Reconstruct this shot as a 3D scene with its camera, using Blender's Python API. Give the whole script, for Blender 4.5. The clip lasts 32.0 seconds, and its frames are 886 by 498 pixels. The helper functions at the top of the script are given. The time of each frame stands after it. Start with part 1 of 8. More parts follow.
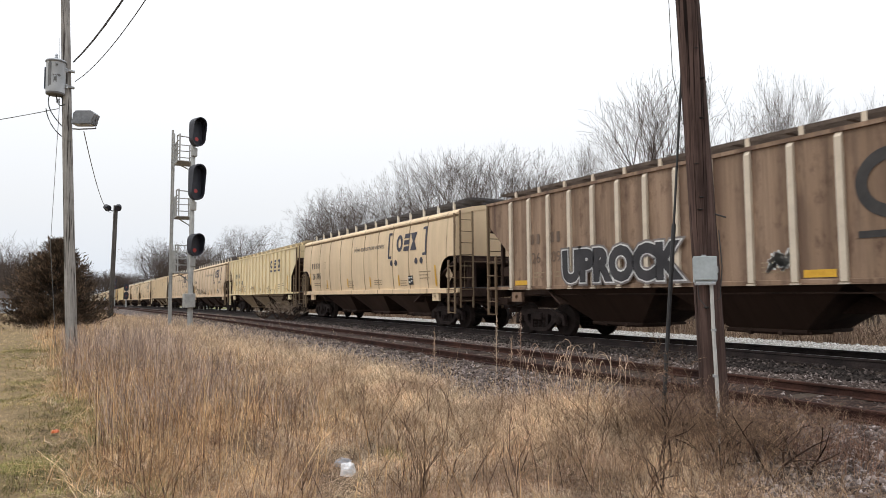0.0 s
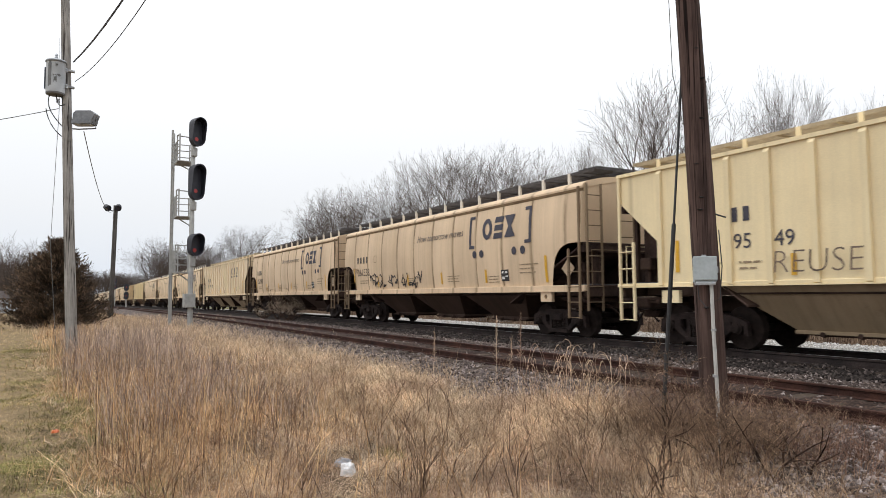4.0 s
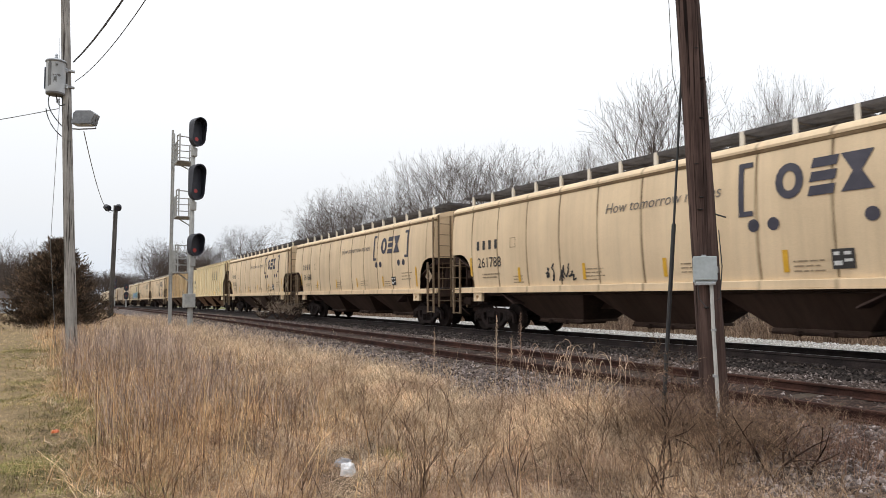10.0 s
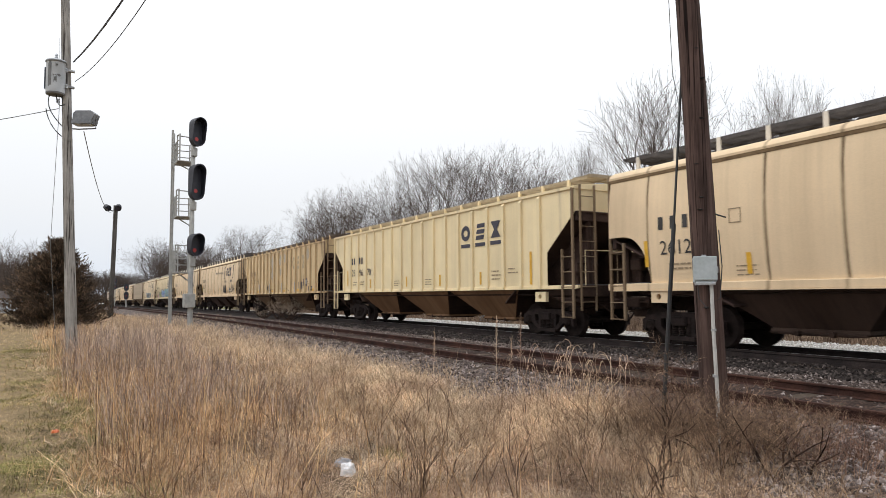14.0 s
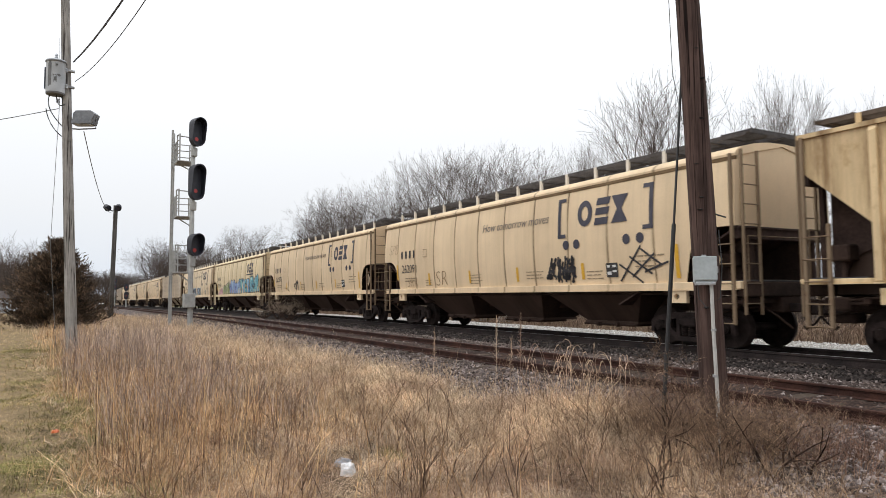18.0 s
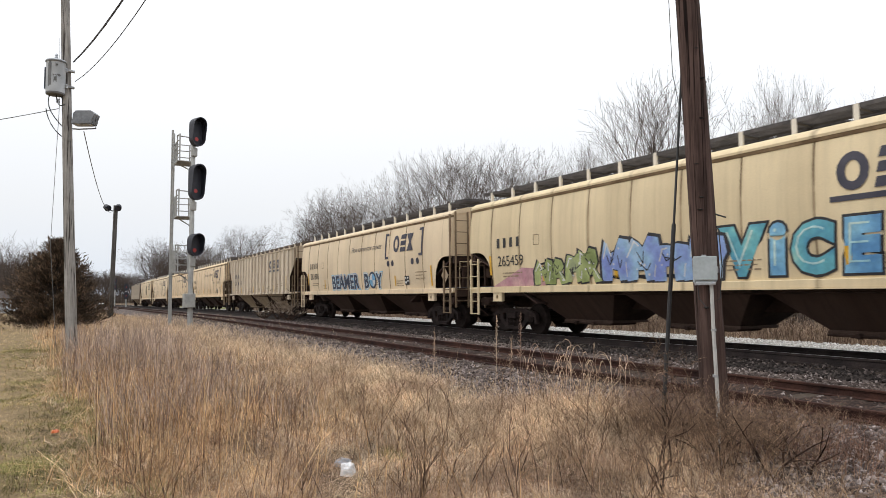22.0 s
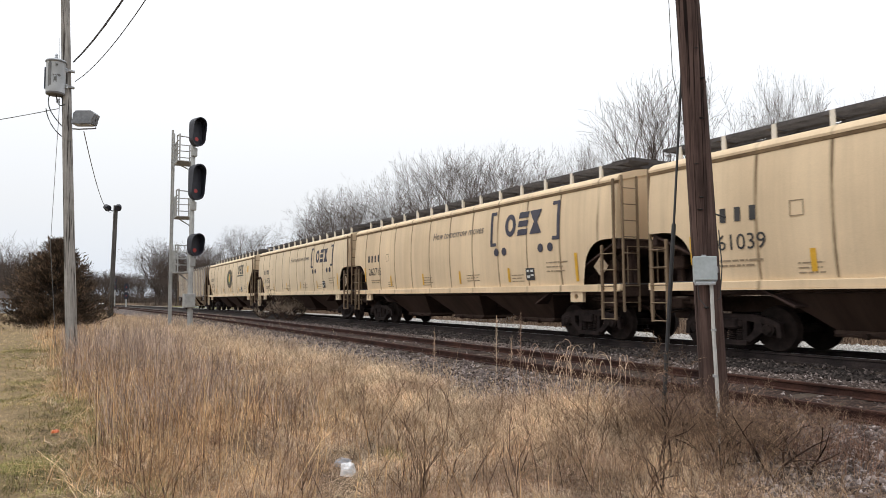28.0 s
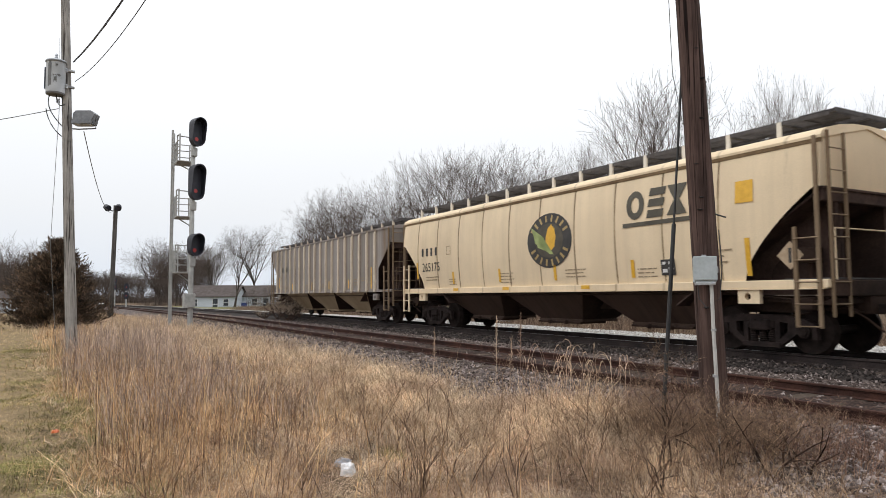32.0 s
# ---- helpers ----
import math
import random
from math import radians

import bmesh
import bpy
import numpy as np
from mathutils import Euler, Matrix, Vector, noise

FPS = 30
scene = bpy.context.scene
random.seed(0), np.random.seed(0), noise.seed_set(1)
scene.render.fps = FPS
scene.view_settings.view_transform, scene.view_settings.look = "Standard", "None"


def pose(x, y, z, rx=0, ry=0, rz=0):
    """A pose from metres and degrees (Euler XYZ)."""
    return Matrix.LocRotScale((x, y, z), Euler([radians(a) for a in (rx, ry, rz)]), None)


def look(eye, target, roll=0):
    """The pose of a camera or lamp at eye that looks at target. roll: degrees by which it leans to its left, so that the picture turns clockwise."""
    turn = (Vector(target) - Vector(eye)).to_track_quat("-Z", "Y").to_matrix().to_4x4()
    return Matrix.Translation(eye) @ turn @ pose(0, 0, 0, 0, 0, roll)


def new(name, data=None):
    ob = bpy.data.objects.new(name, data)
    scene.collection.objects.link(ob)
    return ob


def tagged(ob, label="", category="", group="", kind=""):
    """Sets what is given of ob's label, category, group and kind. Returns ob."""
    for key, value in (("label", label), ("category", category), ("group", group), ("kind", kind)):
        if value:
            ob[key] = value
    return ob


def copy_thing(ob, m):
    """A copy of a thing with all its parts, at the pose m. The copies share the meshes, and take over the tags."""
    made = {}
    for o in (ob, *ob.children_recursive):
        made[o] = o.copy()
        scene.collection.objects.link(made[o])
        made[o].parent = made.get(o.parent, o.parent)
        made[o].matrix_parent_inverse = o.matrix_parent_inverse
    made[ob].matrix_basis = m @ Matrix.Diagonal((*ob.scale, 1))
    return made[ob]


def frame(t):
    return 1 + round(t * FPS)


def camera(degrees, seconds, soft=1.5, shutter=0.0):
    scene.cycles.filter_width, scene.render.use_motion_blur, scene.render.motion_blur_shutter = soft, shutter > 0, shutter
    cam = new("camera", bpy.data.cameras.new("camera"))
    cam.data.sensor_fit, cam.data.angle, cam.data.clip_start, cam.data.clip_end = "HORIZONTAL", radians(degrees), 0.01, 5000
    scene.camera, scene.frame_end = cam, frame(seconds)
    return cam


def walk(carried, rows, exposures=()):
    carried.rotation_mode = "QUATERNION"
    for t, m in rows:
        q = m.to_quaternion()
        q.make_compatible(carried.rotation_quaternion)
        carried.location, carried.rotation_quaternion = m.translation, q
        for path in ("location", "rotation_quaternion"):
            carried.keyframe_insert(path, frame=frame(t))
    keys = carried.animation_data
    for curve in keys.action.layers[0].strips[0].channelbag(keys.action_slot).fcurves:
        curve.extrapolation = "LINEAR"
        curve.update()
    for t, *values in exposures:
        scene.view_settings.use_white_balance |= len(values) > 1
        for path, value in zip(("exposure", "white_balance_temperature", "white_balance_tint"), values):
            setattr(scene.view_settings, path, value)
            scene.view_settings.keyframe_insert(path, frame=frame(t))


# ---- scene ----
# ---------- camera ----------
EYE = Vector((0.0, 0.0, 1.6))
YAW, PITCH = radians(29.36), radians(3.897)
AIM = Vector((-math.cos(YAW) * math.cos(PITCH), math.sin(YAW) * math.cos(PITCH), math.sin(PITCH)))
cam = camera(66.76, 32.0, soft=0.8, shutter=0.12)
walk(cam, [(0.0, look(EYE, EYE + AIM, -0.4)), (32.0, look(EYE, EYE + AIM, -0.4))])

# ---------- overcast daylight ----------
SUN_EL, SUN_AZ = radians(63), radians(205)
world = bpy.data.worlds.new("sky")
scene.world = world
world.use_nodes = True
wn, wl = world.node_tree.nodes, world.node_tree.links
wn.clear()
sky = wn.new("ShaderNodeTexSky")
sky.sky_type, sky.sun_disc = "NISHITA", False
sky.sun_elevation, sky.sun_rotation = SUN_EL, SUN_AZ
sky.air_density, sky.dust_density, sky.ozone_density = 1.0, 4.0, 1.0
grey = wn.new("ShaderNodeHueSaturation")
grey.inputs["Saturation"].default_value = 0.25
wcoord = wn.new("ShaderNodeTexCoord")
wsep = wn.new("ShaderNodeSeparateXYZ")
cover = wn.new("ShaderNodeValToRGB")
cover.color_ramp.elements[0].position, cover.color_ramp.elements[0].color = 0.0, (0.80, 0.86, 0.95, 1)
cover.color_ramp.elements[1].position, cover.color_ramp.elements[1].color = 0.5, (1.3, 1.32, 1.36, 1)
mid = cover.color_ramp.elements.new(0.12)
mid.color = (0.93, 0.955, 0.99, 1)
skymix = wn.new("ShaderNodeMix")
skymix.data_type = "RGBA"
skymix.inputs["Factor"].default_value = 0.93
back = wn.new("ShaderNodeBackground")
back.inputs["Strength"].default_value = 1.0
dim = wn.new("ShaderNodeVectorMath")
dim.operation = "SCALE"
dim.inputs["Scale"].default_value = 0.1
wout = wn.new("ShaderNodeOutputWorld")
wl.new(wcoord.outputs["Generated"], wsep.inputs[0])
wl.new(wsep.outputs["Z"], cover.inputs["Fac"])
wl.new(sky.outputs["Color"], grey.inputs["Color"])
wl.new(grey.outputs["Color"], dim.inputs[0])
wl.new(dim.outputs["Vector"], skymix.inputs["A"])
wl.new(cover.outputs["Color"], skymix.inputs["B"])
wl.new(skymix.outputs["Result"], back.inputs["Color"])
wl.new(back.outputs["Background"], wout.inputs["Surface"])

sun = new("sun", bpy.data.lights.new("sun", "SUN"))
sun.data.energy, sun.data.angle, sun.data.color = 1.0, radians(50), (1.0, 0.97, 0.93)
sun.matrix_world = look((-24, -34, 85), (-12, 8, 0))
scene.view_settings.exposure = 0.0


# ---------- materials ----------
def nodes_of(name):
    m = bpy.data.materials.new(name)
    m.use_nodes = True
    nt = m.node_tree
    return m, nt, nt.nodes["Principled BSDF"]


def ramp(nt, stops):
    r = nt.nodes.new("ShaderNodeValToRGB")
    el = r.color_ramp.elements
    el[0].position, el[0].color = stops[0][0], (*stops[0][1], 1)
    el[1].position, el[1].color = stops[-1][0], (*stops[-1][1], 1)
    for p, c in stops[1:-1]:
        el.new(p).color = (*c, 1)
    return r


def noise_tex(nt, vec, scale, detail=5.0, rough=0.6, stretch=None):
    n = nt.nodes.new("ShaderNodeTexNoise")
    n.inputs["Scale"].default_value, n.inputs["Detail"].default_value, n.inputs["Roughness"].default_value = scale, detail, rough
    if stretch:
        mp = nt.nodes.new("ShaderNodeMapping")
        mp.inputs["Scale"].default_value = stretch
        nt.links.new(vec, mp.inputs["Vector"])
        vec = mp.outputs["Vector"]
    nt.links.new(vec, n.inputs["Vector"])
    return n


def mixed(nt, fac, a, b, blend="MIX"):
    m = nt.nodes.new("ShaderNodeMix")
    m.data_type, m.blend_type = "RGBA", blend
    for key, v in (("Factor", fac), ("A", a), ("B", b)):
        if isinstance(v, (int, float)):
            m.inputs[key].default_value = v
        elif isinstance(v, tuple):
            m.inputs[key].default_value = (*v, 1)
        else:
            nt.links.new(v, m.inputs[key])
    return m.outputs["Result"]


def bump(nt, bsdf, height, strength, distance):
    b = nt.nodes.new("ShaderNodeBump")
    b.inputs["Strength"].default_value, b.inputs["Distance"].default_value = strength, distance
    nt.links.new(height, b.inputs["Height"])
    nt.links.new(b.outputs["Normal"], bsdf.inputs["Normal"])


def surface(name, dark, light, rough=0.7, metal=0.0, scale=6.0, fine=60.0, relief=0.3, depth=0.004, stretch=None, spread=0.0, grain=1.0, gloss=0.5):
    """Two-scale mottled surface between two colours; spread varies it from object to object."""
    m, nt, b = nodes_of(name)
    co = nt.nodes.new("ShaderNodeTexCoord").outputs["Object"]
    big = noise_tex(nt, co, scale, stretch=stretch)
    small = noise_tex(nt, co, fine, 3.0, stretch=stretch)
    r = ramp(nt, [(0.3, dark), (0.7, light)])
    nt.links.new(big.outputs["Fac"], r.inputs["Fac"])
    g = ramp(nt, [(0.25, (1 - 0.28 * grain,) * 3), (0.75, (1 + 0.1 * grain,) * 3)])
    nt.links.new(small.outputs["Fac"], g.inputs["Fac"])
    col = mixed(nt, 1.0, r.outputs["Color"], g.outputs["Color"], "MULTIPLY")
    if spread:
        info = nt.nodes.new("ShaderNodeObjectInfo")
        v = ramp(nt, [(0.0, (1 - spread,) * 3), (1.0, (1 + spread,) * 3)])
        nt.links.new(info.outputs["Random"], v.inputs["Fac"])
        col = mixed(nt, 1.0, col, v.outputs["Color"], "MULTIPLY")
    nt.links.new(col, b.inputs["Base Color"])
    b.inputs["Roughness"].default_value, b.inputs["Metallic"].default_value = rough, metal
    b.inputs["Specular IOR Level"].default_value = gloss if rough < 0.68 else gloss * 0.25
    bump(nt, b, small.outputs["Fac"], relief, depth)
    return m


def blades(name, stops, rough=0.8, tint=None, tint_scale=0.9, reach=(0.45, 0.62)):
    """Dry stems and leaves: colour differs from blade to blade and in clumps; tint takes over in patches."""
    m, nt, b = nodes_of(name)
    g = nt.nodes.new("ShaderNodeNewGeometry")
    r = ramp(nt, stops)
    nt.links.new(g.outputs["Random Per Island"], r.inputs["Fac"])
    col = r.outputs["Color"]
    co = nt.nodes.new("ShaderNodeTexCoord").outputs["Object"]
    if tint:
        p = noise_tex(nt, co, tint_scale, 5.0, 0.7, stretch=(1, 1, 0.2))
        f = ramp(nt, [(reach[0], (0, 0, 0)), (reach[1], (0.85, 0.85, 0.85))])
        nt.links.new(p.outputs["Fac"], f.inputs["Fac"])
        lum = mixed(nt, 1.0, col, tint, "MULTIPLY")
        col = mixed(nt, f.outputs["Color"], col, lum)
    n = noise_tex(nt, co, 1.5, 5.0, 0.7)
    v = ramp(nt, [(0.34, (0.47, 0.45, 0.44)), (0.66, (1.50, 1.47, 1.43))])
    nt.links.new(n.outputs["Fac"], v.inputs["Fac"])
    col = mixed(nt, 1.0, col, v.outputs["Color"], "MULTIPLY")
    nt.links.new(col, b.inputs["Base Color"])
    b.inputs["Roughness"].default_value, b.inputs["Specular IOR Level"].default_value = rough, 0.12
    return m


def math_node(nt, kind, a, b):
    m = nt.nodes.new("ShaderNodeMath")
    m.operation = kind
    for i, v in enumerate((a, b)):
        if isinstance(v, (int, float)):
            m.inputs[i].default_value = v
        else:
            nt.links.new(v, m.inputs[i])
    return m.outputs["Value"]


def car_paint(name, base, rust=0.25, dirt=0.4, rust_col=(0.13, 0.06, 0.03), joints=None, joint_col=(0.17, 0.105, 0.055), gloss=0.35):
    """Weathered enamel: vertical dirt streaks, rust blooms, uneven tone along the side."""
    m, nt, b = nodes_of(name)
    co = nt.nodes.new("ShaderNodeTexCoord").outputs["Object"]
    info = nt.nodes.new("ShaderNodeObjectInfo")
    shift = nt.nodes.new("ShaderNodeVectorMath")
    shift.operation = "ADD"
    nt.links.new(co, shift.inputs[0])
    far = nt.nodes.new("ShaderNodeMath")
    far.operation = "MULTIPLY"
    far.inputs[1].default_value = 41.0
    nt.links.new(info.outputs["Random"], far.inputs[0])
    nt.links.new(far.outputs["Value"], shift.inputs[1])
    co2 = shift.outputs["Vector"]
    cloud = noise_tex(nt, co2, 0.6, 5.0, 0.55)
    streak = noise_tex(nt, co2, 1.0, 6.0, 0.7, stretch=(5.5, 1.0, 0.22))
    blot = noise_tex(nt, co2, 2.6, 8.0, 0.72, stretch=(1.4, 1.0, 0.7))
    grain = noise_tex(nt, co2, 45.0, 3.0)
    tone = ramp(nt, [(0.3, tuple(c * 0.9 for c in base)), (0.7, tuple(min(1, c * 1.06) for c in base))])
    nt.links.new(cloud.outputs["Fac"], tone.inputs["Fac"])
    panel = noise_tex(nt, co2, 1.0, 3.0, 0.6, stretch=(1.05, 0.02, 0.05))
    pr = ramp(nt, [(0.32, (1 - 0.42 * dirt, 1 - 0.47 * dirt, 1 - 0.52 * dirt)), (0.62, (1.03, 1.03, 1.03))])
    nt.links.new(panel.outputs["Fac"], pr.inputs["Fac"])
    s = ramp(nt, [(0.46, (0, 0, 0)), (0.74, (dirt, dirt, dirt))])
    nt.links.new(streak.outputs["Fac"], s.inputs["Fac"])
    col = mixed(nt, s.outputs["Color"], tone.outputs["Color"], tuple(c * 0.45 for c in base))
    bl = ramp(nt, [(0.66 - 0.16 * rust, (0, 0, 0)), (0.80 - 0.12 * rust, (rust, rust, rust))])
    nt.links.new(blot.outputs["Fac"], bl.inputs["Fac"])
    col = mixed(nt, bl.outputs["Color"], col, rust_col)
    gr = ramp(nt, [(0.3, (0.93, 0.93, 0.93)), (0.7, (1.03, 1.03, 1.03))])
    nt.links.new(grain.outputs["Fac"], gr.inputs["Fac"])
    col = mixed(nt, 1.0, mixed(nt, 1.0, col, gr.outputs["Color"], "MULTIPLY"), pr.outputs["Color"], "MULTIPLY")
    if joints:
        # brown runs from the joints, of uneven length; stains on the ochre car
        pitch, first, width, force = joints
        xyz = nt.nodes.new("ShaderNodeSeparateXYZ")
        nt.links.new(co, xyz.inputs["Vector"])
        d = math_node(nt, "PINGPONG", math_node(nt, "SUBTRACT", xyz.outputs["X"], first), pitch / 2)
        near = nt.nodes.new("ShaderNodeMapRange")
        near.inputs["From Min"].default_value, near.inputs["From Max"].default_value = 0.0, width
        near.inputs["To Min"].default_value, near.inputs["To Max"].default_value = 1.0, 0.0
        nt.links.new(d, near.inputs["Value"])
        run = noise_tex(nt, co2, 1.0, 7.0, 0.72, stretch=(3.2, 1.0, 0.45))
        rr = ramp(nt, [(0.38, (0, 0, 0)), (0.56, (force, force, force))])
        nt.links.new(run.outputs["Fac"], rr.inputs["Fac"])
        col = mixed(nt, math_node(nt, "MULTIPLY", near.outputs["Result"], rr.outputs["Color"]), col, joint_col)
    nt.links.new(col, b.inputs["Base Color"])
    b.inputs["Roughness"].default_value, b.inputs["Specular IOR Level"].default_value = 0.64, gloss
    bump(nt, b, cloud.outputs["Fac"], 0.25, 0.05)
    return m


M = {}
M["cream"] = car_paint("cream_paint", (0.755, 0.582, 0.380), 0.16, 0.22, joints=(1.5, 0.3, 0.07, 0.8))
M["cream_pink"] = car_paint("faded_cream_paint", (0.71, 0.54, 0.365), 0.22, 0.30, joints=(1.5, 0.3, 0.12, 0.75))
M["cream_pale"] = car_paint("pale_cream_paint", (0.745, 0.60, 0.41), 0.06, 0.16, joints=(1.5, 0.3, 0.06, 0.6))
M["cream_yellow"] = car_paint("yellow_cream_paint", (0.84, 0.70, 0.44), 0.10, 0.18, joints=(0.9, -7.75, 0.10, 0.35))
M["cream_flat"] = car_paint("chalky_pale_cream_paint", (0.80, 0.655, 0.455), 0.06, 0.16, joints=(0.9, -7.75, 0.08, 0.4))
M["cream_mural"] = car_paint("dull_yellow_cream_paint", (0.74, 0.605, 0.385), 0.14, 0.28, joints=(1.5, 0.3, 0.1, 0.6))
M["cream_dirty"] = car_paint("stained_cream_paint", (0.79, 0.60, 0.35), 0.62, 0.48, (0.36, 0.20, 0.07), joints=(0.9, -7.75, 0.40, 1.0), joint_col=(0.21, 0.12, 0.05))
M["grey_cream"] = car_paint("greyed_cream_paint", (0.72, 0.60, 0.445), 0.42, 0.6, joints=(0.9, -7.75, 0.36, 0.9), joint_col=(0.14, 0.10, 0.07))
M["brown"] = car_paint("rust_brown_paint", (0.36, 0.245, 0.165), 0.8, 0.85, (0.11, 0.06, 0.04), joints=(0.9, -7.75, 0.44, 1.0), joint_col=(0.11, 0.065, 0.045))
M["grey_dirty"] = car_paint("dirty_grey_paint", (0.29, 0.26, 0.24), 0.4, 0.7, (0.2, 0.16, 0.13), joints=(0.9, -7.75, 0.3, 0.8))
M["rib_pale"] = surface("post_paint", (0.50, 0.42, 0.33), (0.74, 0.64, 0.50), 0.6, 0, 1.2, 30, 0.05, grain=0.3)
M["end_paint"] = car_paint("grimy_end_paint", (0.26, 0.19, 0.125), 0.7, 0.7, gloss=0.12)
# cream hoppers: the sides' paint made darker for shade, with dirt
M["hopper_cream"] = car_paint("shaded_cream_hopper_paint", (0.42, 0.32, 0.21), 0.45, 0.5, (0.12, 0.07, 0.04), gloss=0.12)
M["shear"] = surface("dark_brown_plate", (0.0360, 0.0240, 0.0211), (0.1020, 0.0660, 0.0554), 0.85, 0, 1.5, 20, 0.4)
M["walk_brown"] = surface("brown_walkway", (0.08, 0.062, 0.052), (0.17, 0.135, 0.11), 0.85, 0, 3, 60, 0.5)
# also colours the bay ends, where it holds shade as well as grime
M["under"] = surface("underbody_grime_and_shade", (0.0234, 0.0156, 0.0129), (0.0780, 0.0494, 0.0386), 0.85, 0, 1.2, 18, 0.4)
M["hopper_rust"] = car_paint("rusty_hopper_paint", (0.27, 0.155, 0.085), 0.5, 0.6, (0.10, 0.05, 0.028), gloss=0.12)
M["hopper_tan"] = car_paint("grimy_hopper_paint", (0.20, 0.122, 0.072), 0.45, 0.65, (0.07, 0.04, 0.025), gloss=0.12)
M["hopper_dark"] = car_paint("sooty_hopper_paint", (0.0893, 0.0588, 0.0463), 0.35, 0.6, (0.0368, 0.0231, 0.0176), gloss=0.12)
M["hopper_black"] = car_paint("black_brown_hopper_paint", (0.045, 0.027, 0.020), 0.3, 0.5, (0.09, 0.05, 0.03), gloss=0.12)
M["truck"] = surface("cast_steel_grime", (0.0120, 0.0090, 0.0087), (0.0450, 0.0315, 0.0283), 0.75, 0.0, 4, 40, 0.4)
M["wheel"] = surface("wheel_steel", (0.0120, 0.0090, 0.0079), (0.0390, 0.0270, 0.0236), 0.75, 0.1, 5, 50, 0.25)
M["grating"] = surface("dark_grating", (0.065, 0.06, 0.06), (0.14, 0.13, 0.128), 0.8, 0, 3, 60, 0.5)
M["grating_tan"] = surface("tan_grating", (0.30, 0.24, 0.16), (0.52, 0.43, 0.30), 0.8, 0, 3, 60, 0.5)
M["letter"] = surface("dark_blue_lettering", (0.028, 0.027, 0.045), (0.06, 0.055, 0.075), 0.6, 0, 3, 40, 0.1, grain=0.35)
M["black"] = surface("black_lettering", (0.02, 0.018, 0.018), (0.05, 0.045, 0.042), 0.6, 0, 3, 40, 0.1, grain=0.35)
M["faint"] = surface("small_stencil", (0.26, 0.19, 0.12), (0.36, 0.28, 0.19), 0.7, 0, 3, 40, 0.1, grain=0.35)
M["amber"] = surface("amber_reflector", (0.62, 0.33, 0.02), (0.78, 0.45, 0.04), 0.4, 0, 6, 40, 0.1, grain=0.35)
M["white"] = surface("white_plate", (0.6, 0.6, 0.58), (0.78, 0.78, 0.75), 0.6, 0, 4, 40, 0.1, grain=0.35)
M["steel"] = surface("galvanised_steel", (0.30, 0.31, 0.32), (0.48, 0.49, 0.50), 0.5, 0.4, 3, 40, 0.2)
M["rail"] = surface("rusty_rail", (0.0250, 0.0150, 0.0138), (0.0875, 0.0413, 0.0302), 0.85, 0, 2.5, 40, 0.4)
M["bracket"] = surface("chalky_white_paint", (0.60, 0.55, 0.47), (0.76, 0.71, 0.62), 0.65, 0, 2, 30, 0.1, grain=0.3)
M["placard_tan"] = surface("faded_tan_placard", (0.34, 0.24, 0.15), (0.52, 0.40, 0.27), 0.6, 0, 5, 40, 0.1, grain=0.4)
M["gilt"] = surface("dull_gilt_paint", (0.30, 0.21, 0.08), (0.46, 0.34, 0.15), 0.6, 0, 4, 40, 0.1, grain=0.3)
M["olive_ink"] = surface("dark_olive_lettering", (0.05, 0.043, 0.03), (0.095, 0.083, 0.058), 0.6, 0, 3, 40, 0.1, grain=0.35)
M["rail_dark"] = surface("running_rail", (0.0234, 0.0195, 0.0191), (0.0585, 0.0442, 0.0410), 0.7, 0, 2.5, 40, 0.4)
M["rail_top"] = surface("polished_railhead", (0.35, 0.34, 0.33), (0.55, 0.54, 0.52), 0.3, 0.8, 2, 30, 0.1)
M["tie"] = surface("weathered_tie", (0.045, 0.035, 0.028), (0.13, 0.10, 0.08), 0.9, 0, 3, 20, 0.6, 0.01, (0.4, 5, 1), 0.25)


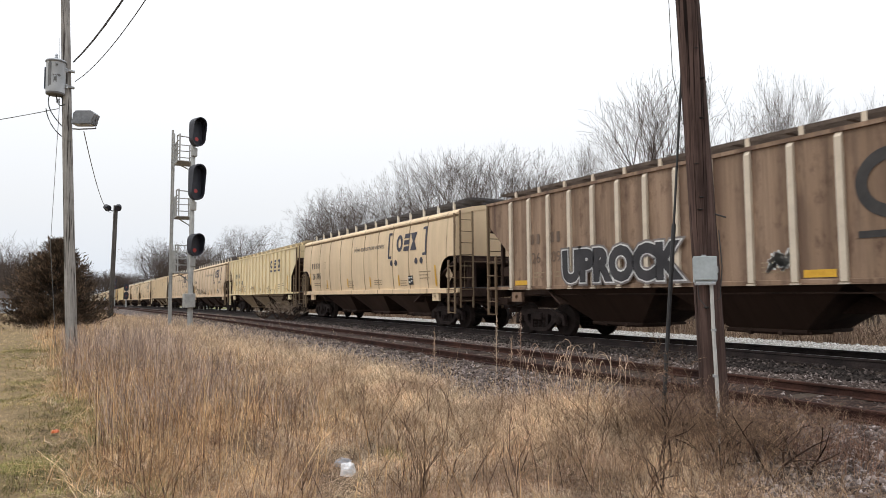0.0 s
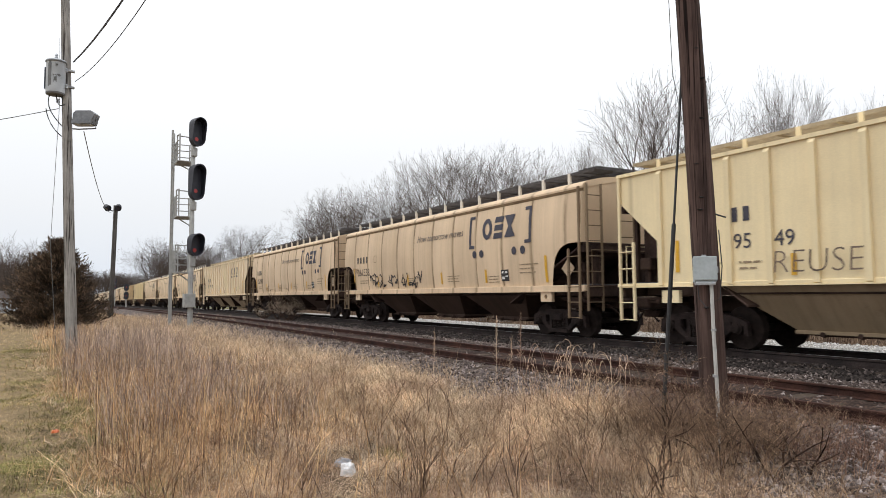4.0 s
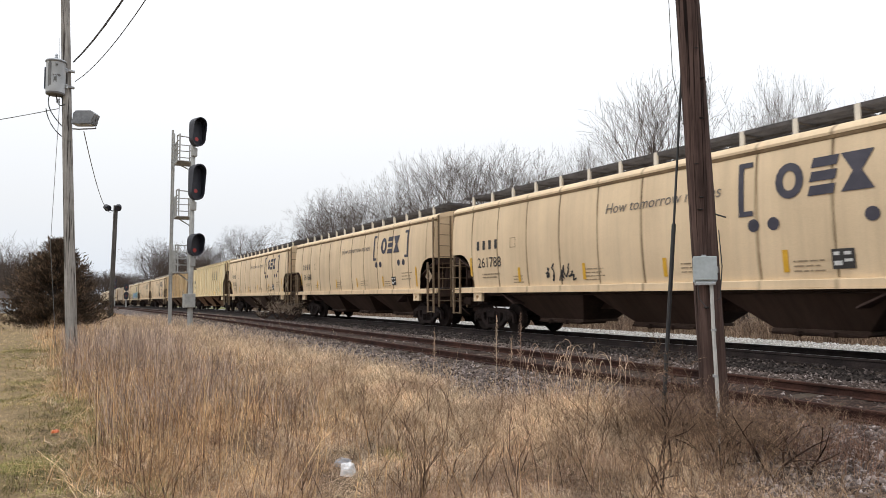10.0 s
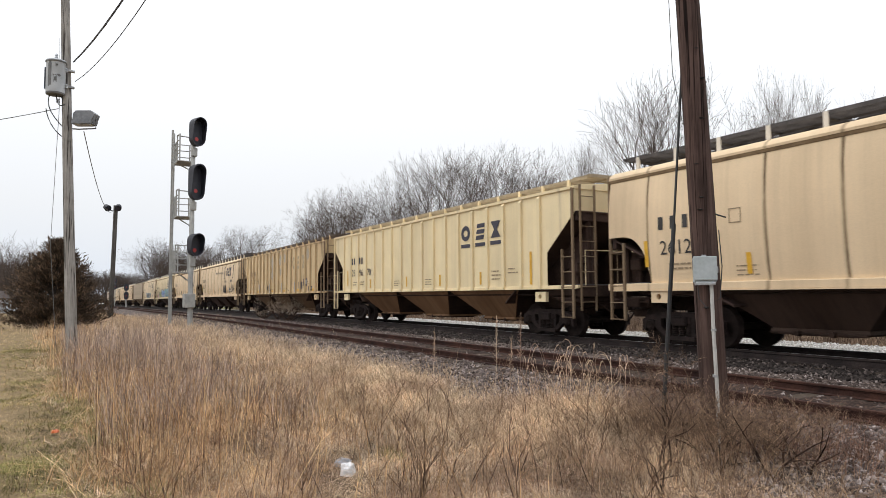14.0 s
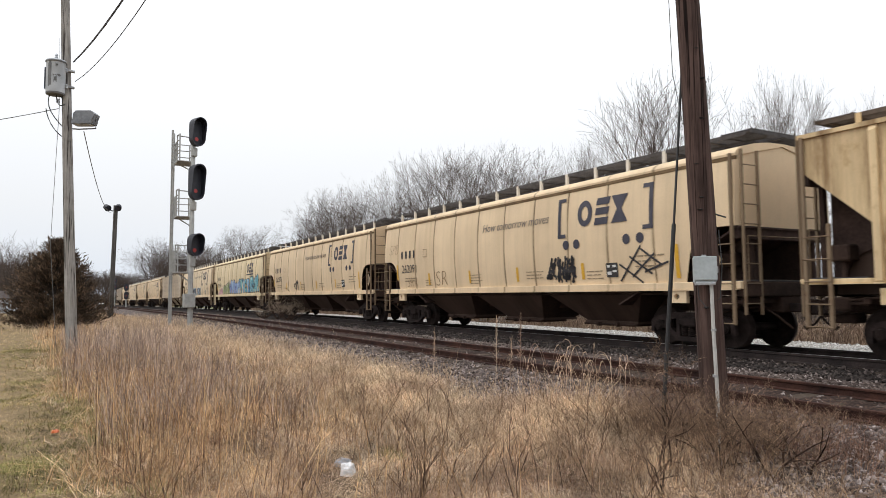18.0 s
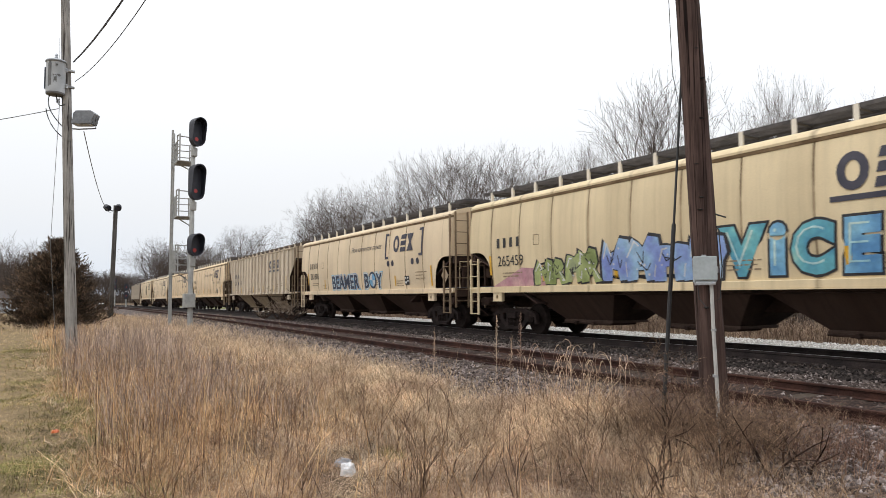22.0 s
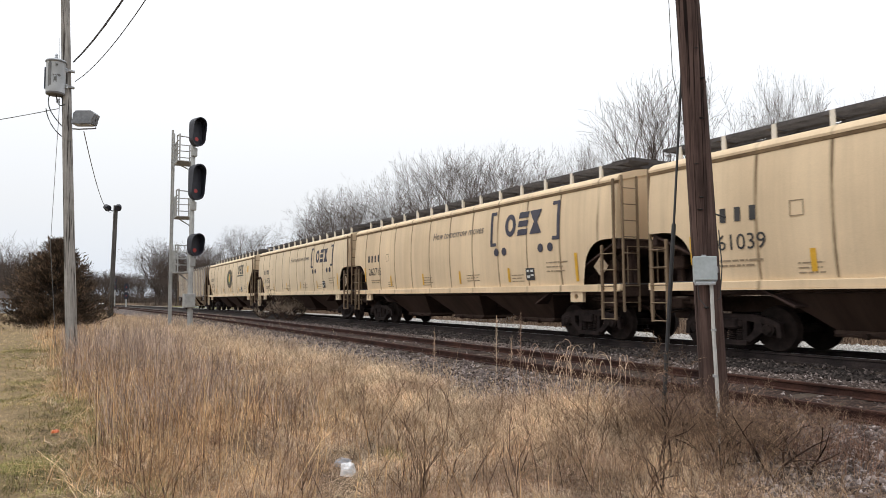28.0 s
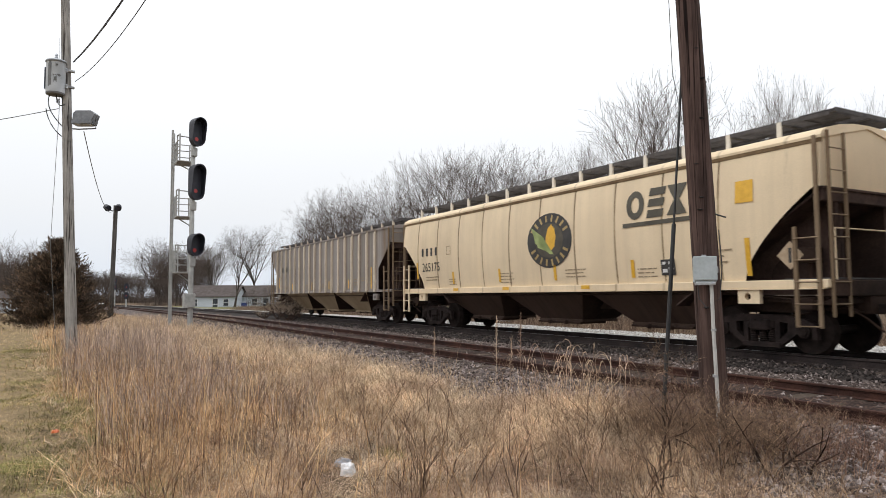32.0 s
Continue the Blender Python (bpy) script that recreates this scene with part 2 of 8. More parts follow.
# ---------- mesh helpers ----------
class Shape:
    """Collects vertices and faces of one mesh."""

    def __init__(self):
        self.v, self.f = [], []

    def add(self, verts, faces):
        n = len(self.v)
        self.v.extend(tuple(v) for v in verts)
        self.f.extend(tuple(i + n for i in f) for f in faces)
        return self

    def box(self, x0, x1, y0, y1, z0, z1, c=0.0, m=None):
        """A box, its edges chamfered by c."""
        if c <= 0:
            vs = [(x, y, z) for z in (z0, z1) for y in (y0, y1) for x in (x0, x1)]
            fs = [(0, 2, 3, 1), (4, 5, 7, 6), (0, 1, 5, 4), (2, 6, 7, 3), (0, 4, 6, 2), (1, 3, 7, 5)]
        else:
            c = min(c, (x1 - x0) * 0.45, (y1 - y0) * 0.45, (z1 - z0) * 0.45)
            ring = lambda d, z: [(x0 + d + c, y0 + d, z), (x1 - d - c, y0 + d, z), (x1 - d, y0 + d + c, z), (x1 - d, y1 - d - c, z),
                                 (x1 - d - c, y1 - d, z), (x0 + d + c, y1 - d, z), (x0 + d, y1 - d - c, z), (x0 + d, y0 + d + c, z)]
            vs = ring(c * 0.7, z0) + ring(0, z0 + c) + ring(0, z1 - c) + ring(c * 0.7, z1)
            fs = [tuple(range(7, -1, -1)), tuple(range(24, 32))]
            for k in range(3):
                fs += [(k * 8 + i, k * 8 + (i + 1) % 8, k * 8 + 8 + (i + 1) % 8, k * 8 + 8 + i) for i in range(8)]
        if m is not None:
            vs = [m @ Vector(v) for v in vs]
        return self.add(vs, fs)

    def tube(self, pts, radius, n=8, radius2=None, cap=True):
        """A round bar along points."""
        pts = [Vector(p) for p in pts]
        k = len(pts)
        vs, fs = [], []
        for i, p in enumerate(pts):
            d = (pts[min(i + 1, k - 1)] - pts[max(i - 1, 0)]).normalized()
            a = d.cross(Vector((0, 0, 1)) if abs(d.z) < 0.9 else Vector((1, 0, 0))).normalized()
            b = a.cross(d)
            r = radius if radius2 is None else radius + (radius2 - radius) * i / max(1, k - 1)
            vs += [p + (a * math.cos(t) + b * math.sin(t)) * r for t in (2 * math.pi * j / n for j in range(n))]
        for i in range(k - 1):
            fs += [(i * n + j, i * n + (j + 1) % n, i * n + n + (j + 1) % n, i * n + n + j) for j in range(n)]
        if cap:
            fs += [tuple(range(n - 1, -1, -1)), tuple(range((k - 1) * n, k * n))]
        return self.add(vs, fs)

    def prism(self, outline, y0, y1):
        """An outline in x and z, given thickness along y."""
        n = len(outline)
        vs = [(x, y0, z) for x, z in outline] + [(x, y1, z) for x, z in outline]
        fs = [tuple(range(n)), tuple(range(2 * n - 1, n - 1, -1))]
        fs += [(i, i + n, (i + 1) % n + n, (i + 1) % n) for i in range(n)]
        return self.add(vs, fs)

    def prism_x(self, outline, x0, x1):
        """An outline in y and z, given length along x."""
        n = len(outline)
        vs = [(x0, y, z) for y, z in outline] + [(x1, y, z) for y, z in outline]
        fs = [tuple(range(n - 1, -1, -1)), tuple(range(n, 2 * n))]
        fs += [(i, (i + 1) % n, (i + 1) % n + n, i + n) for i in range(n)]
        return self.add(vs, fs)

    def lathe(self, rings, n, axis="y", at=(0, 0, 0)):
        """Rings of (along, radius) turned about an axis."""
        vs, fs = [], []
        for a, r in rings:
            for j in range(n):
                c, s = r * math.cos(2 * math.pi * j / n), r * math.sin(2 * math.pi * j / n)
                p = (c, a, s) if axis == "y" else ((a, c, s) if axis == "x" else (c, s, a))
                vs.append((p[0] + at[0], p[1] + at[1], p[2] + at[2]))
        for i in range(len(rings) - 1):
            fs += [(i * n + j, i * n + (j + 1) % n, i * n + n + (j + 1) % n, i * n + n + j) for j in range(n)]
        fs += [tuple(range(n - 1, -1, -1)), tuple(range((len(rings) - 1) * n, len(rings) * n))]
        return self.add(vs, fs)

    def mesh(self, name, material, smooth=False):
        me = bpy.data.meshes.new(name)
        me.from_pydata(self.v, [], self.f)
        bm = bmesh.new()
        bm.from_mesh(me)
        bmesh.ops.recalc_face_normals(bm, faces=bm.faces)
        bm.to_mesh(me)
        bm.free()
        me.materials.append(material)
        if smooth:
            me.shade_smooth()
            me.set_sharp_from_angle(angle=radians(38))
        return me


def part(name, shape, material, parent, label="", smooth=False, at=None):
    """One mesh object under a thing or a part."""
    data = shape if isinstance(shape, bpy.types.Mesh) else shape.mesh(name, material, smooth)
    ob = new(name, data)
    ob.parent = parent
    if at is not None:
        ob.location = at
    if label:
        tagged(ob, label)
    return ob


STORE = {}


def kept(key, material, make, smooth=False):
    """The mesh of that key and material, made once."""
    k = (key, material.name)
    if k not in STORE:
        STORE[k] = make().mesh(key, material, smooth)
    return STORE[k]


def grid_mesh(name, verts, faces, material, smooth=False):
    """A large mesh from arrays of corners and equal-sided faces."""
    me = bpy.data.meshes.new(name)
    verts, faces = np.asarray(verts, dtype=np.float32), np.asarray(faces, dtype=np.int32)
    k = faces.shape[1]
    me.vertices.add(len(verts))
    me.vertices.foreach_set("co", verts.ravel())
    me.loops.add(faces.size)
    me.loops.foreach_set("vertex_index", faces.ravel())
    me.polygons.add(len(faces))
    me.polygons.foreach_set("loop_start", np.arange(0, faces.size, k, dtype=np.int32))
    me.update(calc_edges=True)
    me.materials.append(material)
    if smooth:
        me.shade_smooth()
    return me


# ---------- the lie of the land ----------
RAIL_TOP = 0.40
TRACK_FAR, TRACK_NEAR, GAUGE = 13.3, 7.93, 1.435


def dip(x):
    """The ground and the tracks fall away gently in the distance."""
    u = np.maximum(0.0, -np.asarray(x, dtype=float) - 35.0)
    return -np.minimum(0.0068 * u * u / (u + 25.0), 1.9)


def lie(x, y):
    """Height of the natural ground."""
    x, y = np.asarray(x, dtype=float), np.asarray(y, dtype=float)
    rise = 0.10 * np.clip((y - 3.6) / 1.6, 0, 1)
    wave = 0.05 * np.sin(x * 0.7 + 1.3 * y) * np.sin(y * 0.9 - 0.4 * x) + 0.025 * np.sin(2.3 * x + 1.0) * np.sin(1.9 * y)
    return rise + wave * np.clip((5.0 - y) / 2.0, 0, 1) + dip(x)


# ---------- ground, ballast, tracks ----------
def soil():
    m, nt, b = nodes_of("dry_soil_and_thatch")
    co = nt.nodes.new("ShaderNodeTexCoord").outputs["Object"]
    big, mid_, small = noise_tex(nt, co, 0.35, 5), noise_tex(nt, co, 3.0, 6, 0.7), noise_tex(nt, co, 40, 4, 0.7)
    r = ramp(nt, [(0.3, (0.075, 0.050, 0.033)), (0.55, (0.17, 0.115, 0.070)), (0.75, (0.10, 0.085, 0.042))])
    nt.links.new(big.outputs["Fac"], r.inputs["Fac"])
    r2 = ramp(nt, [(0.3, (0.55, 0.55, 0.55)), (0.7, (1.25, 1.25, 1.25))])
    nt.links.new(mid_.outputs["Fac"], r2.inputs["Fac"])
    r3 = ramp(nt, [(0.3, (0.6, 0.6, 0.6)), (0.7, (1.25, 1.25, 1.25))])
    nt.links.new(small.outputs["Fac"], r3.inputs["Fac"])
    col = mixed(nt, 1.0, mixed(nt, 1.0, r.outputs["Color"], r2.outputs["Color"], "MULTIPLY"), r3.outputs["Color"], "MULTIPLY")
    # pale matted thatch on the mown side
    xyz = nt.nodes.new("ShaderNodeSeparateXYZ")
    nt.links.new(co, xyz.inputs["Vector"])
    side = math_node(nt, "ADD", math_node(nt, "MULTIPLY", xyz.outputs["Y"], -0.7), math_node(nt, "MULTIPLY", mid_.outputs["Fac"], 1.2))
    f = ramp(nt, [(0.35, (0, 0, 0)), (0.8, (0.7, 0.7, 0.7))])
    nt.links.new(side, f.inputs["Fac"])
    col = mixed(nt, f.outputs["Color"], col, mixed(nt, 1.0, mixed(nt, 1.0, (0.37, 0.275, 0.155), r2.outputs["Color"], "MULTIPLY"), r3.outputs["Color"], "MULTIPLY"))
    nt.links.new(col, b.inputs["Base Color"])
    b.inputs["Roughness"].default_value, b.inputs["Specular IOR Level"].default_value = 0.95, 0.12
    bump(nt, b, small.outputs["Fac"], 0.8, 0.03)
    return m


def gravel(name, lo, hi, scale):
    m, nt, b = nodes_of(name)
    co = nt.nodes.new("ShaderNodeTexCoord").outputs["Object"]
    v = nt.nodes.new("ShaderNodeTexVoronoi")
    v.inputs["Scale"].default_value = scale
    nt.links.new(co, v.inputs["Vector"])
    sepc = nt.nodes.new("ShaderNodeSeparateColor")
    nt.links.new(v.outputs["Color"], sepc.inputs["Color"])
    r = ramp(nt, [(0.0, lo), (1.0, hi)])
    nt.links.new(sepc.outputs["Red"], r.inputs["Fac"])
    gap = ramp(nt, [(0.25, (1, 1, 1)), (0.62, (0.35, 0.33, 0.31))])
    nt.links.new(v.outputs["Distance"], gap.inputs["Fac"])
    n = noise_tex(nt, co, 0.8, 5)
    tone = ramp(nt, [(0.3, (0.75, 0.72, 0.68)), (0.7, (1.15, 1.15, 1.15))])
    nt.links.new(n.outputs["Fac"], tone.inputs["Fac"])
    col = mixed(nt, 1.0, mixed(nt, 1.0, r.outputs["Color"], gap.outputs["Color"], "MULTIPLY"), tone.outputs["Color"], "MULTIPLY")
    nt.links.new(col, b.inputs["Base Color"])
    b.inputs["Roughness"].default_value, b.inputs["Specular IOR Level"].default_value = 0.9, 0.15
    bump(nt, b, v.outputs["Distance"], -0.9, 0.03)
    return m


M["soil"] = soil()
M["ballast"] = gravel("grey_ballast", (0.0732, 0.0573, 0.0525), (0.3294, 0.2684, 0.2498), 19)
M["dark_ballast"] = gravel("dark_bed_ballast", (0.0234, 0.0195, 0.0191), (0.0975, 0.0832, 0.0792), 19)
M["pale_gravel"] = gravel("pale_limestone_gravel", (0.5, 0.49, 0.48), (0.85, 0.84, 0.82), 17)


def sheet(name, xs, ys, height, material):
    xs, ys = np.asarray(xs), np.asarray(ys)
    gx, gy = np.meshgrid(xs, ys)
    v = np.stack([gx, gy, height(gx, gy)], -1).reshape(-1, 3)
    i = np.arange(len(ys) - 1)[:, None] * len(xs) + np.arange(len(xs) - 1)[None, :]
    f = np.stack([i, i + 1, i + 1 + len(xs), i + len(xs)], -1).reshape(-1, 4)
    return new(name, grid_mesh(name, v, f, material, True))


FAR_X = np.concatenate([-np.geomspace(2500, 60, 26), np.arange(-59, 12, 0.5), np.geomspace(13, 800, 14)])
ground = sheet("ground", FAR_X, np.concatenate([-np.geomspace(1500, 12, 18), np.arange(-11.5, 8, 0.5), np.geomspace(8.5, 2500, 34)]), lie, M["soil"])
tagged(ground, "dry winter ground with thatch and bare soil", "ground", kind="structure")


def bed(x, y):
    """Ballast: shoulders, two crowns and the dip between."""
    prof = np.interp(y, [4.7, 5.6, 6.6, 9.3, 10.2, 11.4, 11.9, 14.8, 15.9], [0.06, 0.15, 0.255, 0.255, 0.16, 0.15, 0.20, 0.20, 0.02])
    n = 0.02 * np.sin(5.1 * x + 2 * y) * np.sin(4.3 * y - x) + 0.014 * np.sin(13 * x) * np.sin(11 * y + 3 * x)
    return prof + n + dip(x)


BED_X = np.concatenate([-np.geomspace(900, 61, 60), np.arange(-60, 22, 0.25)])
tagged(sheet("ballast", BED_X, np.arange(4.7, 15.95, 0.18), bed, M["ballast"]), "grey crushed stone ballast under two tracks", "ballast", kind="structure")
tagged(sheet("gravel_strip", BED_X, np.arange(15.7, 19.3, 0.3), lambda x, y: 0.125 + 0.012 * np.sin(7 * x + y) * np.sin(6 * y) + dip(x), M["pale_gravel"]),
       "pale limestone gravel strip beside the track", "gravel", kind="structure")

tagged(sheet("track_bed", BED_X, np.arange(11.25, 15.1, 0.18), lambda x, y: bed(x, y) + 0.014 - 0.03 * np.clip((11.5 - y) / 0.25, 0, 1), M["dark_ballast"]),
       "dark ballast under the main track", "ballast", kind="structure")

M["cinder"] = gravel("red_brown_cinders", (0.0225, 0.0150, 0.0135), (0.1313, 0.0850, 0.0716), 24)
tagged(sheet("cinder_bed", BED_X, np.arange(7.05, 8.85, 0.12), lambda x, y: bed(x, y) + 0.012 + 0.012 * np.sin(3.1 * x) * np.sin(5 * y + x) - 0.03 * (np.abs(y - 7.93) > 0.82), M["cinder"]),
       "red-brown cinders and dirt between the unused rails", "ballast", kind="structure")

RAIL_PROFILE = [(-0.07, 0), (0.07, 0), (0.07, 0.012), (0.012, 0.03), (0.009, 0.125), (0.036, 0.14), (0.036, 0.17), (0.028, 0.178), (-0.028, 0.178), (-0.036, 0.17),
                (-0.036, 0.14), (-0.009, 0.125), (-0.012, 0.03), (-0.07, 0.012)]


def rail_run(name, y, x_from, x_to, material, parent, label, tall):
    xs = np.concatenate([np.arange(x_from, -60, 20.0), np.arange(-60, x_to + 0.1, 4.0)])
    n = len(RAIL_PROFILE)
    s = Shape()
    vs = [(x, y + a, RAIL_TOP + (b - 0.178) * tall + float(dip(x))) for x in xs for a, b in RAIL_PROFILE]
    fs = [(i * n + j, i * n + (j + 1) % n, i * n + n + (j + 1) % n, i * n + n + j) for i in range(len(xs) - 1) for j in range(n)]
    s.add(vs, fs)
    return part(name, s, material, parent, label)


def track(label, yc, mat, worn):
    t = tagged(new("railway_track"), label, "railway track", kind="structure")
    t.location = (0, 0, 0)
    for dy in (-GAUGE / 2 - 0.035, GAUGE / 2 + 0.035):
        r = rail_run("rail", yc + dy, -900, 20, mat, t, "steel rail with rusty web", 1.0 if worn else 0.72)
        if worn:
            s = Shape()
            xs = [-900, -300, -150, -100, -80, -60, -45, -35, 20]
            s.add([(x, yc + dy + a, RAIL_TOP + 0.003 + float(dip(x))) for x in xs for a in (-0.024, 0.024)],
                  [(2 * i, 2 * i + 1, 2 * i + 3, 2 * i + 2) for i in range(len(xs) - 1)])
            part("railhead", s, M["rail_top"], r, "polished running surface")
    return t


near_track = track("rusty unused railway track in thin ballast", TRACK_NEAR, M["rail"], False)
main_track = track("main railway track with dark running rails", TRACK_FAR, M["rail_dark"], True)


# ---------- covered hopper cars ----------
M["eave_brown"] = surface("brown_eave_strip", (0.14, 0.09, 0.05), (0.30, 0.21, 0.12), 0.8, 0, 1.5, 20, 0.2)
M["seam"] = surface("dark_weld", (0.18, 0.12, 0.07), (0.46, 0.35, 0.22), 0.7, 0, 1.2, 20, 0.2, 0.004, (1, 1, 0.5), 0.2)


def hw_round(z):
    """Half width of the round-sided body at height z over the rail."""
    return float(np.interp(z, [1.28, 1.45, 1.8, 2.2, 2.6, 3.0, 3.4, 3.7, 4.0, 4.05, 4.18, 4.28, 4.36],
                           [1.50, 1.525, 1.57, 1.60, 1.615, 1.61, 1.585, 1.55, 1.50, 1.48, 1.30, 0.95, 0.0]))


def hw_flat(z):
    return 1.57


def arch(ax, half, top):
    """Lower edge of the round-sided sheet: cut away over the trucks, up to top at the end."""
    if top > 2.8:
        t = min(1.0, max(0.0, (ax - (half - 1.62)) / 1.50))
        return 1.43 + (top - 1.43) * (0.35 * math.sqrt(max(0.0, 1 - (1 - t) ** 2)) + 0.65 * t)
    t = min(1.0, max(0.0, (ax - (half - 1.24)) / 0.95))
    return 1.43 + (top - 1.43) * max(0.0, 1 - (1 - t) ** 2.8) ** (1 / 2.2)


def round_shell(half, top):
    s = Shape()
    xs = sorted(set([-half, half] + [sg * (half - 1.62 + 0.08 * k) for k in range(21) for sg in (1, -1) if 0.08 * k < 1.62]
                    + [x + d for x in np.arange(-7.2, 6.4, 1.5) for d in (-0.035, 0.0, 0.035)]))
    seams = set(np.round(np.arange(-7.2, 6.4, 1.5), 4))
    for side in (-1, 1):
        cols = []
        for x in xs:
            lo = arch(abs(x), half, top)
            zs = [lo + (4.0 - lo) * k / 9 for k in range(10)]
            out = 0.012 if round(float(x), 4) in seams else 0.0
            cols.append([(x, side * (hw_round(z) - out), z) for z in zs])
        n = len(cols[0])
        s.add([p for c in cols for p in c], [(i * n + j, i * n + n + j, i * n + n + j + 1, i * n + j + 1) for i in range(len(cols) - 1) for j in range(n - 1)])
    for x in (-half, half):
        zs = [top + (4.0 - top) * k / 6 for k in range(7)]
        ring = [(x, -hw_round(z), z) for z in zs] + [(x, 0, 4.36)] + [(x, hw_round(z), z) for z in reversed(zs)]
        s.add(ring, [tuple(range(len(ring)))])
    return s


def round_roof(half):
    s = Shape()
    prof = [(-1.545, 3.98), (-1.55, 4.03), (-1.50, 4.10), (-1.36, 4.18), (-0.95, 4.28), (-0.5, 4.34), (0, 4.36)]
    prof = prof + [(-y, z) for y, z in reversed(prof[:-1])]
    prof += [(1.49, 3.985), (0, 4.30), (-1.49, 3.985)]
    return s.prism_x(prof, -half - 0.03, half + 0.03)


def flat_shell(half):
    """Flat-sided body, its side sheets cut back above the trucks."""
    s = Shape()
    for side in (-1, 1):
        y = side * 1.57
        ring = [(-half, 4.02), (-half, 3.4), (-half + 1.22, 2.35), (-half + 1.22, 1.38), (half - 1.22, 1.38), (half - 1.22, 2.35), (half, 3.4), (half, 4.02)]
        s.prism(ring, min(y, y - side * 0.02), max(y, y - side * 0.02))
    for sg in (-1, 1):
        x = sg * (half - 0.01)
        s.add([(x, -1.55, 3.4), (x, 1.55, 3.4), (x, 1.55, 4.02), (x, 0, 4.2), (x, -1.55, 4.02)], [(0, 1, 2, 3, 4)])
    return s


def flat_roof(half):
    prof = [(-1.62, 3.99), (-1.62, 4.07), (-1.2, 4.14), (0, 4.22), (1.2, 4.14), (1.62, 4.07), (1.62, 3.99)]
    return Shape().prism_x(prof, -half - 0.02, half + 0.02)


def slope_sheet(half, top):
    """Sloping floor at one end, with two stiffeners below it."""
    x0, x1, z1 = half - 0.03, half - 3.4, 0.95
    s = Shape()
    s.add([(x0, -1.5, top), (x0, 1.5, top), (x1, 1.5, z1), (x1, -1.5, z1), (x0 + 0.02, -1.5, top - 0.04), (x0 + 0.02, 1.5, top - 0.04), (x1, 1.5, z1 - 0.04), (x1, -1.5, z1 - 0.04)],
          [(0, 1, 2, 3), (4, 7, 6, 5), (0, 4, 5, 1), (2, 6, 7, 3), (0, 3, 7, 4), (1, 5, 6, 2)])
    for y in (-0.75, 0.75):
        s.add([(x0 - 0.1, y - 0.05, top - 0.1), (x0 - 0.1, y + 0.05, top - 0.1), (x0 - 0.1, y + 0.05, 1.15), (x0 - 0.1, y - 0.05, 1.15),
               (x1 + 0.6, y - 0.05, 1.15), (x1 + 0.6, y + 0.05, 1.15)], [(0, 1, 2, 3), (0, 3, 4), (1, 5, 2), (0, 4, 5, 1), (3, 2, 5, 4)])
    return s


def bay(length, bottom, foot, width=1.50, low=0.98):
    """Side sheets of one hopper bay, narrowing to the outlet, with a rim."""
    a, b, z1, z0 = length / 2, foot, 1.36, bottom
    s = Shape()
    for sg in (-1, 1):
        t = 0.012 * sg
        s.add([(-a, sg * width, z1), (a, sg * width, z1), (b, sg * low, z0), (-b, sg * low, z0), (-a, sg * width - t, z1), (a, sg * width - t, z1), (b, sg * low - t, z0), (-b, sg * low - t, z0)],
              [(0, 1, 2, 3), (4, 7, 6, 5), (0, 4, 5, 1), (2, 6, 7, 3), (0, 3, 7, 4), (1, 5, 6, 2)])
    s.box(-b - 0.06, b + 0.06, -low - 0.06, low + 0.06, z0 - 0.05, z0 + 0.02, 0.01)
    return s


def bay_end(length, bottom, foot, width=1.49, low=0.97):
    """A sloping sheet at one end of a bay."""
    a, b, z1, z0 = length / 2, foot, 1.36, bottom
    return Shape().add([(a, -width, z1), (a, width, z1), (b, low, z0), (b, -low, z0), (a - 0.02, -width, z1), (a - 0.02, width, z1), (b - 0.02, low, z0), (b - 0.02, -low, z0)],
                       [(0, 1, 2, 3), (4, 7, 6, 5), (0, 4, 5, 1), (2, 6, 7, 3), (0, 3, 7, 4), (1, 5, 6, 2)])


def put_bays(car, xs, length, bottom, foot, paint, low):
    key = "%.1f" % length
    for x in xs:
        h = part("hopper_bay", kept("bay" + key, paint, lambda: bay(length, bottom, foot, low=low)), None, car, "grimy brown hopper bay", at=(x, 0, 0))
        # end sheets darker than the sides: grime, and shade put into the colour
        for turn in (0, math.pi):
            o = part("end_sheet", kept("bay_end" + key, M["under"], lambda: bay_end(length, bottom, foot, low=low - 0.01)), None, h, "sloping end sheet, grime and shade in its dark colour")
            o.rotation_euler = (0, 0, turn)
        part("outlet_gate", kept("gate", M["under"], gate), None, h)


def gate():
    s = Shape()
    s.box(-0.66, 0.66, -0.52, 0.52, 0.34, 0.47, 0.02)
    s.box(-0.5, 0.5, -0.66, -0.52, 0.36, 0.42, 0.01)
    s.tube([(-0.95, -0.70, 0.39), (0.95, -0.70, 0.39)], 0.03, 6)
    for x in (-0.35, 0.35):
        s.lathe([(-0.80, 0.05), (-0.68, 0.06)], 8, "y", (x, 0, 0.39))
    return s


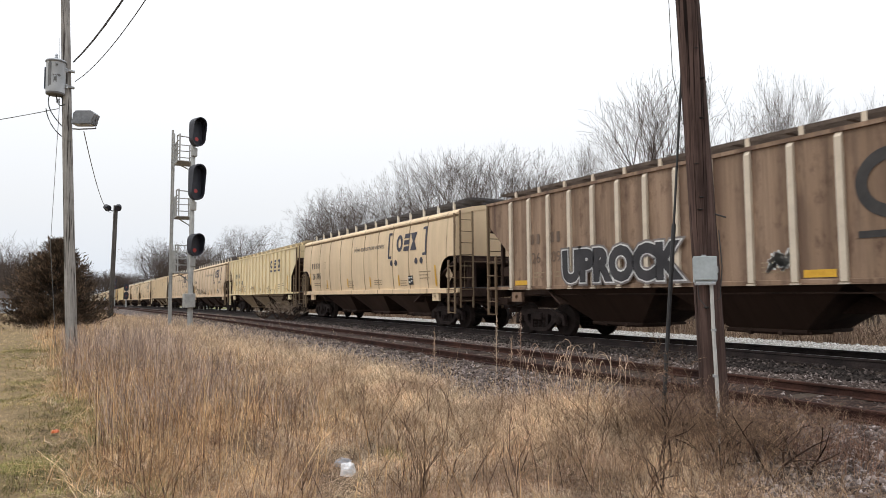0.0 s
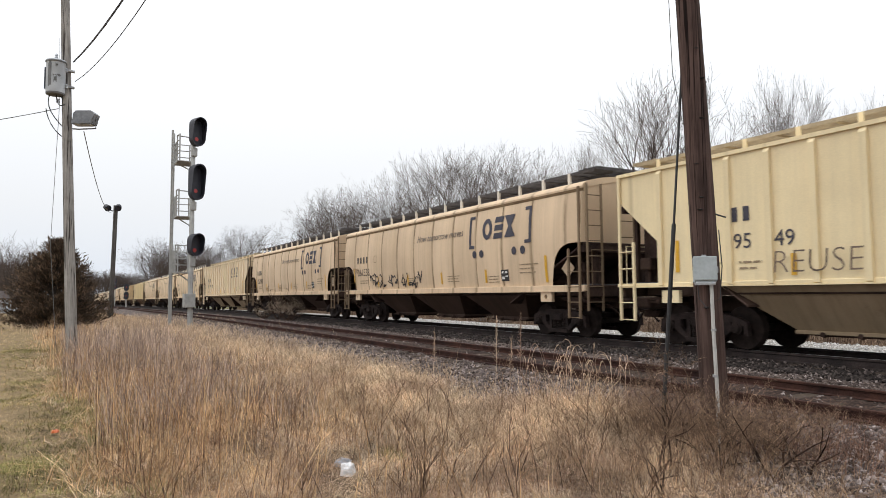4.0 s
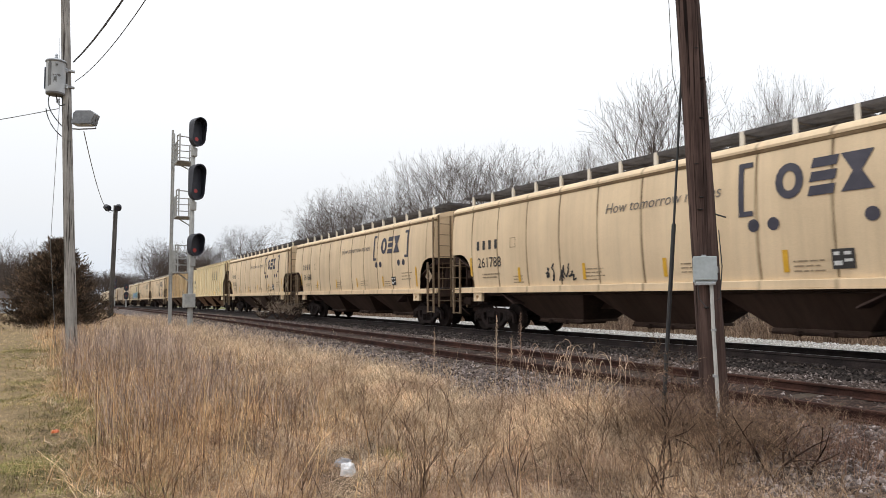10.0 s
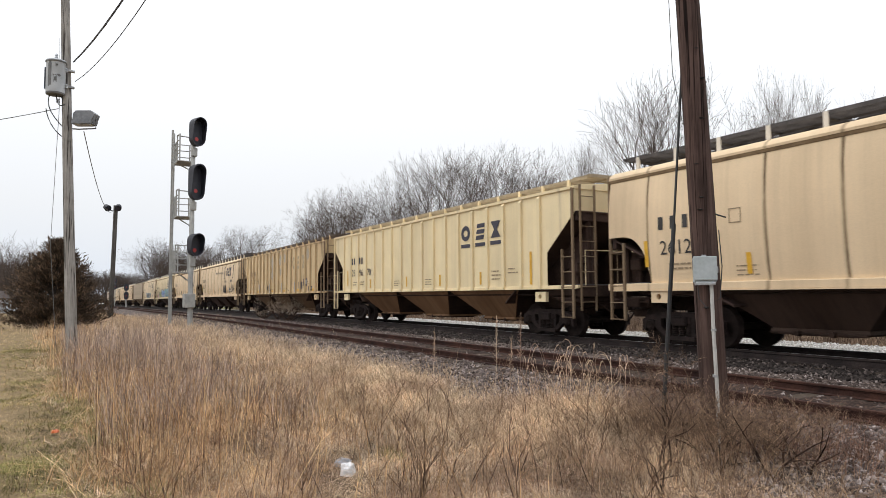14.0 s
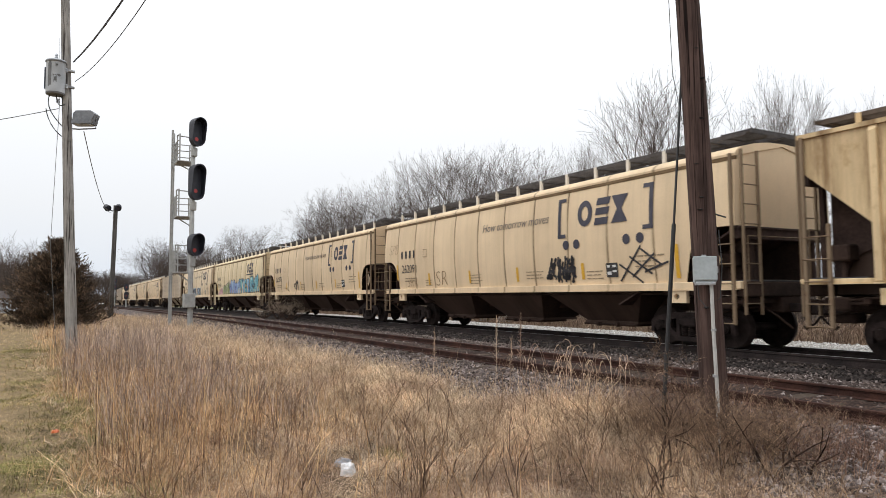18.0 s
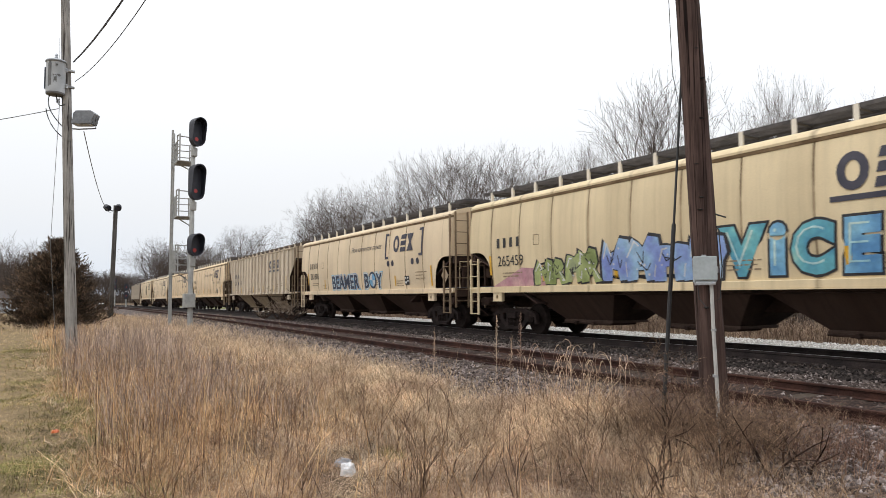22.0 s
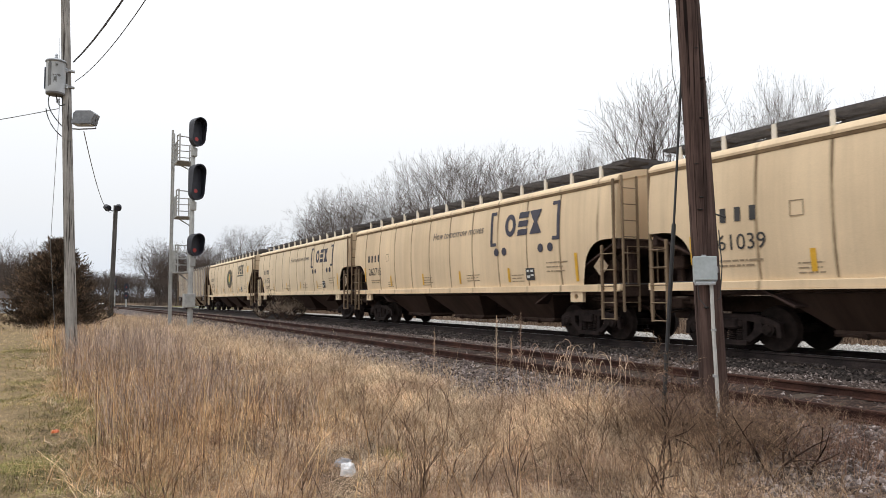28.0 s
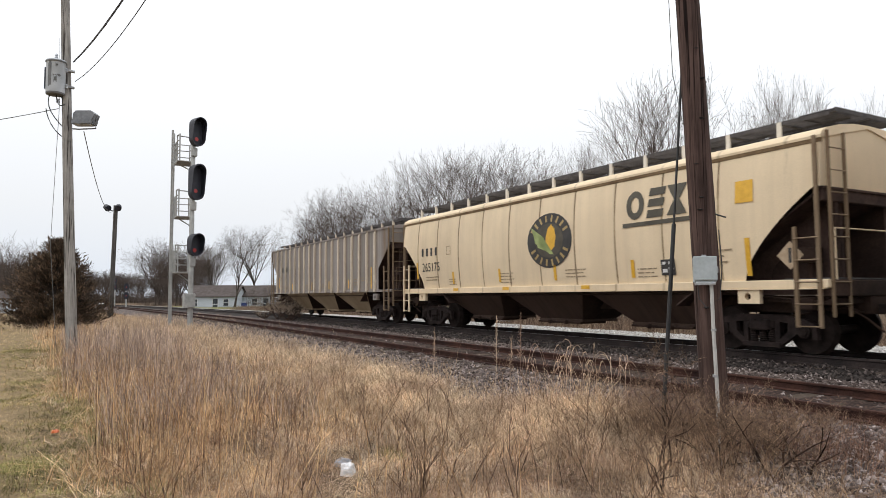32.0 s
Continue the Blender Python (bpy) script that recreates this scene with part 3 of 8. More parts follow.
def sideframe():
    """Cast side frame with windows round the springs."""
    s = Shape()
    y0, y1 = -0.07, 0.07
    s.prism([(-1.14, 0.58), (-0.93, 0.68), (-0.5, 0.76), (0.5, 0.76), (0.93, 0.68), (1.14, 0.58), (1.10, 0.50), (0.75, 0.58), (0.35, 0.63), (-0.35, 0.63), (-0.75, 0.58), (-1.10, 0.50)], y0, y1)
    for sg in (-1, 1):
        s.prism([(sg * 1.14, 0.57), (sg * 1.16, 0.30), (sg * 1.06, 0.30), (sg * 1.04, 0.57)], y0 + 0.01, y1 - 0.01)
        s.prism([(sg * 0.74, 0.60), (sg * 0.76, 0.40), (sg * 0.38, 0.13), (sg * 0.30, 0.20), (sg * 0.56, 0.42), (sg * 0.58, 0.62)], y0 + 0.004, y1 - 0.004)
        s.prism([(sg * 0.30, 0.65), (sg * 0.30, 0.2), (sg * 0.40, 0.2), (sg * 0.40, 0.65)], y0 + 0.008, y1 - 0.008)
    s.prism([(-0.40, 0.12), (0.40, 0.12), (0.42, 0.22), (-0.42, 0.22)], y0 - 0.03, y1 + 0.03)
    return s


def spring_coil():
    rings = []
    for k in range(6):
        rings += [(0.225 + k * 0.045, 0.07), (0.245 + k * 0.045, 0.088)]
    return Shape().lathe(rings + [(0.49, 0.07)], 10, "z")


def bolster_end():
    return Shape().box(-0.3, 0.3, -0.09, 0.09, 0.49, 0.63, 0.015)


def truck_bolster():
    s = Shape()
    s.box(-0.22, 0.22, -1.15, 1.15, 0.45, 0.66, 0.03)
    s.lathe([(0.66, 0.35), (0.74, 0.33)], 16, "z")
    s.tube([(-0.5, -0.55, 0.42), (0.5, -0.55, 0.42)], 0.03, 6)
    s.tube([(-0.5, 0.55, 0.42), (0.5, 0.55, 0.42)], 0.03, 6)
    return s


def wheelset():
    s = Shape()
    for sg in (-1, 1):
        s.lathe([(sg * 0.815, 0.36), (sg * 0.815, 0.44), (sg * 0.80, 0.453), (sg * 0.72, 0.459), (sg * 0.70, 0.475), (sg * 0.685, 0.485), (sg * 0.672, 0.47), (sg * 0.672, 0.38),
                 (sg * 0.70, 0.34), (sg * 0.715, 0.18), (sg * 0.68, 0.14)], 28, "y")
        s.lathe([(sg * 0.70, 0.345), (sg * 0.775, 0.33), (sg * 0.765, 0.2), (sg * 0.80, 0.17), (sg * 0.80, 0.11)], 28, "y")
        s.lathe([(sg * 0.92, 0.10), (sg * 0.925, 0.135), (sg * 1.08, 0.135), (sg * 1.09, 0.10), (sg * 1.12, 0.09)], 16, "y")
        for k in range(3):
            a = 2 * math.pi * k / 3
            s.lathe([(sg * 1.12, 0.022), (sg * 1.135, 0.022)], 6, "y", (0.055 * math.cos(a), 0, 0.055 * math.sin(a)))
    s.lathe([(-1.0, 0.085), (1.0, 0.085)], 12, "y")
    return s


def coupler():
    s = Shape()
    s.box(-0.35, 0.35, -0.09, 0.09, -0.09, 0.09, 0.02)
    s.box(0.30, 0.56, -0.16, 0.10, -0.14, 0.14, 0.04)
    s.box(0.44, 0.62, 0.04, 0.20, -0.13, 0.13, 0.04)
    s.tube([(0.1, 0.28, -0.1), (0.25, 0.3, -0.3), (0.5, 0.2, -0.42), (0.62, 0.08, -0.38)], 0.025, 6)
    return s


def board(half):
    """A roof walk of lengthwise slats on cross bars."""
    s = Shape()
    for k in range(14):
        s.box(-half, half, -0.34 + k * 0.0505, -0.331 + k * 0.0505, 0.0, 0.024)
    for x in np.arange(-half + 0.1, half, 1.2):
        s.box(x - 0.03, x + 0.03, -0.34, 0.34, -0.03, 0.0)
    s.box(-half, half, -0.352, -0.342, -0.045, 0.035)
    s.box(-half, half, 0.342, 0.352, -0.045, 0.035)
    return s


def put_trucks(car, at):
    pairs = []
    for x in (-at, at):
        t = part("truck", kept("truck", M["truck"], truck_bolster), M["truck"], car, "dark cast steel four-wheel truck", at=(x, 0, 0))
        for y in (-1.0, 1.0):
            part("side_frame", kept("side_frame", M["truck"], sideframe), M["truck"], t, at=(0, y, 0))
            part("bolster_end", kept("bolster_end", M["truck"], bolster_end), M["truck"], t, at=(0, y, 0))
            for dx in (-0.2, 0.0, 0.2):
                part("spring", kept("spring_coil", M["wheel"], spring_coil), None, t, at=(dx, y, 0))
        for dx in (-0.89, 0.89):
            pairs.append(part("wheelset", kept("wheelset", M["wheel"], wheelset, True), M["wheel"], t, "steel wheels on an axle", at=(dx, 0, 0.457)))
    return pairs


def shear_plate(half, top):
    """An upright plate under the slope, arched over the truck."""
    s = Shape()
    x0, x1 = half - 0.12, half - 2.35
    out = [(x0, top - 0.05), (x0, 1.44), (x0 - 0.22, 1.44)]
    n = 9
    cx, rx, rz = x0 - 0.82, 0.60, min(0.52, top - 1.44 - 0.32)
    out += [(cx + rx * math.cos(math.pi * k / n), 1.44 + rz * math.sin(math.pi * k / n)) for k in range(n + 1)]
    slope = lambda x: top - 0.05 - (x0 - x) * (top - 0.95) / 3.4
    out += [(x1, 1.44), (x1, max(1.5, slope(x1)))]
    xs = sorted(set([x for x, z in out]))
    under = lambda x: 1.44 + (rz * math.sqrt(max(0.0, 1 - ((x - cx) / rx) ** 2)) if abs(x - cx) < rx else 0.0)
    vs = []
    for x in xs:
        lo = under(x)
        hi = max(lo + 0.02, slope(x))
        vs += [(x, -0.012, lo), (x, -0.012, hi), (x, 0.012, hi), (x, 0.012, lo)]
    n = len(xs)
    fs = [(4 * k + j, 4 * k + (j + 1) % 4, 4 * k + 4 + (j + 1) % 4, 4 * k + 4 + j) for k in range(n - 1) for j in range(4)]
    return s.add(vs, fs + [(3, 2, 1, 0), (4 * n - 4, 4 * n - 3, 4 * n - 2, 4 * n - 1)])


def brake_gear():
    """Levers, rods and hoses about the end of the sill."""
    s = Shape()
    s.tube([(-0.6, -0.9, 0.74), (0.35, -0.62, 0.92), (0.62, -0.5, 0.70), (0.8, -0.3, 0.46)], 0.022, 6)
    s.tube([(-0.8, -1.25, 1.05), (0.4, -1.2, 0.98)], 0.03, 6)
    s.box(-0.35, 0.1, -1.28, -0.95, 0.86, 1.1, 0.03)
    s.box(-0.6, -0.1, -0.75, -0.35, 0.62, 0.8, 0.03)
    s.tube([(0.45, -1.4, 1.1), (0.45, -0.4, 0.82), (0.45, 0.4, 0.82), (0.45, 1.4, 1.1)], 0.016, 6)
    s.box(0.38, 0.50, -1.35, -0.35, 0.98, 1.1, 0.015)
    s.tube([(-0.1, -1.0, 1.46), (-0.1, -1.0, 1.9)], 0.05, 8)
    s.box(-0.28, 0.08, -1.16, -0.84, 1.75, 2.05, 0.03)
    return s


def put_ends(car, half, paint, flat, top):
    """Platforms, sills, couplers, ladders and grab irons at both ends."""
    trim = M["end_paint"] if paint.name in ("greyed_cream_paint", "rust_brown_paint", "dirty_grey_paint", "stained_cream_paint", "cream_paint", "faded_cream_paint") else paint
    part("centre_sill", kept("centre_sill%.2f" % half, M["under"], lambda: Shape().box(-half - 0.1, half + 0.1, -0.32, 0.32, 0.78, 1.12, 0.02)), M["under"], car)
    for sg in (-1, 1):
        flip = (0, 0, 0 if sg > 0 else math.pi)
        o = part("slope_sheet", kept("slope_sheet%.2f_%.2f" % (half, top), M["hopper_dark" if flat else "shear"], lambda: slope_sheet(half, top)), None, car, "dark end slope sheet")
        o.rotation_euler = flip
        o = part("coupler", kept("coupler", M["truck"], coupler), None, car, at=(sg * (half + 0.38), 0, 0.88))
        o.rotation_euler = flip
        part("end_sill", kept("end_sill", M["under"], lambda: Shape().box(-0.1, 0.1, -1.5, 1.5, 1.12, 1.42, 0.02)), None, car, at=(sg * (half + 0.02), 0, 0))
        part("end_platform", kept("end_platform", M["grating"], lambda: Shape().box(-0.5, 0.5, -1.3, 1.3, 1.43, 1.46)), None, car, at=(sg * (half - 0.45), 0, 0))
        for y in (-0.85, 0.85):
            o = part("shear_plate", kept("shear_plate%.2f_%.2f" % (half, top), M["shear"], lambda: shear_plate(half, top)), None, car, "dark brown plate with an arched cut-out", at=(0, y, 0))
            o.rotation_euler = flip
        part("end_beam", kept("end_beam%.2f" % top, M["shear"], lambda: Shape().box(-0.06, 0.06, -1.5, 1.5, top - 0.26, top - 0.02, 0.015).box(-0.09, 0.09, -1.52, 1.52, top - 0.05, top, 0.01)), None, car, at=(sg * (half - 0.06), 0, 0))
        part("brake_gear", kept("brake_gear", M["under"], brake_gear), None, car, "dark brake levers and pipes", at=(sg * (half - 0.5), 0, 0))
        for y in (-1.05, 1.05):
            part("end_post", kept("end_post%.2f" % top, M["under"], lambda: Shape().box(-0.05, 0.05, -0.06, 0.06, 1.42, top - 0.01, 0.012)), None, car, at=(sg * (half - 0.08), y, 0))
        part("grab_rail", kept("grab_rail", trim, lambda: Shape().tube([(0, -1.3, 1.42), (0, -1.3, 2.35), (0, 1.3, 2.35), (0, 1.3, 1.42)], 0.016, 6)), None, car, at=(sg * (half + 0.06), 0, 0))
    for y in (-1, 1):
        part("side_sill", kept("side_sill%.2f" % half, paint, lambda: Shape().box(-half - 0.08, half + 0.08, -0.055, 0.055, 1.345 if flat else 1.27, 1.43, 0.012).box(-half, half, -0.075, 0.055, 1.33 if flat else 1.25, 1.35 if flat else 1.275)), None, car,
             "cream side sill", at=(0, y * 1.545, 0))
        for x in (-half + 1.53, half - 1.53):
            part("jacking_pad", kept("jacking_pad", paint, jacking_pad), None, car, "cream bolster plate with a round hole", at=(x, y * 1.53, 0))
    y = -1.60
    for sg in (-1, 1):
        for k, (dx, z1) in enumerate(((0.06, 4.02 if sg > 0 or flat else 2.35), (0.50, 2.40))):
            part("ladder_stile", kept("ladder_stile%.1f" % z1, trim if sg < 0 else M["end_paint"], lambda: Shape().box(-0.035, 0.035, -0.03, 0.03, 0.55, z1, 0.008)), None, car, at=(sg * (half - dx), y - 0.02, 0))
        for z in (0.58, 0.98, 1.38, 1.78, 2.18):
            part("rung", kept("rung", trim if sg < 0 else M["end_paint"], lambda: Shape().tube([(-0.24, 0, 0), (0.24, 0, 0)], 0.014, 5)), None, car, at=(sg * (half - 0.28), y - 0.055, z))
        # ladder on the end sheet
        for yy in (-1.48, -0.98):
            part("ladder_stile", kept("end_stile", M["end_paint"], lambda: Shape().box(-0.025, 0.025, -0.03, 0.03, 0.75, 4.1, 0.008)), None, car, at=(sg * (half + 0.1), yy, 0))
        for z in (0.98, 1.38, 1.78, 2.18, 2.58, 2.98, 3.38, 3.78):
            part("rung", kept("end_rung", M["end_paint"], lambda: Shape().tube([(0, -0.25, 0), (0, 0.25, 0)], 0.014, 5)), None, car, at=(sg * (half + 0.13), -1.23, z))
    part("brake_cylinder", kept("brake_cylinder", M["under"], lambda: Shape().lathe([(-0.4, 0.1), (-0.38, 0.17), (0.3, 0.17), (0.38, 0.1)], 14, "x")), None, car, at=(-half + 0.75, -0.6, 1.72))
    part("brake_pipe", kept("brake_pipe%.2f" % half, M["under"], lambda: Shape().tube([(-half, -1.2, 1.0), (-half + 2.2, -1.36, 1.18), (half - 2.2, -1.36, 1.18), (half, -1.2, 1.0)], 0.022, 6)), None, car)


def jacking_pad():
    """A plate with a real hole through it."""
    s = Shape()
    n = 12
    cx, cz, r = -0.02, 1.12, 0.07
    ring = [(cx + r * math.cos(2 * math.pi * k / n), cz + r * math.sin(2 * math.pi * k / n)) for k in range(n)]
    far = []
    for k in range(n):
        a = 2 * math.pi * k / n
        far.append((max(-0.24, min(0.24, cx + 0.5 * math.cos(a))), max(0.98, min(1.26, cz + 0.3 * math.sin(a)))))
    for y in (-0.05, 0.05):
        base = len(s.v)
        s.v += [(x, y, z) for x, z in ring] + [(x, y, z) for x, z in far]
        s.f += [(base + k, base + (k + 1) % n, base + n + (k + 1) % n, base + n + k) for k in range(n)]
    s.f += [(k, (k + 1) % n, 2 * n + (k + 1) % n, 2 * n + k) for k in range(n)]
    s.f += [(n + k, n + (k + 1) % n, 3 * n + (k + 1) % n, 3 * n + k) for k in range(n)]
    return s


def put_roof_walk(car, half, paint, walk_mat, z, post_h, step, lead):
    for y in (-1, 1):
        o = part("roof_walk", kept("roof_walk%.2f" % half, walk_mat, lambda: board(half - 0.1)), None, car, "roof walk grating", at=(0, y * 0.675, z))
        tagged(o, kind="stuff")
        for x in np.arange(-half + lead, half, step):
            part("walk_bracket", kept("walk_bracket%.2f" % post_h, paint, lambda: Shape().box(-0.05, 0.05, -0.012, 0.012, -post_h, 0.03, 0.004).box(-0.012, 0.012, -0.012, 0.08, -post_h, 0.0)), None, car,
                 at=(float(x), y * 1.03, z))
    for sg in (-1, 1):
        o = part("cross_walk", kept("cross_walk", walk_mat, lambda: board(1.05)), None, car, "crosswise roof walk", at=(sg * (half - 0.33), 0, z + 0.035))
        o.rotation_euler = (0, 0, math.pi / 2)
        tagged(o, kind="stuff")
    for x in np.arange(-half + 1.2, half - 1.0, 1.62):
        part("hatch_cover", kept("hatch_cover%.1f" % z, walk_mat, lambda: Shape().box(-0.78, 0.78, -0.31, 0.31, 4.14, z - 0.02, 0.05).box(-0.05, 0.05, -0.315, 0.315, 4.2, z + 0.03, 0.015)), None, car, at=(float(x), 0, 0))


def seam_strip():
    """A dark weld bead down the side."""
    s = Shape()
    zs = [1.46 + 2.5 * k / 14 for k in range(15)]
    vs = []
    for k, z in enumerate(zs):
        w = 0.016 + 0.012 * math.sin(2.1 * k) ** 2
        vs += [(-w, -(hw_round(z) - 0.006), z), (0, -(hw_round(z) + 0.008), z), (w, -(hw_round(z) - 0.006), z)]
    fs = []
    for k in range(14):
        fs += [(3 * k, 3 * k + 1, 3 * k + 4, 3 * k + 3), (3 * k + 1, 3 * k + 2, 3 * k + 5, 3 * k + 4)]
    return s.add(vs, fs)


def round_car(label, paint, under, top=2.55):
    half = 8.45
    car = tagged(new("covered_hopper_car"), label, "rail car", "cars of the grain train")
    part("body", kept("body_round%.2f" % top, paint, lambda: round_shell(half, top), True), None, car)
    part("roof", kept("roof_round", paint, lambda: round_roof(half), True), None, car, "cream arched roof with a rolled eave")
    for y in (-1, 1):
        part("drip_edge", kept("drip_edge%d" % y, M["eave_brown"], lambda: Shape().prism_x([(y * 1.50, 3.90), (y * 1.532, 3.915), (y * 1.54, 3.978), (y * 1.49, 3.978)], -half - 0.02, half + 0.02)), None, car, "brown strip under the eave")
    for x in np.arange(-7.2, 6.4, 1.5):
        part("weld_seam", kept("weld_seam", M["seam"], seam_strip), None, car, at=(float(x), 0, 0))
    put_ends(car, half, paint, False, top)
    put_roof_walk(car, half, M["bracket"], M["grating"], 4.53, 0.31, 1.18, 0.45)
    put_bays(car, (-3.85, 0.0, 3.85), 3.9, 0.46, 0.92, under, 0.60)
    return car, put_trucks(car, 6.8)


def flat_car(label, paint, under, rib, walk_mat):
    half = 9.06
    car = tagged(new("covered_hopper_car"), label, "rail car", "cars of the grain train")
    part("body", kept("body_flat", paint, lambda: flat_shell(half)), None, car)
    part("roof", kept("roof_flat", paint, lambda: flat_roof(half)), None, car)
    put_ends(car, half, paint, True, 3.4)
    put_roof_walk(car, half, rib, walk_mat, 4.36, 0.27, 1.175, 0.78)
    for side in (-1, 1):
        for k in range(18):
            x = -7.75 + 0.90 * k
            part("side_post", kept("side_post%d" % side, rib, lambda: Shape().prism_x([(0, 1.36), (side * 0.075, 1.38), (side * 0.075, 3.9), (side * 0.01, 4.0), (0, 4.0)], -0.062, 0.062)
                                   .box(-0.09, 0.09, -0.085 if side < 0 else 0, 0 if side < 0 else 0.085, 1.33, 1.36)), None, car, at=(x, side * 1.57, 0))
    put_bays(car, (-4.25, 0.0, 4.25), 4.2, 0.44, 0.85, under, 0.72)
    return car, put_trucks(car, 7.15)


# ---------- lettering and paint on the sides ----------
def wrap(verts, hw, out):
    return [(x, -(hw(z) + out), z) for x, z in verts]


def letters(text, size, slant=0.0, squeeze=1.0, bold=0.0):
    """Outlines of a line of text as flat corners and faces."""
    cu = bpy.data.curves.new("text", "FONT")
    cu.body, cu.size, cu.resolution_u, cu.align_x, cu.offset = text, size, 3, "CENTER", bold
    ob = new("text", cu)
    me = bpy.data.meshes.new_from_object(ob)
    vs = [(v.co.x * squeeze + slant * v.co.y, v.co.y) for v in me.vertices]
    fs = [tuple(p.vertices) for p in me.polygons]
    bpy.data.objects.remove(ob)
    bpy.data.meshes.remove(me)
    bpy.data.curves.remove(cu)
    return vs, fs


def write(car, name, text, x, z, size, material, hw, label, slant=0.0, squeeze=1.0, out=0.014, bold=0.0):
    vs, fs = letters(text, size, slant, squeeze, bold)
    if size > 1.2:
        s = Shape()
        for f in fs:
            patch(s, [(x + vs[i][0], z + vs[i][1]) for i in f], hw, out)
    else:
        s = Shape().add(wrap([(x + a, z + b) for a, b in vs], hw, out), fs)
    return part(name, s, material, car, label)


def clip(poly, k, lo):
    """The part of an outline above (k = 1) or below (k = -1) the height lo."""
    out = []
    for (x0, z0), (x1, z1) in zip(poly, poly[1:] + poly[:1]):
        i0, i1 = k * (z0 - lo) >= 0, k * (z1 - lo) >= 0
        if i0:
            out.append((x0, z0))
        if i0 != i1:
            u = (lo - z0) / (z1 - z0)
            out.append((x0 + u * (x1 - x0), lo))
    return out


def patch(s, pts, hw, out):
    """A painted outline laid on the side, bent with it in strips."""
    zs = [z for _, z in pts]
    lo, hi = min(zs), max(zs)
    n = max(1, math.ceil((hi - lo) / 0.2))
    for k in range(n):
        a, b = lo + (hi - lo) * k / n, lo + (hi - lo) * (k + 1) / n
        q = list(pts)
        if k > 0:
            q = clip(q, 1, a)
        if k < n - 1 and q:
            q = clip(q, -1, b)
        if len(q) >= 3:
            s.add(wrap(q, hw, out), [tuple(range(len(q)))])


def rect(s, x0, x1, z0, z1, hw, out=0.014, lean=0.0):
    patch(s, [(x0, z0), (x1, z0), (x1 + lean, z1), (x0 + lean, z1)], hw, out)


def stroke(s, pts, width, hw, out=0.016):
    """A painted line of even width."""
    for (x0, z0), (x1, z1) in zip(pts, pts[1:]):
        d = math.hypot(x1 - x0, z1 - z0) or 1
        nx, nz = -(z1 - z0) / d * width / 2, (x1 - x0) / d * width / 2
        ex, ez = (x1 - x0) / d * width * 0.3, (z1 - z0) / d * width * 0.3
        patch(s, [(x0 - nx - ex, z0 - nz - ez), (x1 - nx + ex, z1 - nz + ez), (x1 + nx + ex, z1 + nz + ez), (x0 + nx - ex, z0 + nz - ez)], hw, out)


def disc(s, x, z, r, hw, out=0.014, rz=None, n=16):
    patch(s, [(x + r * math.cos(2 * math.pi * k / n), z + (rz or r) * math.sin(2 * math.pi * k / n)) for k in range(n)], hw, out)


def mark_block(s, x, z, w, h, kind, hw):
    """The three plain shapes of the road's mark: ring, slanted bars, hourglass."""
    t = w * 0.27
    if kind == 0:
        n = 16
        for k in range(n):
            a0, a1 = 2 * math.pi * k / n, 2 * math.pi * (k + 1) / n
            cx, cz = x + w / 2, z + h / 2
            patch(s, [(cx + w / 2 * math.cos(a0), cz + h / 2 * math.sin(a0)), (cx + w / 2 * math.cos(a1), cz + h / 2 * math.sin(a1)),
                      (cx + (w / 2 - t) * math.cos(a1), cz + (h / 2 - t) * math.sin(a1)), (cx + (w / 2 - t) * math.cos(a0), cz + (h / 2 - t) * math.sin(a0))], hw, 0.014)
    elif kind == 1:
        for k in range(3):
            rect(s, x + w * (0.02 + 0.06 * k), x + w * (0.86 + 0.06 * k), z + k * h * 0.37, z + k * h * 0.37 + h * 0.26, hw, 0.014, w * 0.08)
    else:
        patch(s, [(x, z), (x + w, z), (x + w * 0.64, z + h * 0.5), (x + w * 0.36, z + h * 0.5)], hw, 0.014)
        patch(s, [(x + w * 0.36, z + h * 0.5), (x + w * 0.64, z + h * 0.5), (x + w, z + h), (x, z + h)], hw, 0.014)


def bars(s, x, z, widths, rows, pitch, h, hw):
    """Small stencilled lines that cannot be read, broken as by words."""
    for r in range(rows):
        q, end, k = x, x + widths[r % len(widths)], r
        while q < end:
            w = min(0.05 + 0.05 * ((k * 7) % 4), end - q)
            rect(s, q, q + w, z - r * pitch, z - r * pitch + h * 0.8, hw, 0.012)
            q, k = q + w + 0.03, k + 1


def reflectors(car, places, hw):
    for x, z, h in places:
        s = Shape()
        rect(s, -0.055, 0.055, z - h / 2, z + h / 2, hw, 0.013)
        part("reflector", s, M["amber"], car, "amber reflector strip", at=(x, 0, 0))


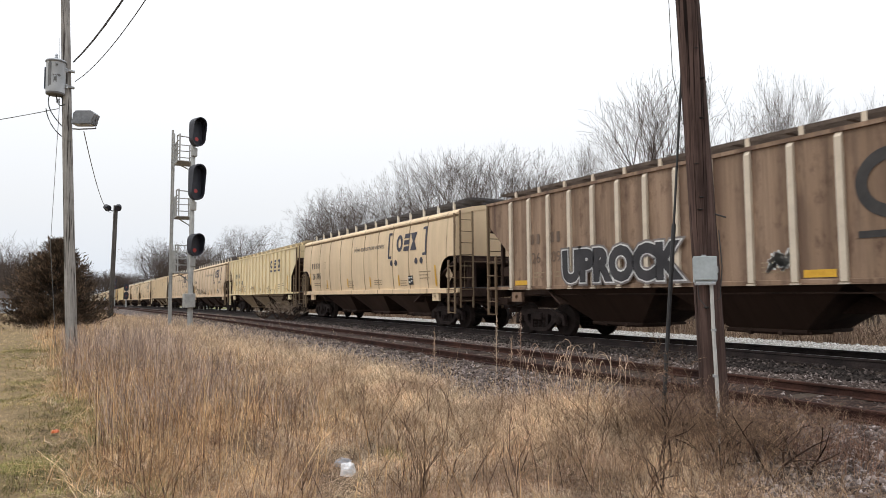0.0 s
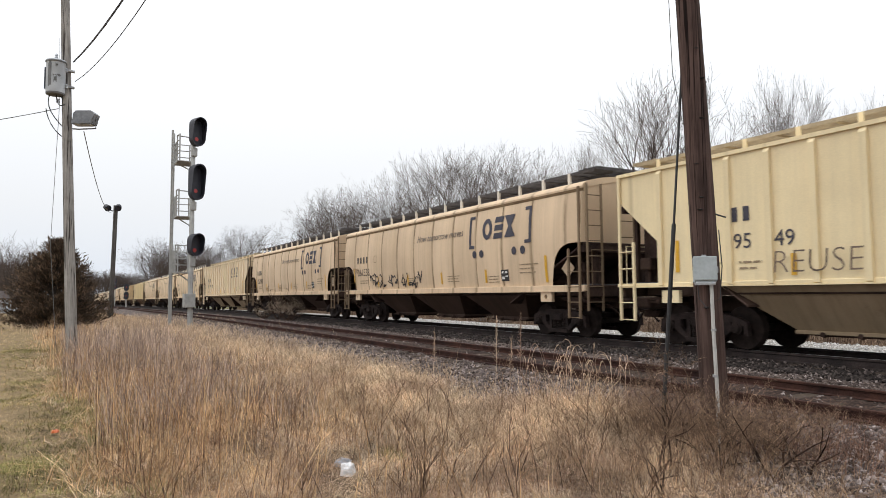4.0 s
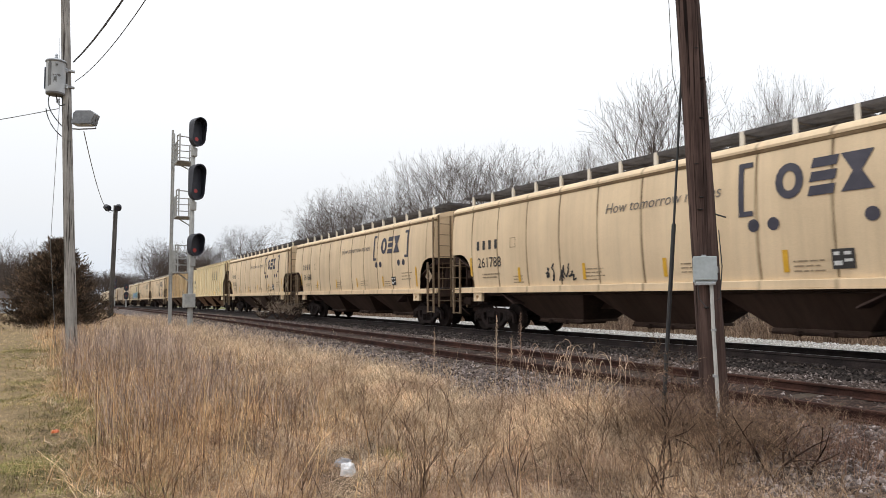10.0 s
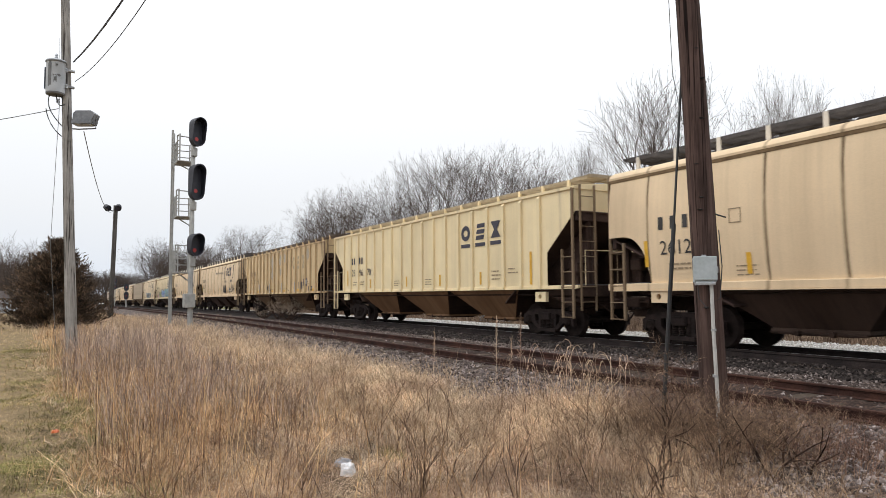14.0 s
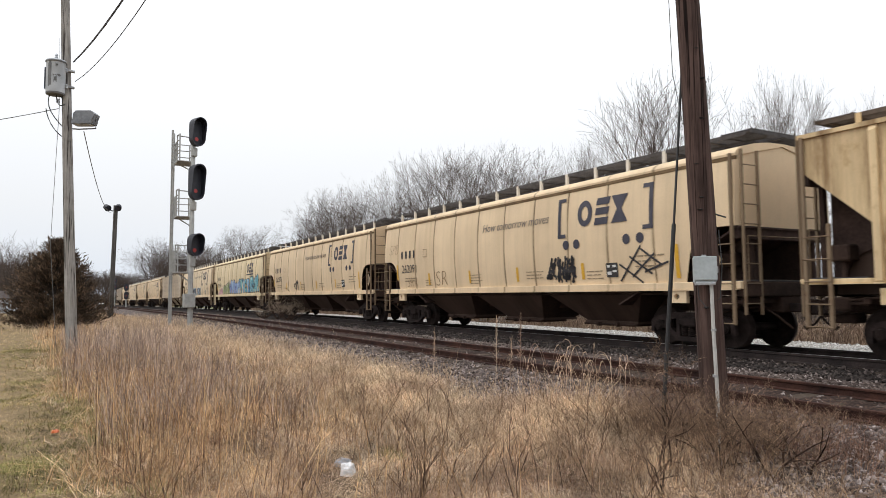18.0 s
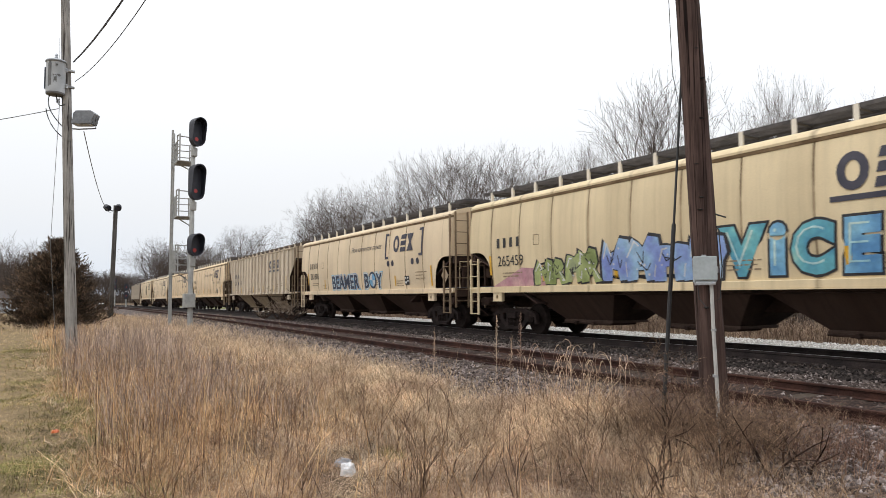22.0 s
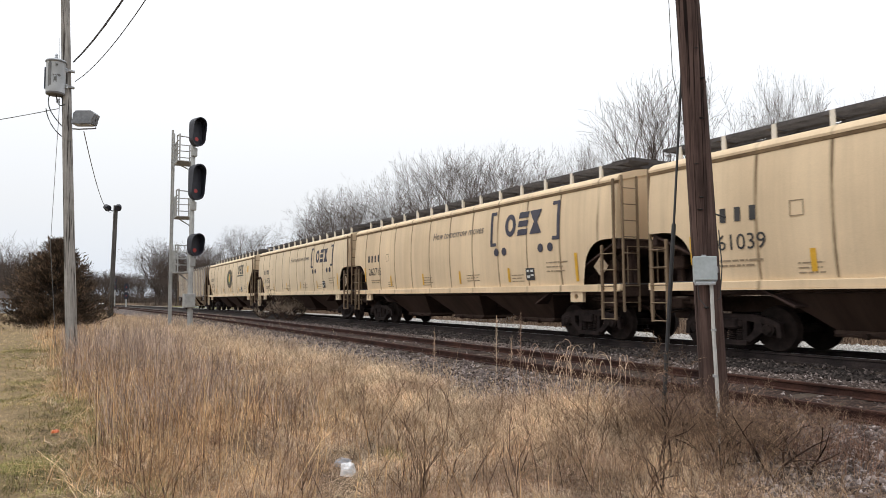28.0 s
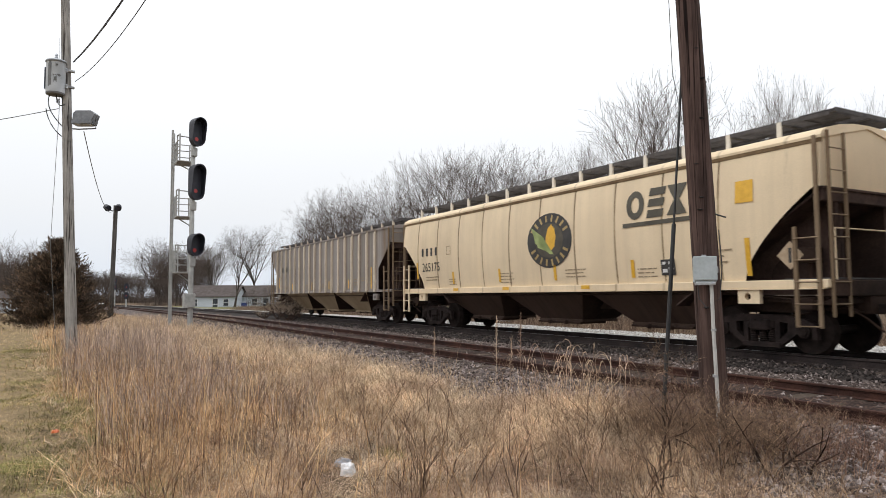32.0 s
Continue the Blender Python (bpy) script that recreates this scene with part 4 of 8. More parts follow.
def round_marks(car, number, slogan=True, bracket=True, material=None, dx=0.0):
    ink = material or M["letter"]
    for k in range(4):
        s = Shape()
        rect(s, -6.86 + k * 0.34, -6.72 + k * 0.34, 2.62, 2.91, hw_round, 0.014)
        part("reporting_mark", s, M["black"], car, "dark plain bar")
    write(car, "car_number", number, -6.17, 2.06, 0.45, M["black"], hw_round, "dark painted car number")
    if slogan:
        write(car, "slogan", "How tomorrow moves", 0.8 + dx, 3.17, 0.36, M["slogan"], hw_round, "slanted slogan lettering", 0.25)
    for k in range(3):
        s = Shape()
        mark_block(s, 3.72 + dx + k * 0.62, 2.93, 0.56, 0.68, k, hw_round)
        part("road_mark", s, ink, car, "bold dark blue mark")
    s = Shape()
    if bracket:
        for x, d in ((2.92 + dx, 1), (6.32 + dx, -1)):
            s = Shape()
            rect(s, min(x, x + d * 0.12), max(x, x + d * 0.12), 2.70, 3.75, hw_round)
            rect(s, min(x, x + d * 0.32), max(x, x + d * 0.32), 3.66, 3.76, hw_round, 0.016)
            rect(s, min(x, x + d * 0.32), max(x, x + d * 0.32), 2.69, 2.79, hw_round, 0.016)
            part("bracket_mark", s, ink, car, "dark blue square bracket")
        for x in (3.24, 3.66, 5.46, 5.9):
            s = Shape()
            disc(s, x + dx, 2.5, 0.125, hw_round)
            part("dot_mark", s, ink, car)
    else:
        rect(s, 3.6, 5.6, 2.76, 2.86, hw_round)
        part("underline_mark", s, ink, car)
    s = Shape()
    bars(s, -6.6, 1.82, [1.0, 0.8], 2, 0.1, 0.05, hw_round)
    bars(s, -4.9, 1.72, [0.5, 0.45, 0.5], 3, 0.09, 0.035, hw_round)
    bars(s, -1.7, 1.82, [0.7, 0.6, 0.7, 0.5], 4, 0.09, 0.035, hw_round)
    bars(s, 1.4, 1.82, [0.8, 0.7, 0.8], 3, 0.09, 0.035, hw_round)
    bars(s, 4.0, 1.75, [0.6, 0.5, 0.6], 3, 0.09, 0.035, hw_round)
    bars(s, 5.7, 2.05, [0.9, 0.7, 0.8], 3, 0.12, 0.045, hw_round)
    tagged(part("stencil", s, M["faint"], car, "small faded stencil lines"), kind="stuff")
    s = Shape()
    for a, b, c, d in ((-5.0, -4.72, 2.60, 2.62), (-5.0, -4.72, 2.88, 2.90), (-5.0, -4.98, 2.60, 2.90), (-4.74, -4.72, 2.60, 2.90)):
        rect(s, a, b, c, d, hw_round, 0.012)
    part("stencil", s, M["faint"], car, "small stencilled square")
    s = Shape()
    rect(s, 4.72, 5.12, 1.60, 1.95, hw_round)
    p = part("data_panel", s, M["black"], car, "black data panel")
    s = Shape()
    for k in range(2):
        rect(s, 4.76 + k * 0.18, 4.90 + k * 0.18, 1.66 + 0.06 * k, 1.74 + 0.03 * k, hw_round, 0.017)
        rect(s, 4.76 + k * 0.18, 4.86 + k * 0.20, 1.84, 1.90, hw_round, 0.017)
    part("data_label", s, M["white"], p, "white labels")
    reflectors(car, [(-7.25, 2.1, 0.6), (-4.6, 1.78, 0.42), (-1.75, 1.78, 0.42), (0.95, 1.78, 0.42), (3.85, 1.78, 0.42), (6.95, 1.9, 0.75)], hw_round)
    s = Shape()
    s.add([(7.75, -1.47, 1.62), (8.02, -1.47, 1.89), (7.75, -1.47, 2.16), (7.48, -1.47, 1.89)], [(0, 1, 2, 3)])
    pl = part("placard", s, M["placard_tan"], car, "faded tan diamond placard")
    s = Shape()
    s.add([(7.72, -1.474, 1.75), (7.78, -1.474, 1.75), (7.78, -1.474, 2.03), (7.72, -1.474, 2.03)], [(0, 1, 2, 3)])
    part("placard_bar", s, M["black"], pl)


def flat_marks(car, pairs, ink, mark=True, strips=True):
    """pairs: the car number in groups between the posts."""
    for k in range(4):
        s = Shape()
        x = -6.80 + (k // 2) * 0.90 + (k % 2) * 0.27
        rect(s, x, x + 0.14, 2.62, 2.91, hw_flat)
        part("reporting_mark", s, ink, car, "dark plain bar")
    for k, t in enumerate(pairs):
        write(car, "car_number", t, -6.56 + 0.90 * k, 2.08, 0.43, ink, hw_flat, "dark painted car number")
    if mark:
        for k in range(3):
            s = Shape()
            mark_block(s, 3.22 + k * 0.90, 2.98, 0.56, 0.52, k, hw_flat)
            rect(s, 3.20 + k * 0.90, 3.80 + k * 0.90, 2.76, 2.88, hw_flat)
            part("road_mark", s, ink, car, "bold dark mark with a bar below")
    s = Shape()
    bars(s, -6.65, 1.78, [0.5, 0.4], 2, 0.12, 0.05, hw_flat)
    bars(s, -5.75, 1.78, [0.5, 0.4], 2, 0.12, 0.05, hw_flat)
    bars(s, -2.15, 1.75, [0.45, 0.5, 0.4], 3, 0.09, 0.035, hw_flat)
    bars(s, 0.55, 1.75, [0.5, 0.45, 0.5], 3, 0.09, 0.035, hw_flat)
    bars(s, 5.05, 1.9, [0.4, 0.5, 0.45], 3, 0.12, 0.05, hw_flat)
    bars(s, 5.95, 1.95, [0.35, 0.5], 2, 0.12, 0.05, hw_flat)
    tagged(part("stencil", s, M["faint"], car, "small faded stencil lines"), kind="stuff")
    if strips:
        reflectors(car, [(-7.3, 2.0, 0.7), (-4.6, 1.72, 0.4), (-1.0, 1.72, 0.4), (1.7, 1.72, 0.4), (4.4, 1.72, 0.4), (7.1, 1.95, 0.95)], hw_flat)


def spray(name, a, b, c=None):
    """Sprayed paint that fades between two or three hues."""
    m, nt, bs = nodes_of(name)
    co = nt.nodes.new("ShaderNodeTexCoord").outputs["Object"]
    n1, n2 = noise_tex(nt, co, 1.3, 3.0, 0.5), noise_tex(nt, co, 7.0, 5.0, 0.65)
    stops = [(0.35, a), (0.58, b)] + ([(0.72, c)] if c else [])
    r = ramp(nt, stops)
    nt.links.new(n1.outputs["Fac"], r.inputs["Fac"])
    v = ramp(nt, [(0.3, (0.78, 0.78, 0.78)), (0.7, (1.12, 1.12, 1.12))])
    nt.links.new(n2.outputs["Fac"], v.inputs["Fac"])
    nt.links.new(mixed(nt, 1.0, r.outputs["Color"], v.outputs["Color"], "MULTIPLY"), bs.inputs["Base Color"])
    bs.inputs["Roughness"].default_value = 0.55
    return m


M["g_blue"] = spray("sky_blue_spray", (0.09, 0.26, 0.50), (0.22, 0.48, 0.66), (0.35, 0.62, 0.70))
M["g_teal"] = spray("teal_spray", (0.07, 0.28, 0.42), (0.16, 0.48, 0.52), (0.40, 0.62, 0.50))
M["g_violet"] = spray("lavender_spray", (0.20, 0.26, 0.58), (0.30, 0.48, 0.66), (0.50, 0.58, 0.70))
M["g_green"] = spray("yellow_green_spray", (0.20, 0.25, 0.08), (0.40, 0.46, 0.18), (0.30, 0.33, 0.20))
M["g_pink"] = spray("dusty_pink_spray", (0.42, 0.18, 0.24), (0.60, 0.36, 0.36))
M["g_white"] = spray("pale_grey_spray", (0.50, 0.50, 0.50), (0.70, 0.70, 0.68))
M["g_black"] = spray("black_spray", (0.015, 0.014, 0.017), (0.035, 0.032, 0.036))
M["g_brown"] = spray("faded_brown_spray", (0.20, 0.12, 0.06), (0.32, 0.20, 0.10))
M["g_haze"] = spray("grey_overspray", (0.13, 0.11, 0.105), (0.22, 0.19, 0.175))
M["g_umber"] = spray("faded_dark_stencil", (0.10, 0.066, 0.046), (0.17, 0.115, 0.082))
M["g_shine"] = spray("pale_aqua_spray", (0.30, 0.55, 0.62), (0.55, 0.72, 0.66))
M["g_navy"] = spray("navy_spray", (0.018, 0.028, 0.055), (0.04, 0.06, 0.10))
M["patch_grey"] = spray("grey_overpaint", (0.36, 0.35, 0.34), (0.52, 0.49, 0.45))
M["grey_wash"] = spray("thin_grey_wash", (0.40, 0.335, 0.245), (0.49, 0.415, 0.31))
M["ghost"] = spray("ghost_mark", (0.40, 0.30, 0.18), (0.46, 0.36, 0.22))
M["slogan"] = surface("slate_lettering", (0.11, 0.09, 0.08), (0.18, 0.15, 0.13), 0.6, 0, 3, 40, 0.1, grain=0.35)


def spray_piece(car, x0, x1, z0, z1, n, fill, rng, hw, edge="g_black", shine="g_white"):
    """Overlapping angular spray-painted forms with dark outlines, inner strokes and light edges."""
    w = (x1 - x0) / n
    for k in range(n):
        a, b, c, d = Shape(), Shape(), Shape(), Shape()
        cx, top = x0 + w * (k + 0.5), z1 - rng.uniform(0, 0.3) * (z1 - z0)
        lean = rng.uniform(-0.3, 0.3) * w
        bot = z0 + rng.uniform(0, 0.06)
        u1, u2, u3 = rng.uniform(0.2, 0.42), rng.uniform(0.45, 0.75), rng.uniform(0.05, 0.3)
        H = top - bot
        form = [(cx - w * 0.55, bot), (cx - w * 0.14, bot + rng.uniform(0, 0.05)), (cx - w * 0.10, bot + H * u1), (cx + w * rng.uniform(0.05, 0.15), bot + H * u1 * rng.uniform(0.8, 1.3)), (cx + w * 0.16, bot),
                (cx + w * 0.58, bot + 0.03), (cx + w * 0.44 + lean, bot + H * u2 * 0.7), (cx + w * rng.uniform(0.5, 0.68) + lean, bot + H * u2), (cx + w * 0.5 + lean, top - 0.06), (cx + w * 0.14 + lean, top),
                (cx - w * 0.06 + lean, top - H * u3), (cx - w * 0.2 + lean, top - H * u3 * rng.uniform(0.4, 1.2)), (cx - w * 0.46 + lean, top - 0.02), (cx - w * rng.uniform(0.45, 0.66) + lean * 0.5, bot + H * 0.55)]
        m = len(form)
        mx, mz = sum(p[0] for p in form) / m, sum(p[1] for p in form) / m
        lift = 0.0012 * k
        strokes = []
        patch(a, [(mx + (x - mx) * 1.17, max(1.44, mz + (z - mz) * 1.13)) for x, z in form], hw, 0.013 + lift)
        patch(b, form, hw, 0.0165 + lift)
        for q in range(3):
            xx, zz = cx + rng.uniform(-0.4, 0.2) * w + lean * 0.5, bot + rng.uniform(0.3, 0.85) * H
            d = Shape()
            stroke(d, [(xx, zz), (xx + rng.uniform(-0.05, 0.25) * w, zz - rng.uniform(0.05, 0.3) * H), (xx + rng.uniform(0.1, 0.4) * w, zz - rng.uniform(-0.1, 0.2) * H)], 0.028, hw, 0.019 + lift)
            strokes.append(d)
        stroke(c, [(form[-1][0] + 0.07, form[-1][1]), (form[-2][0] + 0.08, form[-2][1] - 0.09), (form[-3][0], form[-3][1] - 0.07)], 0.04, hw, 0.021 + lift)
        stroke(c, [(form[6][0] - 0.06, form[6][1]), (form[5][0] - 0.10, form[5][1] + 0.06)], 0.03, hw, 0.021 + lift)
        for q in range(4):
            disc(c, cx + rng.uniform(-0.35, 0.4) * w, bot + rng.uniform(0.1, 0.8) * H, rng.uniform(0.012, 0.04), hw, 0.0205 + lift, n=8)
        g = part("graffiti_fill", b, M[fill], car, "spray-painted colour form")
        part("graffiti_outline", a, M[edge], g, "spray-painted outline")
        for d in strokes:
            part("graffiti_stroke", d, M[edge], g, "inner sprayed stroke")
        tagged(part("graffiti_highlight", c, M[shine], g, "light sprayed edges and dots"), kind="stuff")


def scrawl(car, x0, x1, z0, z1, n, width, material, rng, hw):
    """A quick sprayed tag of loops and zigzags."""
    s = Shape()
    for k in range(n):
        cx, w = x0 + (x1 - x0) * (k + 0.5) / n, (x1 - x0) / n
        pts = [(cx + rng.uniform(-0.65, 0.65) * w, z0 + rng.uniform(0, 1) * (z1 - z0)) for _ in range(4)]
        fine = []
        for i in range(len(pts) - 1):
            for q in range(4):
                u = q / 4
                bend = math.sin(u * math.pi) * rng.uniform(-0.08, 0.08)
                fine.append((pts[i][0] * (1 - u) + pts[i + 1][0] * u + bend, pts[i][1] * (1 - u) + pts[i + 1][1] * u + bend))
        stroke(s, fine + [pts[-1]], width, hw)
    tagged(part("graffiti_tag", s, M[material], car, "hastily sprayed tag"), kind="stuff")


def make_train():
    """Front to back: place along the train, kind, paint and marks."""
    rng = random.Random(7)
    cars = []

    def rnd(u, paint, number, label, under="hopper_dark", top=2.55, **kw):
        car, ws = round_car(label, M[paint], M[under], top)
        round_marks(car, number, **kw)
        cars.append((u, car, ws))
        return car

    def flt(u, paint, groups, label, under="hopper_tan", rib=None, walk_mat="grating", ink="letter", mark=True, strips=True):
        car, ws = flat_car(label, M[paint], M[under], M[rib] if rib else M[paint], M[walk_mat])
        flat_marks(car, groups, M[ink], mark, strips)
        cars.append((u, car, ws))
        return car

    c = flt(167.80, "brown", ["26", "09", "87"], "rust-brown ribbed covered hopper with sprayed lettering", "hopper_black", "rib_pale", "walk_brown", ink="g_umber", mark=False, strips=False)
    on_posts = lambda z: 1.65
    write(c, "graffiti_outline", "UPROCK", -3.35, 1.56, 1.06, M["g_haze"], on_posts, "grey overspray", 0.0, 0.92, 0.008, 0.15)
    write(c, "graffiti_outline", "UPROCK", -3.35, 1.56, 1.06, M["g_white"], on_posts, "white sprayed edge", 0.0, 0.92, 0.012, 0.105)
    write(c, "graffiti_word", "UPROCK", -3.35, 1.56, 1.06, M["g_black"], on_posts, "fat black sprayed letters", 0.0, 0.92, 0.017, 0.07)
    scrawl(c, 0.72, 1.18, 1.62, 2.0, 9, 0.05, "g_white", rng, hw_flat)
    for x in (1.7, -7.3):
        s = Shape()
        rect(s, x - 0.3, x + 0.3, 1.46, 1.6, hw_flat, 0.012)
        part("reflector", s, M["amber"], c, "dirty yellow reflector")
    s = Shape()
    for k in range(24):
        a0, a1 = math.pi * (0.35 + 1.3 * k / 24), math.pi * (0.35 + 1.3 * (k + 1) / 24)
        patch(s, [(3.0 + 0.62 * math.cos(a0), 3.0 + 0.6 * math.sin(a0)), (3.0 + 0.62 * math.cos(a1), 3.0 + 0.6 * math.sin(a1)),
                  (3.0 + 0.42 * math.cos(a1), 3.0 + 0.38 * math.sin(a1)), (3.0 + 0.42 * math.cos(a0), 3.0 + 0.38 * math.sin(a0))], hw_flat, 0.014)
    rect(s, 2.4, 3.4, 2.1, 2.22, hw_flat)
    part("road_mark", s, M["black"], c, "large dark curved mark")

    rnd(148.31, "cream", "261785", "cream round-sided covered hopper, lightly streaked")
    c = flt(129.52, "cream_yellow", ["25", "95", "49"], "clean yellow-cream ribbed covered hopper", "hopper_cream", walk_mat="grating_tan")
    write(c, "graffiti_tag", "REUSE", -4.15, 1.56, 0.62, M["g_umber"], lambda z: 1.66, "thin dark sprayed word", 0.08, 1.0, 0.004, -0.012)
    scrawl(c, -1.7, -0.6, 1.5, 1.95, 5, 0.03, "g_brown", rng, lambda z: 1.66)
    c = rnd(110.65, "cream_pink", "261538", "faded cream round-sided covered hopper with a black sprayed tag")
    scrawl(c, -5.6, -0.5, 1.5, 2.1, 13, 0.05, "g_black", rng, hw_round)
    write(c, "graffiti_tag", "sos", -7.1, 2.2, 0.5, M["g_brown"], hw_round, "faded sprayed letters", 0.2)
    rnd(92.40, "cream_pink", "262907", "faded cream round-sided covered hopper")
    flt(73.62, "cream_flat", ["25", "99", "44"], "pale cream ribbed covered hopper", "hopper_cream", walk_mat="grating_tan")
    c = rnd(54.55, "cream", "261788", "cream round-sided covered hopper with a small dark tag")
    scrawl(c, -3.3, -2.1, 1.55, 2.0, 5, 0.045, "g_black", rng, hw_round)
    rnd(36.32, "cream", "261660", "cream round-sided covered hopper with rust at the eaves")
    rnd(18.05, "cream", "261202", "cream round-sided covered hopper, dark stains at the corners")
    flt(-0.76, "cream_yellow", ["25", "96", "70"], "yellow-cream ribbed covered hopper with grime between the posts", "hopper_rust", walk_mat="grating_tan")
    c = flt(-20.30, "cream_dirty", ["25", "17", "48"], "stained ochre ribbed covered hopper with grey patches", "hopper_tan", walk_mat="walk_brown", ink="g_brown", strips=False, mark=False)
    for x, z, rx, rz in ((-1.1, 3.3, 0.26, 0.5), (-1.15, 2.55, 0.2, 0.4), (0.72, 3.4, 0.28, 0.35), (1.7, 3.5, 0.26, 0.3), (0.8, 2.7, 0.2, 0.25), (6.15, 3.5, 0.25, 0.35)):
        s = Shape()
        patch(s, [(x + rx * rng.uniform(0.7, 1.1) * math.cos(2 * math.pi * k / 18), z + rz * rng.uniform(0.7, 1.1) * math.sin(2 * math.pi * k / 18)) for k in range(18)], hw_flat, 0.012)
        part("paint_patch", s, M["grey_wash"], c, "thin grey overpainted blotch")
    for k in range(3):
        s = Shape()
        mark_block(s, 3.3 + k * 0.9, 2.75, 0.6, 0.75, k, hw_flat)
        part("road_mark", s, M["ghost"], c, "faded ghost of an old mark")
    for x in (-4.15, -1.45, 1.25, 3.95):
        s = Shape()
        rect(s, x - 0.07, x + 0.07, 1.42, 2.0, lambda z: 1.648, 0.004)
        part("paint_patch", s, M["patch_grey"], c, "grey patch on a post")
    for x, z0, z1, w, m_ in ((4.85, 1.6, 2.0, 0.33, "letter"), (5.75, 1.75, 2.15, 0.36, "letter"), (6.6, 1.48, 1.72, 0.36, "black")):
        s = Shape()
        rect(s, x - w, x + w, z0, z1, hw_flat, 0.012)
        pn = part("data_panel", s, M[m_], c, "dark data panel")
        s = Shape()
        rect(s, x - w * 0.6, x + w * 0.7, z0 + 0.08, z1 - 0.06, hw_flat, 0.015)
        if m_ == "letter" and x > 5 or m_ == "black":
            part("data_label", s, M["patch_grey"], pn, "pale worn label")
    for x in (-7.0, -4.6, -0.95, 1.75, 4.5, 7.2):
        s = Shape()
        rect(s, x - 0.30, x + 0.30, 1.46, 1.58, hw_flat, 0.016)
        part("reflector", s, M["amber"], c, "wide yellow reflector")
    s = Shape()
    patch(s, [(-2.35, 1.5), (-2.1, 1.75), (-2.35, 2.0), (-2.6, 1.75)], hw_flat, 0.013)
    part("paint_patch", s, M["black"], c, "dark diamond patch")
    c = rnd(-39.21, "cream", "262091", "cream round-sided covered hopper with several tags")
    write(c, "graffiti_tag", "SPB", -7.6, 2.82, 0.58, M["g_brown"], hw_round, "thin sprayed letters", 0.3, 0.95, 0.014, -0.018)
    write(c, "graffiti_tag", "SRR", -6.0, 1.50, 0.56, M["g_brown"], hw_round, "thin sprayed letters", 0.15, 1.0, 0.014, -0.014)
    write(c, "graffiti_tag", "SR", -3.7, 1.52, 0.78, M["g_brown"], hw_round, "thin sprayed letters", 0.15, 1.1, 0.014, -0.02)
    scrawl(c, 2.4, 3.6, 1.5, 2.2, 12, 0.07, "g_black", rng, hw_round)
    s = Shape()
    for k in range(3):
        stroke(s, [(5.2 + k * 0.4, 1.5 + k * 0.1), (5.9 + k * 0.4, 2.3 - k * 0.2)], 0.05, hw_round)
        stroke(s, [(5.2 + k * 0.35, 1.9 + k * 0.17), (5.9 + k * 0.3, 1.45 + k * 0.2)], 0.05, hw_round)
    part("graffiti_tag", s, M["g_black"], c, "sprayed lattice")
    c = rnd(-57.53, "cream", "262375", "cream round-sided covered hopper with a small sprayed figure")
    scrawl(c, -3.0, -2.1, 1.5, 2.1, 5, 0.05, "g_black", rng, hw_round)
    c = rnd(-75.88, "cream_mural", "265459", "yellow-cream round-sided covered hopper with a long blue and green mural", slogan=False, bracket=False)
    s = Shape()
    patch(s, [(-7.2, 1.44), (-4.4, 1.44), (-4.5, 1.9), (-5.6, 1.98), (-6.4, 1.7)], hw_round, 0.0115)
    part("graffiti_fill", s, M["g_pink"], c, "dusty pink sprayed ground")
    spray_piece(c, -5.0, -2.3, 1.46, 2.4, 4, "g_green", rng, hw_round)
    spray_piece(c, -2.2, 1.2, 1.46, 2.6, 4, "g_violet", rng, hw_round)
    for txt, x, z, size, sq, fill in (("V", 1.75, 1.62, 1.18, 1.05, "g_teal"), ("i", 2.52, 1.62, 1.24, 1.0, "g_blue"), ("C", 3.2, 1.62, 1.12, 0.9, "g_teal"), ("E", 4.05, 1.62, 1.12, 0.95, "g_blue")):
        write(c, "graffiti_outline", txt, x, z, size, M["g_black"], hw_round, "black sprayed edge", 0.08, sq, 0.013, 0.15)
        g = write(c, "graffiti_letter", txt, x, z, size, M[fill], hw_round, "fat blue-green sprayed letter", 0.08, sq, 0.018, 0.10)
        write(c, "graffiti_highlight", txt, x - 0.05, z + 0.05, size * 0.97, M["g_shine"], hw_round, "pale sprayed core", 0.08, sq, 0.022, -0.03)
    spray_piece(c, 4.55, 7.0, 1.5, 2.85, 4, "g_teal", rng, hw_round)
    scrawl(c, 5.3, 6.3, 1.75, 2.1, 4, 0.04, "g_black", rng, lambda z: hw_round(z) + 0.01)
    c = rnd(-94.05, "cream_pale", "261686", "cream round-sided covered hopper with large blue sprayed words")
    for txt, x, squeeze in (("BEAMER", -1.8, 1.10), ("B", 0.85, 1.05), ("Y", 2.25, 1.05)):
        write(c, "graffiti_outline", txt, x, 1.53, 0.88, M["g_blue"], hw_round, "bright blue sprayed edge", 0.0, squeeze, 0.013, 0.085)
        write(c, "graffiti_outline", txt, x, 1.53, 0.88, M["g_white"], hw_round, "white sprayed edge", 0.0, squeeze, 0.016, 0.055)
        write(c, "graffiti_word", txt, x, 1.53, 0.88, M["g_navy"], hw_round, "navy sprayed words", 0.0, squeeze, 0.020, 0.025)
    s = Shape()
    disc(s, 1.55, 1.86, 0.40, hw_round, 0.0195, 0.37, 24)
    ring = part("graffiti_word", s, M["g_navy"], c, "round sprayed letter")
